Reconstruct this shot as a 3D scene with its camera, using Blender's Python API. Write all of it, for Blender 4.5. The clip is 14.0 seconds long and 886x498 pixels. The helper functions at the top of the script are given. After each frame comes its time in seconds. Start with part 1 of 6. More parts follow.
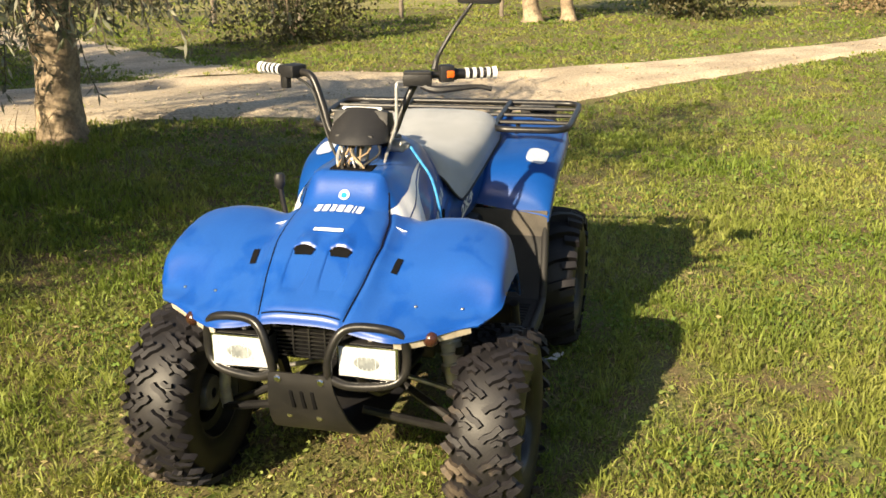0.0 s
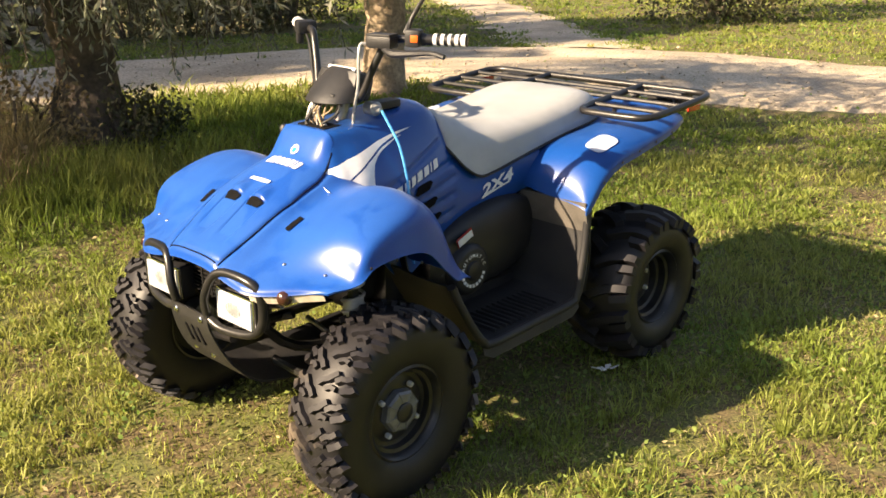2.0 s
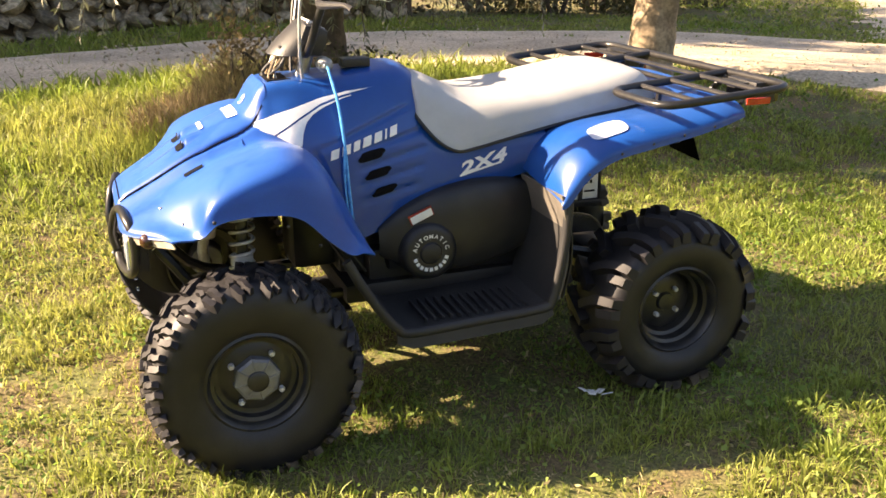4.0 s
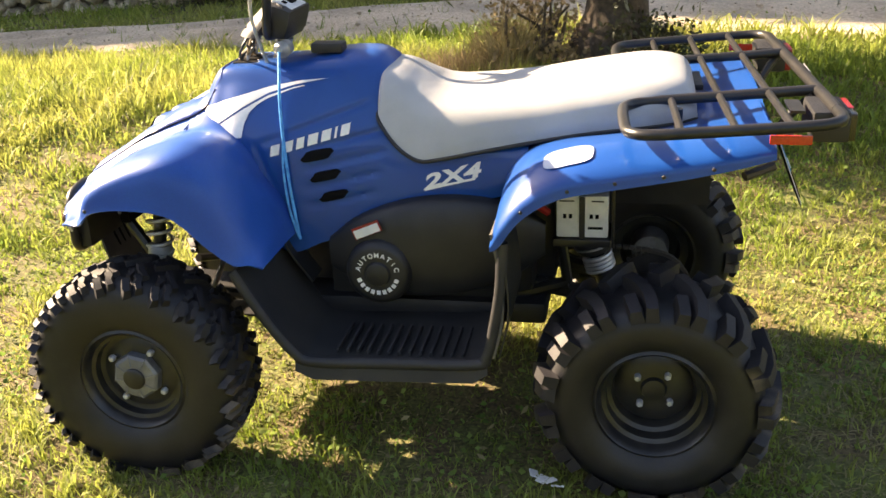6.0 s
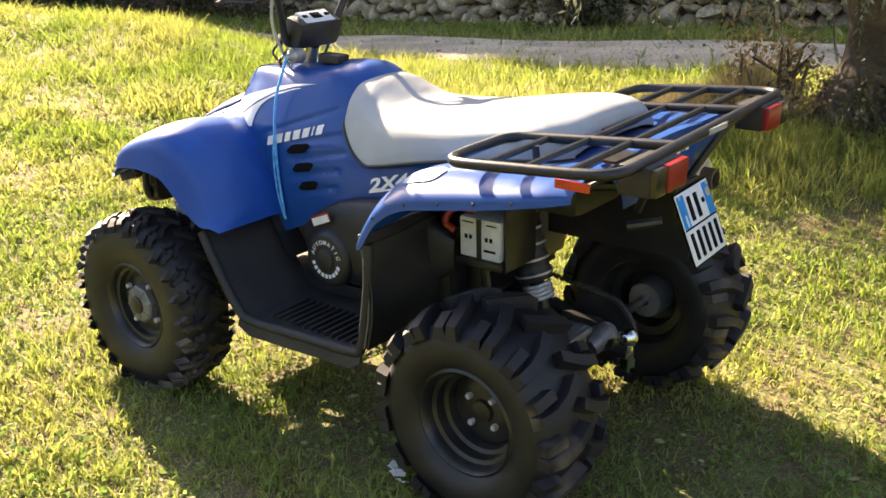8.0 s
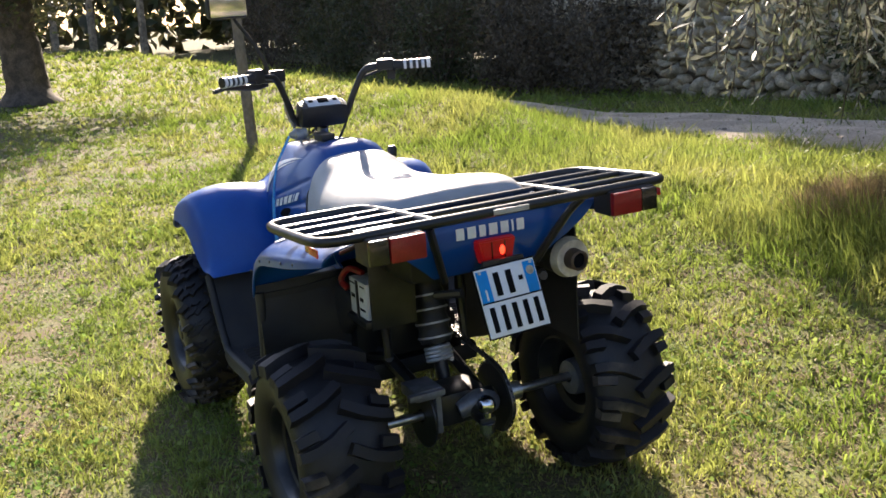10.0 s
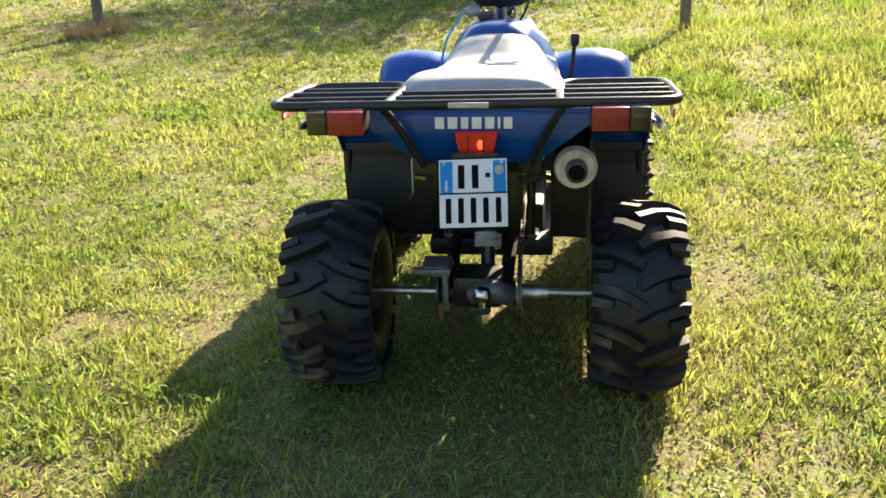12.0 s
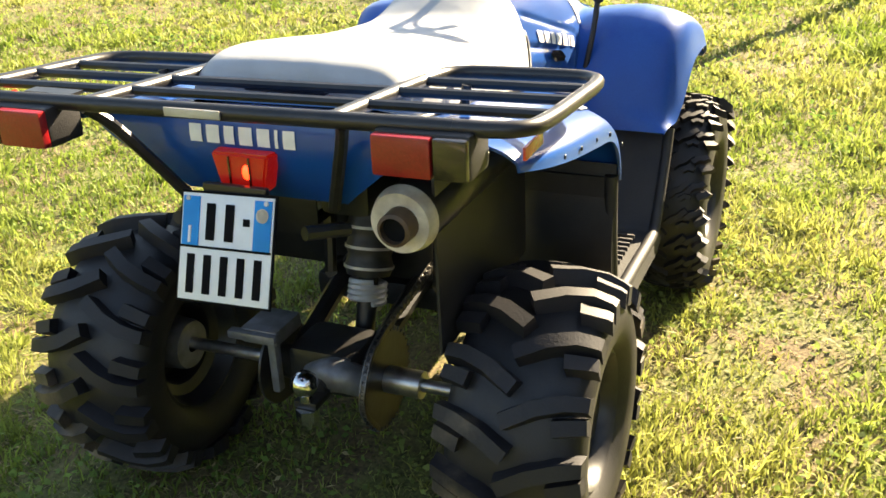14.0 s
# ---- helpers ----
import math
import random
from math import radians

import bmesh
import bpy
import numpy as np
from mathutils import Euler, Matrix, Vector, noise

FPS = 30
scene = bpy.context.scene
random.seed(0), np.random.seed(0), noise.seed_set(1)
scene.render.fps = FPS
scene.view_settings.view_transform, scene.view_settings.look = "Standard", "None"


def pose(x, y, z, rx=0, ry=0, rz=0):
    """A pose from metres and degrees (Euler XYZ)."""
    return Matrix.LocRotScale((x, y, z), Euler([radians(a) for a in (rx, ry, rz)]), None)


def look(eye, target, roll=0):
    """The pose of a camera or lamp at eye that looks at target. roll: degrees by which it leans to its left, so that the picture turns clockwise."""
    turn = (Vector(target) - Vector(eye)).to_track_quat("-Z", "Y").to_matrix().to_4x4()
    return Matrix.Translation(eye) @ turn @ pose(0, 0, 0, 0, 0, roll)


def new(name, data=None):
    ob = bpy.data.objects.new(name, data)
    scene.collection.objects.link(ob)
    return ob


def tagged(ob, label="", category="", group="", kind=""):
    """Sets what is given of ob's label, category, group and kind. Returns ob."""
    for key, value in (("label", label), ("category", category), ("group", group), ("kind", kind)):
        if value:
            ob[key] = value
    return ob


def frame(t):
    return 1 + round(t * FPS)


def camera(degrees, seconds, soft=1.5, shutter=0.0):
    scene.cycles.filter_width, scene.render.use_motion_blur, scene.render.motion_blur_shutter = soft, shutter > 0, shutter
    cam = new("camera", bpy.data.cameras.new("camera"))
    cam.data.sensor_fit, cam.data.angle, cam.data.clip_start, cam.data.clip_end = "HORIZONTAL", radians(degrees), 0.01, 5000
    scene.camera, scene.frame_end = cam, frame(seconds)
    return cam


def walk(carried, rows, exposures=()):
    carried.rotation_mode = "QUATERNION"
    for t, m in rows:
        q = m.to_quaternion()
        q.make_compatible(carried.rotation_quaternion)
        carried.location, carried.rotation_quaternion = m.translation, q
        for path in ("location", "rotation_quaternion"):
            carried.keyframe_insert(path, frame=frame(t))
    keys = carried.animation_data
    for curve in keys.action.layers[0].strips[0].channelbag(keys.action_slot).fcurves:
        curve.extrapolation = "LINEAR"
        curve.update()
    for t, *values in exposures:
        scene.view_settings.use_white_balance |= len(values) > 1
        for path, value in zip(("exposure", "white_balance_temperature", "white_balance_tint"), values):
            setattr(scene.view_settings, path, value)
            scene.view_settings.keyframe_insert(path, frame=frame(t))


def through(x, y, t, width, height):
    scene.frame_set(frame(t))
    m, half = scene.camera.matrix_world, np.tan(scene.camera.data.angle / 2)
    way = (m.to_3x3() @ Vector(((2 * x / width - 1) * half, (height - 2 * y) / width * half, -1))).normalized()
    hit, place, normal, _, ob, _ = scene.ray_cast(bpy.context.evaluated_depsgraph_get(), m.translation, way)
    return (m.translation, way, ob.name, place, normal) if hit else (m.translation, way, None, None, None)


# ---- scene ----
cam = camera(48.7, 14.0, 1.6)
PATH = [
    (0, (3.73, 0.969, 1.597), (1.885, 0.491, 0.99), -1.7),
    (0.5, (3.578, 1.335, 1.57), (1.839, 0.589, 0.924), -0.6),
    (1, (3.358, 1.618, 1.536), (1.71, 0.663, 0.926), -2.0),
    (1.5, (3.122, 1.94, 1.545), (1.56, 0.827, 0.979), -1.8),
    (2, (2.887, 2.28, 1.511), (1.523, 0.958, 0.887), -1.0),
    (2.5, (2.593, 2.505, 1.463), (1.362, 1.026, 0.919), -1.2),
    (3, (2.291, 2.706, 1.443), (1.206, 1.137, 0.841), -1.4),
    (3.5, (1.949, 2.873, 1.441), (1.116, 1.169, 0.809), -0.7),
    (4, (1.601, 2.843, 1.383), (0.942, 1.065, 0.748), -0.4),
    (4.2, (1.454, 2.821, 1.408), (0.882, 1.017, 0.76), -0.9),
    (6.3, (-0.119, 2.464, 1.408), (0.366, 0.663, 0.689), -2.3),
    (6.5, (-0.239, 2.436, 1.396), (0.321, 0.64, 0.718), -2.4),
    (6.7, (-0.37, 2.386, 1.384), (0.292, 0.602, 0.768), -2.9),
    (7, (-0.553, 2.326, 1.378), (0.269, 0.617, 0.74), -2.0),
    (7.2, (-0.667, 2.29, 1.384), (0.212, 0.607, 0.759), -1.6),
    (7.5, (-0.877, 2.262, 1.378), (0.08, 0.622, 0.75), -1.5),
    (8, (-1.213, 2.161, 1.405), (-0.045, 0.675, 0.753), -0.5),
    (8.2, (-1.306, 2.067, 1.373), (-0.062, 0.639, 0.731), -0.6),
    (10.3, (-2.539, 1.037, 1.435), (-0.75, 0.324, 0.908), -1.9),
    (10.5, (-2.649, 0.909, 1.441), (-0.831, 0.306, 0.865), -1.1),
    (11, (-2.742, 0.557, 1.424), (-0.867, 0.189, 0.835), -1.5),
    (11.5, (-2.738, 0.19, 1.434), (-0.837, 0.098, 0.819), -1.0),
    (12, (-2.696, -0.18, 1.426), (-0.832, 0.035, 0.734), -0.8),
    (12.5, (-2.486, -0.446, 1.403), (-0.644, -0.039, 0.739), -1.9),
    (13, (-2.215, -0.651, 1.403), (-0.391, -0.255, 0.684), -2.1),
    (13.5, (-1.912, -0.859, 1.388), (-0.169, -0.269, 0.605), -3.3),
    (14, (-1.498, -0.869, 1.333), (0.178, -0.154, 0.511), -1.6),
]
EXPOSURES = [(0, 1.22, 7550, 9), (2, 1.67, 7800, 16), (4, 2.32, 8000, 20), (6.5, 2.5, 8000, 17), (8.2, 2.58, 7500, 18), (10, 1.82, 6400, 18), (11, 1.76, 6700, 14), (11.5, 2.18, 6900, 12), (12.5, 2.27, 7100, 9), (13.5, 2.5, 7500, 9), (14, 2.63, 7700, 9)]
walk(cam, [(t, look(eye, target, roll)) for t, eye, target, roll in PATH], EXPOSURES)

# ---- sky and sun ----
SUN_WAY = Vector((0.935, -0.355, 0.0)).normalized()
SUN_UP = radians(29.0)
to_sun = Vector((SUN_WAY.x * math.cos(SUN_UP), SUN_WAY.y * math.cos(SUN_UP), math.sin(SUN_UP)))
world = bpy.data.worlds.new("sky")
scene.world = world
world.use_nodes = True
sky = world.node_tree.nodes.new("ShaderNodeTexSky")
sky.sky_type, sky.sun_disc = "NISHITA", False
sky.sun_elevation, sky.sun_rotation = SUN_UP, math.atan2(to_sun.x, to_sun.y)
world.node_tree.links.new(sky.outputs[0], world.node_tree.nodes["Background"].inputs[0])
world.node_tree.nodes["Background"].inputs[1].default_value = 0.07
sun = new("sun", bpy.data.lights.new("sun", "SUN"))
sun.data.energy, sun.data.angle, sun.data.color = 5.0, radians(0.55), (1.0, 0.88, 0.68)
sun.matrix_world = look(to_sun * 40, (0, 0, 0))


# ---- materials ----
def material(name, color, rough=0.6, metal=0.0, second=None, scale=6.0, amount=0.5, bump=0.0, bump_scale=60.0,
             fine=None, coat=0.0, spec=0.5, random_tint=0.0, sharp=(0.4, 0.6)):
    """A surface with two scales of variation: a broad noise between two colours, and a fine one that also makes the relief."""
    m = bpy.data.materials.new(name)
    m.use_nodes = True
    nt = m.node_tree
    b = nt.nodes["Principled BSDF"]
    b.inputs["Roughness"].default_value, b.inputs["Metallic"].default_value = rough, metal
    b.inputs["Coat Weight"].default_value, b.inputs["Specular IOR Level"].default_value = coat, spec
    coords = nt.nodes.new("ShaderNodeTexCoord")
    col = nt.nodes.new("ShaderNodeMix")
    col.data_type = "RGBA"
    n = nt.nodes.new("ShaderNodeTexNoise")
    n.inputs["Scale"].default_value, n.inputs["Detail"].default_value = scale, 6.0
    nt.links.new(coords.outputs["Object"], n.inputs["Vector"])
    ramp = nt.nodes.new("ShaderNodeMapRange")
    ramp.inputs[1].default_value, ramp.inputs[2].default_value = sharp
    ramp.inputs[4].default_value = amount
    nt.links.new(n.outputs["Fac"], ramp.inputs[0])
    nt.links.new(ramp.outputs[0], col.inputs["Factor"])
    col.inputs["A"].default_value = (*color, 1)
    col.inputs["B"].default_value = (*(second or [c * 0.6 for c in color]), 1)
    grain = nt.nodes.new("ShaderNodeTexNoise")
    grain.inputs["Scale"].default_value, grain.inputs["Detail"].default_value = bump_scale, 4.0
    nt.links.new(coords.outputs["Object"], grain.inputs["Vector"])
    hsv = nt.nodes.new("ShaderNodeHueSaturation")
    lift = nt.nodes.new("ShaderNodeMapRange")
    lift.inputs[1].default_value, lift.inputs[2].default_value = 0.25, 0.75
    f = 0.15 if fine is None else fine
    lift.inputs[3].default_value, lift.inputs[4].default_value = 1 - f, 1 + f
    nt.links.new(grain.outputs["Fac"], lift.inputs[0])
    nt.links.new(lift.outputs[0], hsv.inputs["Value"])
    nt.links.new(col.outputs["Result"], hsv.inputs["Color"])
    out = hsv.outputs["Color"]
    if random_tint:
        info = nt.nodes.new("ShaderNodeObjectInfo" if random_tint < 0 else "ShaderNodeNewGeometry")
        tint = nt.nodes.new("ShaderNodeHueSaturation")
        span = nt.nodes.new("ShaderNodeMapRange")
        span.inputs[3].default_value, span.inputs[4].default_value = 1 - abs(random_tint), 1 + abs(random_tint)
        nt.links.new(info.outputs["Random" if random_tint < 0 else "Random Per Island"], span.inputs[0])
        nt.links.new(span.outputs[0], tint.inputs["Value"])
        nt.links.new(out, tint.inputs["Color"])
        out = tint.outputs["Color"]
    nt.links.new(out, b.inputs["Base Color"])
    if bump:
        bn = nt.nodes.new("ShaderNodeBump")
        bn.inputs["Strength"].default_value, bn.inputs["Distance"].default_value = min(1.0, bump), 0.004
        nt.links.new(grain.outputs["Fac"], bn.inputs["Height"])
        nt.links.new(bn.outputs[0], b.inputs["Normal"])
    return m


def glass_like(name, color, rough=0.1, emit=0.0):
    m = material(name, color, rough, scale=30, amount=0.4, bump=0.25, bump_scale=220, coat=0.6)
    if emit:
        b = m.node_tree.nodes["Principled BSDF"]
        b.inputs["Emission Color"].default_value, b.inputs["Emission Strength"].default_value = (1.0, 0.04, 0.012, 1), emit
    return m


BLUE = material("blue_plastic", (0.001, 0.054, 0.26), 0.3, second=(0.003, 0.070, 0.31), scale=7, amount=0.5, fine=0.05, bump=0.04, bump_scale=300, coat=0.25, spec=0.4)
BLUE_FADED = material("sun_faded_blue_plastic", (0.0005, 0.056, 0.31), 0.33, second=(0.002, 0.074, 0.37), scale=6, amount=0.4, fine=0.08, bump=0.06, bump_scale=200, coat=0.0, spec=0.42, sharp=(0.47, 0.6))
for paint, weight in ((BLUE, 0.06), (BLUE_FADED, 0.10)):
    shader = paint.node_tree.nodes["Principled BSDF"]
    shader.inputs["Sheen Weight"].default_value, shader.inputs["Sheen Roughness"].default_value = weight, 0.35
    shader.inputs["Sheen Tint"].default_value = (0.75, 0.87, 1.0, 1)


def dust(m, color, most, scale, clean):
    """A film of settled dust on what faces up, wiped away in patches."""
    nt = m.node_tree
    b = nt.nodes["Principled BSDF"]
    paint = b.inputs["Base Color"].links[0].from_socket
    coords = nt.nodes.new("ShaderNodeTexCoord")
    split = nt.nodes.new("ShaderNodeSeparateXYZ")
    nt.links.new(coords.outputs["Normal"], split.inputs[0])
    lie = nt.nodes.new("ShaderNodeMapRange")
    lie.inputs[1].default_value, lie.inputs[2].default_value = 0.25, 0.85
    nt.links.new(split.outputs[2], lie.inputs[0])
    n = nt.nodes.new("ShaderNodeTexNoise")
    n.inputs["Scale"].default_value, n.inputs["Detail"].default_value, n.inputs["Distortion"].default_value = scale, 5.0, 0.6
    nt.links.new(coords.outputs["Object"], n.inputs["Vector"])
    wiped = nt.nodes.new("ShaderNodeMapRange")
    wiped.inputs[1].default_value, wiped.inputs[2].default_value = clean
    wiped.inputs[3].default_value = 0.03
    wiped.inputs[4].default_value = most
    nt.links.new(n.outputs["Fac"], wiped.inputs[0])
    film = nt.nodes.new("ShaderNodeMath")
    film.operation = "MULTIPLY"
    nt.links.new(lie.outputs[0], film.inputs[0])
    nt.links.new(wiped.outputs[0], film.inputs[1])
    mix = nt.nodes.new("ShaderNodeMix")
    mix.data_type = "RGBA"
    nt.links.new(film.outputs[0], mix.inputs["Factor"])
    nt.links.new(paint, mix.inputs["A"])
    mix.inputs["B"].default_value = (*color, 1)
    nt.links.new(mix.outputs["Result"], b.inputs["Base Color"])
    dull = nt.nodes.new("ShaderNodeMapRange")
    dull.inputs[3].default_value, dull.inputs[4].default_value = b.inputs["Roughness"].default_value, 0.6
    nt.links.new(film.outputs[0], dull.inputs[0])
    nt.links.new(dull.outputs[0], b.inputs["Roughness"])


dust(BLUE_FADED, (0.10, 0.28, 0.62), 0.12, 8.0, (0.36, 0.48))
VINYL = material("grey_seat_vinyl", (0.40, 0.41, 0.42), 0.42, second=(0.32, 0.33, 0.34), scale=9, amount=0.6, fine=0.06, bump=0.3, bump_scale=500)
BLACK = material("black_plastic", (0.012, 0.012, 0.014), 0.48, second=(0.03, 0.028, 0.027), scale=11, amount=0.5, bump=0.2, bump_scale=350)
DUSTY_SUNLIT = material("sunlit_dust_black_plastic", (0.075, 0.068, 0.06), 0.7, second=(0.15, 0.13, 0.11), scale=9, amount=0.6, bump=0.25, bump_scale=300)
FIELD = material("dry_field_soil", (0.26, 0.23, 0.1), 0.95, second=(0.17, 0.165, 0.06), scale=1.2, amount=0.8, bump=1.0, bump_scale=50, fine=0.5)
GUARD = material("dusty_black_plastic", (0.016, 0.016, 0.018), 0.6, second=(0.036, 0.033, 0.030), scale=9, amount=0.5, bump=0.25, bump_scale=300)
RUBBER = material("tyre_rubber", (0.0075, 0.007, 0.009), 0.52, second=(0.022, 0.019, 0.02), scale=16, amount=0.45, bump=0.12, bump_scale=260, fine=0.25)
MUDDY = material("muddy_tread_rubber", (0.010, 0.0088, 0.012), 0.62, second=(0.15, 0.115, 0.08), scale=4.5, amount=0.7, bump=0.15, bump_scale=200, fine=0.25, sharp=(0.58, 0.68))
RIM = material("black_painted_steel", (0.011, 0.011, 0.013), 0.35, second=(0.05, 0.045, 0.04), scale=18, amount=0.4, bump=0.1)
FRAME = material("black_frame_steel", (0.011, 0.011, 0.012), 0.33, second=(0.032, 0.029, 0.027), scale=14, amount=0.45, bump=0.1)
RACKM = material("black_coated_rack_steel", (0.012, 0.012, 0.013), 0.35, second=(0.035, 0.03, 0.027), scale=18, amount=0.4, bump=0.1)
BOLT = material("zinc_plated_bolt", (0.55, 0.56, 0.58), 0.45, metal=0.3, second=(0.35, 0.34, 0.33), scale=40, amount=0.5)
STEEL = material("worn_steel", (0.5, 0.49, 0.47), 0.32, metal=0.9, second=(0.25, 0.22, 0.2), scale=25, amount=0.6, bump=0.1)
SPRING = material("dusty_silver_spring", (0.5, 0.5, 0.5), 0.4, metal=0.35, second=(0.3, 0.28, 0.26), scale=30, amount=0.6)
CHAIN = material("oiled_chain_steel", (0.16, 0.15, 0.14), 0.35, metal=0.7, second=(0.05, 0.045, 0.04), scale=60, amount=0.7)
CHROME = material("chrome", (0.85, 0.86, 0.88), 0.14, metal=1.0, second=(0.5, 0.5, 0.5), scale=30, amount=0.4)
HUB = material("dull_cast_metal", (0.19, 0.195, 0.215), 0.4, metal=0.35, second=(0.12, 0.12, 0.125), scale=22, amount=0.7, bump=0.2)
ALU = material("cast_aluminium", (0.42, 0.42, 0.41), 0.45, metal=0.4, second=(0.2, 0.2, 0.2), scale=25, amount=0.6, bump=0.2)
WORN_WHITE = material("sun_bleached_sticker", (0.50, 0.54, 0.62), 0.5, second=(0.28, 0.38, 0.58), scale=28, amount=0.6, fine=0.08)
WHITE = material("white_decal", (0.82, 0.82, 0.82), 0.4, second=(0.6, 0.62, 0.66), scale=40, amount=0.35, fine=0.03)
SILVER = material("silver_decal", (0.72, 0.73, 0.74), 0.35, second=(0.5, 0.52, 0.55), scale=30, amount=0.4, fine=0.03)
RUST = material("rusty_pipe", (0.13, 0.085, 0.055), 0.6, metal=0.4, second=(0.05, 0.035, 0.028), scale=30, amount=0.7, bump=0.3)
CREAM = material("heat_stained_cap", (0.66, 0.6, 0.5), 0.55, metal=0.1, second=(0.4, 0.34, 0.26), scale=22, amount=0.6, bump=0.2)
LENS = glass_like("headlight_glass", (0.6, 0.63, 0.68), 0.08)
REFL = material("headlight_reflector", (0.3, 0.33, 0.36), 0.25, metal=0.4, second=(0.6, 0.63, 0.66), scale=40, amount=0.7)
RED = material("red_lens", (0.27, 0.008, 0.010), 0.3, scale=30, amount=0.3, bump=0.2, bump_scale=220, coat=0.2)
RED_LIT = material("lit_red_lens", (0.2, 0.003, 0.004), 0.3, scale=30, amount=0.4, bump=0.3, bump_scale=120, coat=0.15)
RED_LIT.node_tree.nodes["Principled BSDF"].inputs["Emission Color"].default_value = (1.0, 0.02, 0.012, 1)
RED_LIT.node_tree.nodes["Principled BSDF"].inputs["Emission Strength"].default_value = 0.03
BULB = glass_like("glowing_bulb", (0.8, 0.1, 0.05), 0.2, emit=1.2)
SMOKED = glass_like("smoked_lens", (0.012, 0.009, 0.008), 0.2)
AMBER = glass_like("brown_amber_lens", (0.05, 0.018, 0.012), 0.2)
ORANGE = material("orange_plastic", (0.75, 0.14, 0.02), 0.4)
REFLECTOR = glass_like("red_reflector", (0.6, 0.035, 0.015), 0.2)
CORD = material("light_blue_cord", (0.04, 0.3, 0.75), 0.5, second=(0.1, 0.5, 0.85), scale=60, amount=0.6)
PLATE_WHITE = material("plate_white", (0.78, 0.79, 0.8), 0.35, fine=0.03, scale=20, amount=0.15)
PLATE_BLUE = material("plate_blue", (0.001, 0.28, 0.74), 0.5, spec=0.25, fine=0.03)
# black for print, and for shade painted into scoops, slots and vents
INK_SHADE = material("dark_ink_and_hole_shade", (0.008, 0.008, 0.009), 0.9, spec=0.08)
BATTERY = material("pale_battery_case", (0.74, 0.75, 0.73), 0.45, second=(0.55, 0.55, 0.52), scale=30, amount=0.5)
CABLE = material("cable_sheath", (0.03, 0.03, 0.03), 0.5)
CABLE_TAN = material("tan_wiring", (0.35, 0.25, 0.15), 0.6, scale=80, amount=0.7)
BARK = material("olive_bark", (0.42, 0.32, 0.22), 0.9, second=(0.19, 0.145, 0.1), scale=7, amount=0.85, bump=1.0, bump_scale=38, fine=0.4)
BARK_DARK = material("dark_olive_bark", (0.13, 0.1, 0.075), 0.9, second=(0.05, 0.04, 0.033), scale=9, amount=0.8, bump=0.9, bump_scale=45, fine=0.35)
SOIL = material("meadow_soil", (0.125, 0.09, 0.042), 0.95, second=(0.115, 0.13, 0.034), scale=5.0, amount=0.9, bump=1.0, bump_scale=90, fine=0.75)
GRAVEL = material("pale_gravel", (0.55, 0.45, 0.33), 0.95, second=(0.32, 0.26, 0.19), scale=1.6, amount=0.7, bump=1.0, bump_scale=40, fine=0.4)
STONE = material("field_stone", (0.40, 0.33, 0.23), 0.9, second=(0.17, 0.14, 0.10), scale=6, amount=0.8, bump=0.8, bump_scale=40, fine=0.35, random_tint=-0.5)
WOOD = material("weathered_post_wood", (0.22, 0.18, 0.14), 0.85, second=(0.12, 0.1, 0.08), scale=14, amount=0.7, bump=0.5, bump_scale=70)


# ---- mesh helpers ----
def smooth(bm, angle=38):
    for f in bm.faces:
        f.smooth = True
    for e in bm.edges:
        e.smooth = len(e.link_faces) != 2 or e.calc_face_angle(0) < radians(angle)


def part(name, bm, mat, parent=None, label="", angle=38):
    smooth(bm, angle)
    me = bpy.data.meshes.new(name)
    bm.to_mesh(me)
    bm.free()
    me.materials.append(mat)
    ob = new(name, me)
    if parent:
        ob.parent = parent
    return tagged(ob, label)


def empty(name, label, category, group="", kind="", at=None):
    ob = new(name)
    ob.empty_display_size = 0.1
    if at is not None:
        ob.matrix_world = at
    return tagged(ob, label, category, group, kind)


def box(bm, cx, cy, cz, sx, sy, sz, bevel=0.0, turn=None):
    m = Matrix.Translation((cx, cy, cz)) @ (turn or Matrix())
    v = bmesh.ops.create_cube(bm, size=1, matrix=m @ Matrix.Diagonal((sx, sy, sz, 1)))["verts"]
    if bevel:
        edges = list({e for p in v for e in p.link_edges})
        bmesh.ops.bevel(bm, geom=edges, offset=bevel, segments=2, affect="EDGES", profile=0.6)
    return bm


def lathe(bm, profile, steps=48, axis="Y", at=(0, 0, 0), caps=True):
    """Turns rows of (along, radius) about an axis."""
    rings = []
    for a, r in profile:
        ring = []
        for k in range(steps):
            u, w = math.cos(2 * math.pi * k / steps) * r, math.sin(2 * math.pi * k / steps) * r
            p = {"Y": (u, a, w), "X": (a, u, w), "Z": (u, w, a)}[axis]
            ring.append(bm.verts.new(Vector(p) + Vector(at)))
        rings.append(ring)
    for r0, r1 in zip(rings, rings[1:]):
        for k in range(steps):
            bm.faces.new((r0[k], r0[(k + 1) % steps], r1[(k + 1) % steps], r1[k]))
    for ring, r in ((rings[0], profile[0][1]), (rings[-1], profile[-1][1])):
        if caps and r > 1e-5:
            bm.faces.new(ring)
    bmesh.ops.recalc_face_normals(bm, faces=bm.faces)
    return bm


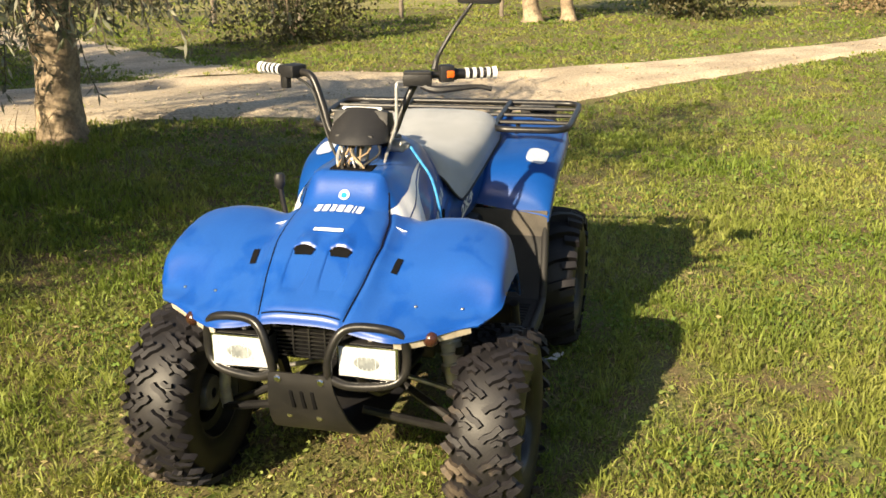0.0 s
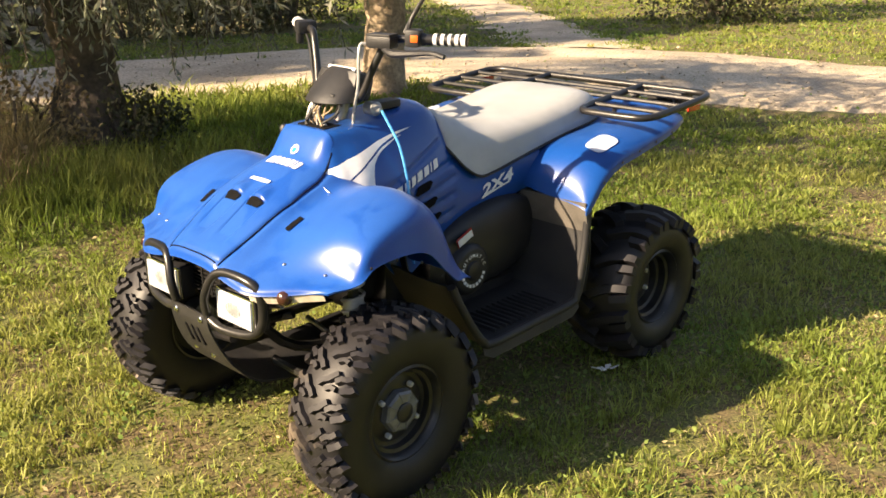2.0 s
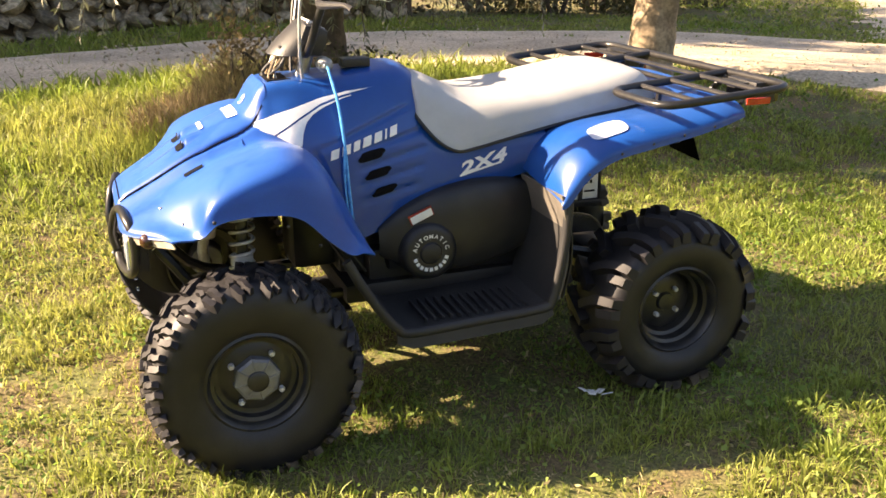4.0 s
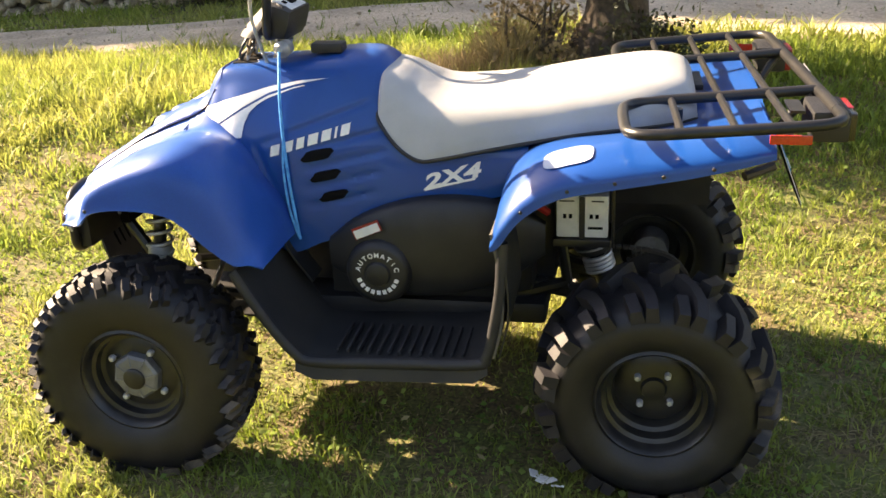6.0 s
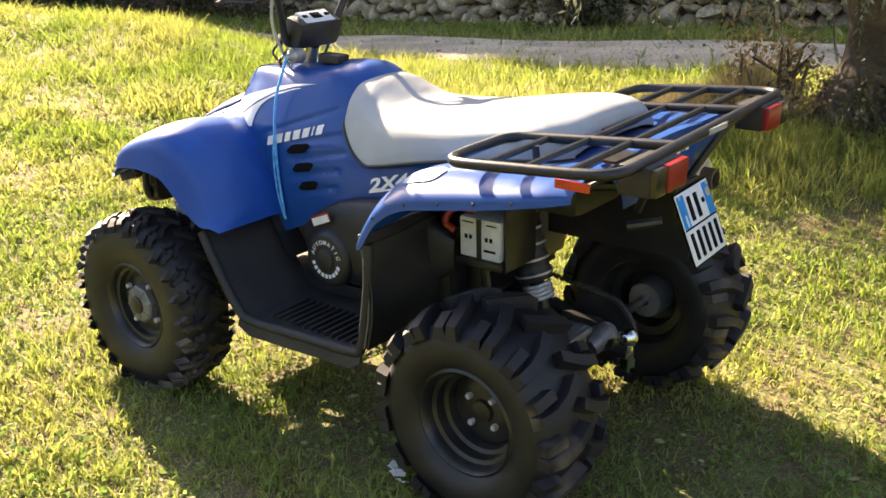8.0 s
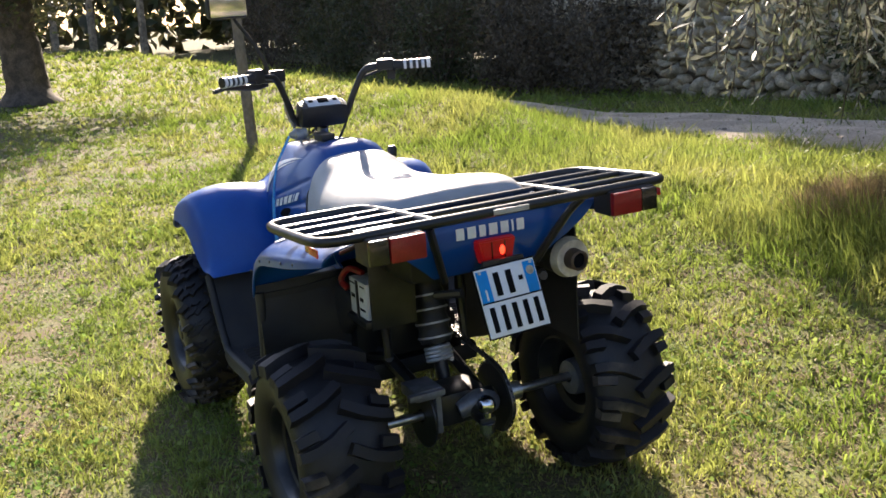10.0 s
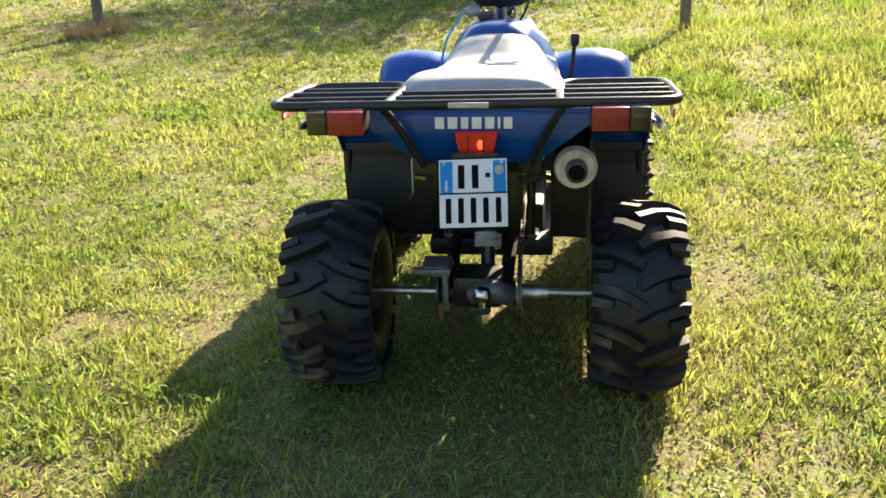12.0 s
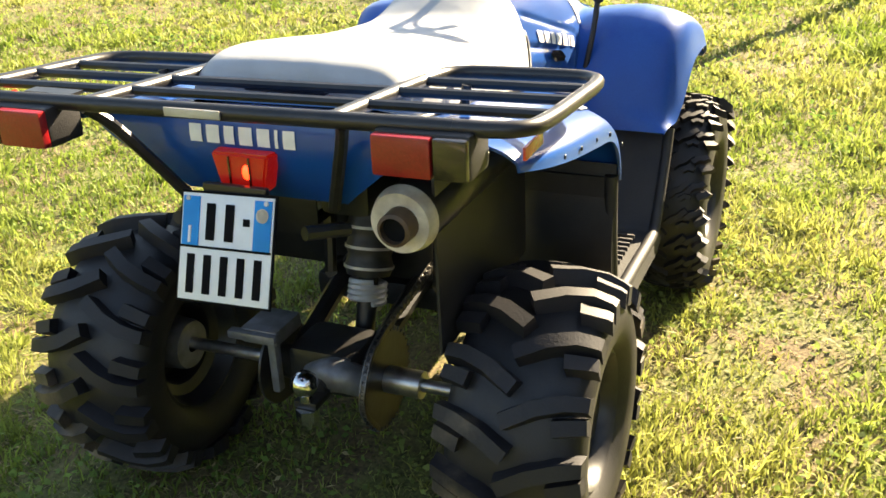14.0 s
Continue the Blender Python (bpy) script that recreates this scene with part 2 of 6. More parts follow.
def spline(points, per=6):
    """Catmull-Rom through the points."""
    p = np.array(points, float)
    q = np.vstack([2 * p[0] - p[1], p, 2 * p[-1] - p[-2]])
    out = []
    for i in range(1, len(q) - 2):
        for t in np.linspace(0, 1, per, endpoint=False):
            a, b, c, d = q[i - 1], q[i], q[i + 1], q[i + 2]
            out.append(0.5 * (2 * b + (c - a) * t + (2 * a - 5 * b + 4 * c - d) * t * t + (3 * b - a - 3 * c + d) * t**3))
    out.append(p[-1])
    return np.array(out)


def tube(bm, points, r, sides=10, per=5, closed=False, straight=False):
    """A round bar along the points; r is one radius or one for each point."""
    pts = np.array(points, float)
    if closed:
        pts = np.vstack([pts, pts[:1]])
    way = pts if straight else spline(pts, per)
    radii = np.full(len(way), r) if np.isscalar(r) else np.interp(np.linspace(0, 1, len(way)), np.linspace(0, 1, len(r)), r)
    rings, up = [], Vector((0.13, 0.31, 0.94))
    for i, p in enumerate(way):
        a, b = way[max(i - 1, 0)], way[min(i + 1, len(way) - 1)]
        if closed and i in (0, len(way) - 1):
            a, b = way[-2], way[1]
        d = Vector(b - a).normalized()
        s = d.cross(up)
        s = s.normalized() if s.length > 1e-3 else d.orthogonal().normalized()
        w = s.cross(d)
        rings.append([bm.verts.new(Vector(p) + (s * math.cos(2 * math.pi * k / sides) + w * math.sin(2 * math.pi * k / sides)) * float(radii[i])) for k in range(sides)])
    for r0, r1 in zip(rings, rings[1:]):
        for k in range(sides):
            bm.faces.new((r0[k], r0[(k + 1) % sides], r1[(k + 1) % sides], r1[k]))
    if not closed:
        bm.faces.new(rings[0]), bm.faces.new(rings[-1])
    bmesh.ops.recalc_face_normals(bm, faces=bm.faces)
    return bm


def loft_grid(rows, nu=5, nv=5):
    """A smooth sheet through rows of points: a dense array of points."""
    g = np.array(rows, float)
    g = np.stack([spline(row, nv) for row in g])
    return np.stack([spline(g[:, j], nu) for j in range(g.shape[1])], 1)


def sheet(grid, thick=0.0, face_up=False):
    """A sheet of quads; with face_up its thickness grows inwards from the outer skin."""
    bm = bmesh.new()
    vs = [[bm.verts.new(p) for p in row] for row in grid]
    for i in range(len(vs) - 1):
        for j in range(len(vs[0]) - 1):
            bm.faces.new((vs[i][j], vs[i][j + 1], vs[i + 1][j + 1], vs[i + 1][j]))
    bmesh.ops.recalc_face_normals(bm, faces=bm.faces)
    if face_up and sum(f.normal.z * f.calc_area() for f in bm.faces) < 0:
        bmesh.ops.reverse_faces(bm, faces=bm.faces[:])
    if thick:
        bmesh.ops.solidify(bm, geom=bm.faces[:], thickness=thick)
    return bm


def mirrored(rows):
    """Half sections (x, ((y, z), ...)) from the middle outwards become whole rows from right to left."""
    out = []
    for x, half in rows:
        right = [(x, -y, z) for y, z in reversed(half) if y > 1e-6]
        out.append(right + [(x, y, z) for y, z in half])
    return out


def from_arrays(name, verts, faces, mat):
    """A mesh out of arrays of places and of equal-sided faces."""
    me = bpy.data.meshes.new(name)
    n, k = faces.shape
    me.vertices.add(len(verts))
    me.vertices.foreach_set("co", verts.astype(np.float32).ravel())
    me.loops.add(n * k)
    me.loops.foreach_set("vertex_index", faces.astype(np.int32).ravel())
    me.polygons.add(n)
    me.polygons.foreach_set("loop_start", np.arange(0, n * k, k, dtype=np.int32))
    me.polygons.foreach_set("loop_total", np.full(n, k, np.int32))
    me.update(calc_edges=True)
    me.materials.append(mat)
    return new(name, me)


# ---- ground, road ----
def ease(a, b, v):
    t = np.clip((v - a) / (b - a), 0, 1)
    return t * t * (3 - 2 * t)


def ground_height(x, y):
    """The meadow is level round the quad bike, climbs to the track, which falls away along it, and rises gently ahead."""
    x, y = np.asarray(x, float), np.asarray(y, float)
    climb = (0.29 - 0.048 * np.clip(x - 0.4, 0, 7.6)) * ease(0.9, 3.3, -y) * (1 - 0.5 * ease(2.6, 7.0, -x))
    ahead = 0.022 * np.clip(x - 2.5, 0, 25) * ease(-4.5, -2.0, y)
    west = 0.1 * ease(4.0, 8.0, -x) * ease(-4.0, 0.0, y)
    roll = 0.018 * np.sin(1.7 * x + 0.6) * np.sin(1.3 * y + 1.1) * ease(1.2, 3.0, np.hypot(x - 0.6, y))
    bank = 0.42 * np.exp(-((y + 3.8) / 0.95) ** 2) * ease(4.2, 7.6, x)
    return climb + ahead + west + roll + bank


def axis_steps(lo, hi, a, b, fine, coarse):
    return np.unique(np.round(np.concatenate([np.linspace(lo, a, coarse), np.arange(a, b, fine), np.linspace(b, hi, coarse)]), 4))


gx, gy = axis_steps(-160, 160, -14, 18, 0.22, 26), axis_steps(-160, 160, -11, 9, 0.22, 26)
X, Y = np.meshgrid(gx, gy, indexing="ij")
rng = np.random.default_rng(3)
near = (np.abs(X) < 14) & (np.abs(Y) < 9)
Z = ground_height(X, Y) + np.where(near, rng.normal(0, 0.006, X.shape), 0)
idx = np.arange(X.size).reshape(X.shape)
quads = np.stack([idx[:-1, :-1], idx[1:, :-1], idx[1:, 1:], idx[:-1, 1:]], -1).reshape(-1, 4)
ground = from_arrays("ground", np.stack([X, Y, Z], -1).reshape(-1, 3), quads, SOIL)
tagged(ground, "grassy meadow with bare earthy patches", "ground", kind="structure")

NEAR_EDGE = [(-16, 9.5), (-9.4, 3.3), (-5.6, -0.3), (-3.9, -2.5), (-2.2, -4.0), (0.0, -4.75), (2.0, -4.95), (5.0, -5.0), (9.0, -5.0), (16, -4.9), (30, -4.5)]
FAR_EDGE = [(-19, 9.0), (-11.6, 4.0), (-8.1, 0.2), (-6.9, -3.0), (-5.2, -5.6), (-0.5, -6.9), (2.0, -6.8), (5.0, -6.6), (9.0, -6.4), (16, -6.2), (30, -5.8)]
side_a, side_b = spline(NEAR_EDGE, 24), spline(FAR_EDGE, 24)
rows = []
for k, (a, b) in enumerate(zip(side_a, side_b)):
    wob = 0.09 * math.sin(k * 0.9) + 0.06 * math.sin(k * 2.3 + 1)
    row = []
    for s in np.linspace(-0.02 - 0.1 * wob, 1.02 + 0.1 * wob, 15):
        p = a + (b - a) * s
        rut = -0.02 * (math.exp(-((s - 0.3) / 0.09) ** 2) + math.exp(-((s - 0.72) / 0.09) ** 2))
        row.append((p[0], p[1], float(ground_height(p[0], p[1])) + 0.045 + rut - 0.06 * (s < 0 or s > 1)))
    rows.append(row)
road = part("road", sheet(rows), GRAVEL)
tagged(road, "pale gravel farm track with worn wheel ruts", "road", kind="structure")

# a stony side path that leaves the track
path_a = spline([(-6.0, -5.0), (-7.7, -7.2), (-10.6, -10.7), (-12.6, -14.4), (-15.5, -20.0)], 10)
path_b = spline([(-6.9, -3.6), (-8.2, -5.4), (-10.6, -8.5), (-14.0, -13.0), (-19.0, -20.5)], 10)
rows = []
for k, (a, b) in enumerate(zip(path_a, path_b)):
    row = []
    for s in np.linspace(0, 1, 9):
        p = a + (b - a) * (s + 0.05 * math.sin(k * 1.7 + 5 * s))
        row.append((p[0], p[1], float(ground_height(p[0], p[1])) + 0.028 * math.sin(math.pi * s) - 0.004 + 0.006 * math.sin(k * 2.1 + 7 * s)))
    rows.append(row)
tagged(part("side_path", sheet(rows), GRAVEL), "stony side path leaving the gravel track", "path", kind="structure")


# ---- the quad bike ----
from mathutils.bvhtree import BVHTree

quad = empty("quad_bike", "blue four-wheeled quad bike with a grey seat, parked on grass", "quad bike", at=pose(0, 0, 0, -1.0, 0, 0))


def sub(name, bm, mat, parent=quad, label="", angle=38):
    return part(name, bm, mat, parent, label, angle)


# front bodywork: bonnet and both mudguards in one moulding
front_rows = mirrored([
    (1.600, ((0, 0.652), (0.07, 0.650), (0.13, 0.640), (0.19, 0.628), (0.27, 0.620), (0.35, 0.628), (0.42, 0.640), (0.45, 0.645))),
    (1.585, ((0, 0.682), (0.07, 0.680), (0.13, 0.668), (0.19, 0.650), (0.27, 0.640), (0.36, 0.648), (0.435, 0.652), (0.462, 0.650))),
    (1.52, ((0, 0.716), (0.08, 0.714), (0.14, 0.703), (0.195, 0.682), (0.28, 0.672), (0.375, 0.674), (0.452, 0.668), (0.482, 0.655))),
    (1.42, ((0, 0.762), (0.085, 0.760), (0.145, 0.750), (0.20, 0.724), (0.29, 0.722), (0.39, 0.726), (0.474, 0.711), (0.498, 0.668))),
    (1.32, ((0, 0.812), (0.085, 0.808), (0.145, 0.796), (0.20, 0.768), (0.29, 0.770), (0.39, 0.774), (0.480, 0.752), (0.504, 0.696))),
    (1.22, ((0, 0.862), (0.08, 0.857), (0.135, 0.840), (0.195, 0.806), (0.285, 0.812), (0.385, 0.816), (0.478, 0.786), (0.504, 0.704))),
    (1.12, ((0, 0.880), (0.09, 0.875), (0.14, 0.860), (0.200, 0.822), (0.285, 0.834), (0.380, 0.834), (0.470, 0.797), (0.500, 0.686))),
    (1.04, ((0, 0.850), (0.09, 0.848), (0.15, 0.830), (0.205, 0.786), (0.285, 0.802), (0.375, 0.796), (0.456, 0.752), (0.494, 0.612))),
    (0.985, ((0, 0.740), (0.09, 0.740), (0.16, 0.725), (0.207, 0.700), (0.285, 0.716), (0.372, 0.712), (0.447, 0.658), (0.486, 0.568))),
    (0.948, ((0, 0.70), (0.09, 0.70), (0.16, 0.680), (0.208, 0.650), (0.285, 0.652), (0.365, 0.632), (0.436, 0.600), (0.478, 0.566))),
    (0.926, ((0, 0.68), (0.09, 0.68), (0.16, 0.640), (0.208, 0.594), (0.285, 0.596), (0.362, 0.588), (0.431, 0.574), (0.473, 0.561))),
    (0.915, ((0, 0.66), (0.09, 0.66), (0.16, 0.610), (0.208, 0.557), (0.285, 0.556), (0.360, 0.556), (0.428, 0.556), (0.468, 0.556))),
])
front_grid = loft_grid(front_rows, 7, 13)
fy = np.abs(front_grid[..., 1])
front_grid[..., 0] -= ease(1.28, 1.6, front_grid[..., 0]) * (0.055 + 0.115 * ease(0.22, 0.47, fy))
fx = front_grid[..., 0]
seam = np.interp(fx, (1.10, 1.20, 1.30, 1.42, 1.54), (0.122, 0.150, 0.155, 0.141, 0.118))
front_grid[..., 2] -= 0.006 * np.exp(-((fy - seam) / 0.006) ** 2) * ease(1.12, 1.18, fx)
front_body = sub("front_bodywork", sheet(front_grid, 0.005, True), BLUE_FADED, label="sun-faded blue plastic bonnet and mudguards", angle=60)
front_tree = BVHTree.FromPolygons([tuple(p) for p in front_grid.reshape(-1, 3)], [(i * front_grid.shape[1] + j, i * front_grid.shape[1] + j + 1, (i + 1) * front_grid.shape[1] + j + 1, (i + 1) * front_grid.shape[1] + j) for i in range(front_grid.shape[0] - 1) for j in range(front_grid.shape[1] - 1)])

# centre body: cowl, tank cover and side panels
body_rows = mirrored([
    (1.200, ((0, 0.862), (0.05, 0.859), (0.085, 0.848), (0.12, 0.830), (0.145, 0.805), (0.16, 0.78), (0.17, 0.75), (0.175, 0.72))),
    (1.165, ((0, 0.896), (0.05, 0.895), (0.092, 0.888), (0.122, 0.862), (0.152, 0.828), (0.172, 0.79), (0.182, 0.75), (0.185, 0.70))),
    (1.135, ((0, 0.944), (0.05, 0.943), (0.096, 0.938), (0.124, 0.904), (0.158, 0.852), (0.186, 0.79), (0.196, 0.74), (0.195, 0.69))),
    (1.105, ((0, 0.958), (0.05, 0.958), (0.102, 0.953), (0.130, 0.914), (0.165, 0.858), (0.194, 0.79), (0.205, 0.73), (0.202, 0.67))),
    (1.05, ((0, 0.962), (0.05, 0.962), (0.105, 0.957), (0.140, 0.920), (0.180, 0.862), (0.208, 0.79), (0.218, 0.70), (0.212, 0.60))),
    (0.95, ((0, 0.972), (0.05, 0.970), (0.105, 0.958), (0.150, 0.915), (0.188, 0.855), (0.214, 0.78), (0.220, 0.66), (0.212, 0.495))),
    (0.85, ((0, 0.986), (0.05, 0.983), (0.105, 0.966), (0.148, 0.918), (0.182, 0.850), (0.206, 0.775), (0.213, 0.66), (0.205, 0.520))),
    (0.76, ((0, 0.994), (0.05, 0.990), (0.105, 0.968), (0.145, 0.912), (0.176, 0.845), (0.199, 0.770), (0.208, 0.66), (0.200, 0.548))),
    (0.69, ((0, 0.980), (0.05, 0.976), (0.100, 0.950), (0.140, 0.895), (0.170, 0.832), (0.194, 0.765), (0.205, 0.665), (0.198, 0.570))),
    (0.60, ((0, 0.890), (0.05, 0.888), (0.100, 0.870), (0.150, 0.830), (0.180, 0.775), (0.196, 0.735), (0.204, 0.675), (0.198, 0.598))),
    (0.50, ((0, 0.850), (0.05, 0.850), (0.100, 0.840), (0.160, 0.810), (0.190, 0.775), (0.202, 0.730), (0.206, 0.685), (0.198, 0.626))),
    (0.40, ((0, 0.850), (0.05, 0.850), (0.100, 0.845), (0.170, 0.820), (0.200, 0.792), (0.215, 0.745), (0.216, 0.700), (0.204, 0.652))),
    (0.31, ((0, 0.850), (0.05, 0.850), (0.100, 0.848), (0.180, 0.830), (0.215, 0.805), (0.240, 0.770), (0.240, 0.715), (0.220, 0.676))),
])
body_grid = loft_grid(body_rows, 12, 12)
bx, by, bz = body_grid[..., 0], np.abs(body_grid[..., 1]), body_grid[..., 2]
for k in range(4):
    line = 0.788 - 0.05 * k + 0.22 * (0.80 - bx)
    rib = np.exp(-((bz - line) / 0.007) ** 2) * ease(0.645, 0.68, bx - 0.012 * k) * (1 - ease(0.86, 0.90, bx)) * (by > 0.15)
    body_grid[..., 1] -= np.sign(body_grid[..., 1]) * 0.007 * rib
lip = np.exp(-((bz - 0.785 - 0.352 * (0.99 - bx)) / 0.006) ** 2) * ease(0.70, 0.74, bx) * (1 - ease(0.985, 1.0, bx))
lip += np.exp(-((bx - 0.94 - 0.375 * (bz - 0.61)) / 0.007) ** 2) * ease(0.60, 0.64, bz) * (1 - ease(0.775, 0.79, bz))
body_grid[..., 1] -= np.sign(body_grid[..., 1]) * 0.006 * lip * (by > 0.13)
body = sub("centre_bodywork", sheet(body_grid, 0.005, True), BLUE, label="blue plastic tank cover and side panels", angle=60)
nb = body_grid.shape[1]
body_tree = BVHTree.FromPolygons([tuple(p) for p in body_grid.reshape(-1, 3)], [(i * nb + j, i * nb + j + 1, (i + 1) * nb + j + 1, (i + 1) * nb + j) for i in range(body_grid.shape[0] - 1) for j in range(nb - 1)])

# bonnet panel: a separate moulding with two scoops and their channels
def top_at(x, y):
    hits = [t.ray_cast(Vector((x, y, 1.5)), Vector((0, 0, -1)))[0] for t in (front_tree, body_tree)]
    return max([h.z for h in hits if h] or [0.64])


px = np.linspace(1.118, 1.536, 120)
pv = np.linspace(-1, 1, 91)
half_w = np.interp(px, (1.10, 1.20, 1.30, 1.42, 1.54), (0.112, 0.143, 0.149, 0.135, 0.112))
mid = np.array([[top_at(x, v * w) for v in pv] for x, w in zip(px, half_w)])
for _ in range(14):
    mid[1:-1] = (mid[:-2] + 2 * mid[1:-1] + mid[2:]) / 4
panel_grid = np.zeros((len(px), len(pv), 3))
for i, x in enumerate(px):
    y = pv * half_w[i]
    z = mid[i] + 0.0045 - 0.003 * np.abs(pv) ** 12
    w = np.abs(np.abs(y) - 0.052)
    tall = (1 - ease(0.020, 0.038, w))
    z = z - 0.020 * tall * ease(1.342, 1.348, x) * (1 - ease(1.35, 1.500, x)) ** 0.8
    z = z + 0.012 * (1 - ease(0.010, 0.040, w)) * ease(1.285, 1.338, x) * (1 - ease(1.342, 1.349, x))
    z = z - 0.006 * ease(1.518, 1.536, x)
    panel_grid[i, :, 0], panel_grid[i, :, 1], panel_grid[i, :, 2] = x, y, z
bonnet = sub("bonnet_panel", sheet(panel_grid, 0.006, True), BLUE_FADED, front_body, "blue bonnet panel with two air scoops", angle=50)


def seam_at(x, y):
    return (x, y, top_at(x, y) + 0.0015)


for s in (1, -1):
    edge = [seam_at(x, s * (w + 0.0035)) for x, w in zip(px[4::6], half_w[4::6])]
    sub("panel_seam", tube(bmesh.new(), edge, 0.0020, 6, 2), INK_SHADE, bonnet, "dark gap round the bonnet panel")
sub("panel_seam", tube(bmesh.new(), [seam_at(1.533, y) for y in np.linspace(-0.108, 0.108, 15)], 0.0020, 6, 2), INK_SHADE, bonnet, "dark gap round the bonnet panel")


def tree_of(*grids):
    points, quads = [], []
    for g in grids:
        n, o = g.shape[1], len(points)
        points += [tuple(p) for p in g.reshape(-1, 3)]
        quads += [(o + i * n + j, o + i * n + j + 1, o + (i + 1) * n + j + 1, o + (i + 1) * n + j) for i in range(g.shape[0] - 1) for j in range(n - 1)]
    return BVHTree.FromPolygons(points, quads)


panel_tree = tree_of(panel_grid, front_grid)

# rear bodywork: mudguards and tail
rear_rows = mirrored([
    (0.372, ((0, 0.700), (0.10, 0.690), (0.20, 0.680), (0.30, 0.665), (0.39, 0.655), (0.45, 0.645), (0.478, 0.635), (0.482, 0.622))),
    (0.352, ((0, 0.770), (0.10, 0.760), (0.20, 0.740), (0.30, 0.735), (0.39, 0.720), (0.45, 0.700), (0.482, 0.670), (0.486, 0.634))),
    (0.300, ((0, 0.810), (0.10, 0.808), (0.20, 0.790), (0.30, 0.795), (0.39, 0.786), (0.452, 0.764), (0.486, 0.735), (0.492, 0.702))),
    (0.220, ((0, 0.830), (0.10, 0.828), (0.21, 0.815), (0.30, 0.826), (0.39, 0.824), (0.455, 0.806), (0.490, 0.782), (0.496, 0.752))),
    (0.10, ((0, 0.842), (0.10, 0.840), (0.22, 0.830), (0.30, 0.844), (0.39, 0.846), (0.458, 0.830), (0.492, 0.806), (0.498, 0.778))),
    (-0.04, ((0, 0.862), (0.10, 0.860), (0.22, 0.850), (0.30, 0.860), (0.39, 0.862), (0.456, 0.848), (0.488, 0.828), (0.494, 0.802))),
    (-0.15, ((0, 0.884), (0.10, 0.882), (0.22, 0.874), (0.30, 0.878), (0.39, 0.876), (0.448, 0.864), (0.478, 0.846), (0.484, 0.824))),
    (-0.225, ((0, 0.900), (0.10, 0.898), (0.22, 0.890), (0.30, 0.888), (0.38, 0.884), (0.432, 0.872), (0.460, 0.856), (0.466, 0.840))),
])
rear_grid = loft_grid(rear_rows, 6, 6)
rear_body = sub("rear_bodywork", sheet(rear_grid, 0.005, True), BLUE, label="blue plastic rear mudguards", angle=60)
nr = rear_grid.shape[1]
rear_tree = BVHTree.FromPolygons([tuple(p) for p in rear_grid.reshape(-1, 3)], [(i * nr + j, i * nr + j + 1, (i + 1) * nr + j + 1, (i + 1) * nr + j) for i in range(rear_grid.shape[0] - 1) for j in range(nr - 1)])
tail_rows = [[(x, y * w, z) for y in np.linspace(-1, 1, 9)] for x, z, w in ((-0.218, 0.893, 0.33), (-0.226, 0.860, 0.30), (-0.222, 0.820, 0.25), (-0.205, 0.780, 0.20), (-0.185, 0.742, 0.155))]
tail_grid = loft_grid(tail_rows, 4, 2)
nt_ = tail_grid.shape[1]
tail_tree = BVHTree.FromPolygons([tuple(p) for p in tail_grid.reshape(-1, 3)], [(i * nt_ + j, i * nt_ + j + 1, (i + 1) * nt_ + j + 1, (i + 1) * nt_ + j) for i in range(tail_grid.shape[0] - 1) for j in range(nt_ - 1)])
tail = sub("tail_panel", sheet(tail_grid), BLUE, label="blue plastic tail panel", angle=60)

# seat
seat_rows = mirrored([
    (0.694, ((0, 0.940), (0.05, 0.937), (0.09, 0.925), (0.12, 0.905), (0.140, 0.880), (0.150, 0.862))),
    (0.686, ((0, 0.962), (0.06, 0.958), (0.11, 0.942), (0.148, 0.905), (0.168, 0.860), (0.176, 0.838))),
    (0.640, ((0, 0.955), (0.06, 0.952), (0.12, 0.932), (0.165, 0.885), (0.192, 0.812), (0.200, 0.782))),
    (0.585, ((0, 0.930), (0.06, 0.927), (0.13, 0.908), (0.180, 0.860), (0.206, 0.780), (0.212, 0.750))),
    (0.530, ((0, 0.907), (0.06, 0.906), (0.14, 0.894), (0.190, 0.858), (0.216, 0.790), (0.220, 0.756))),
    (0.44, ((0, 0.902), (0.06, 0.902), (0.15, 0.895), (0.200, 0.868), (0.224, 0.815), (0.227, 0.776))),
    (0.32, ((0, 0.911), (0.06, 0.911), (0.16, 0.904), (0.210, 0.880), (0.232, 0.836), (0.234, 0.802))),
    (0.18, ((0, 0.932), (0.06, 0.932), (0.17, 0.925), (0.218, 0.900), (0.238, 0.858), (0.239, 0.828))),
    (0.04, ((0, 0.950), (0.06, 0.950), (0.17, 0.943), (0.218, 0.918), (0.237, 0.878), (0.238, 0.845))),
    (-0.04, ((0, 0.946), (0.06, 0.946), (0.16, 0.938), (0.205, 0.912), (0.222, 0.880), (0.223, 0.853))),
    (-0.072, ((0, 0.925), (0.06, 0.925), (0.14, 0.918), (0.185, 0.900), (0.205, 0.880), (0.207, 0.858))),
    (-0.080, ((0, 0.880), (0.06, 0.880), (0.14, 0.876), (0.180, 0.870), (0.200, 0.866), (0.203, 0.858))),
])
seat_grid = loft_grid(seat_rows, 6, 6)
seat = sub("seat", sheet(seat_grid), VINYL, label="grey vinyl saddle", angle=70)
edge_pts = [(r[-1][0], r[-1][1] + 0.001, r[-1][2] - 0.002) for r in seat_rows]
for s in (1, -1):
    sub("seat_trim", tube(bmesh.new(), [(x, s * y, z) for x, y, z in edge_pts], 0.005, 8, 4), BLACK, seat, "black edge strip")
bm = bmesh.new()
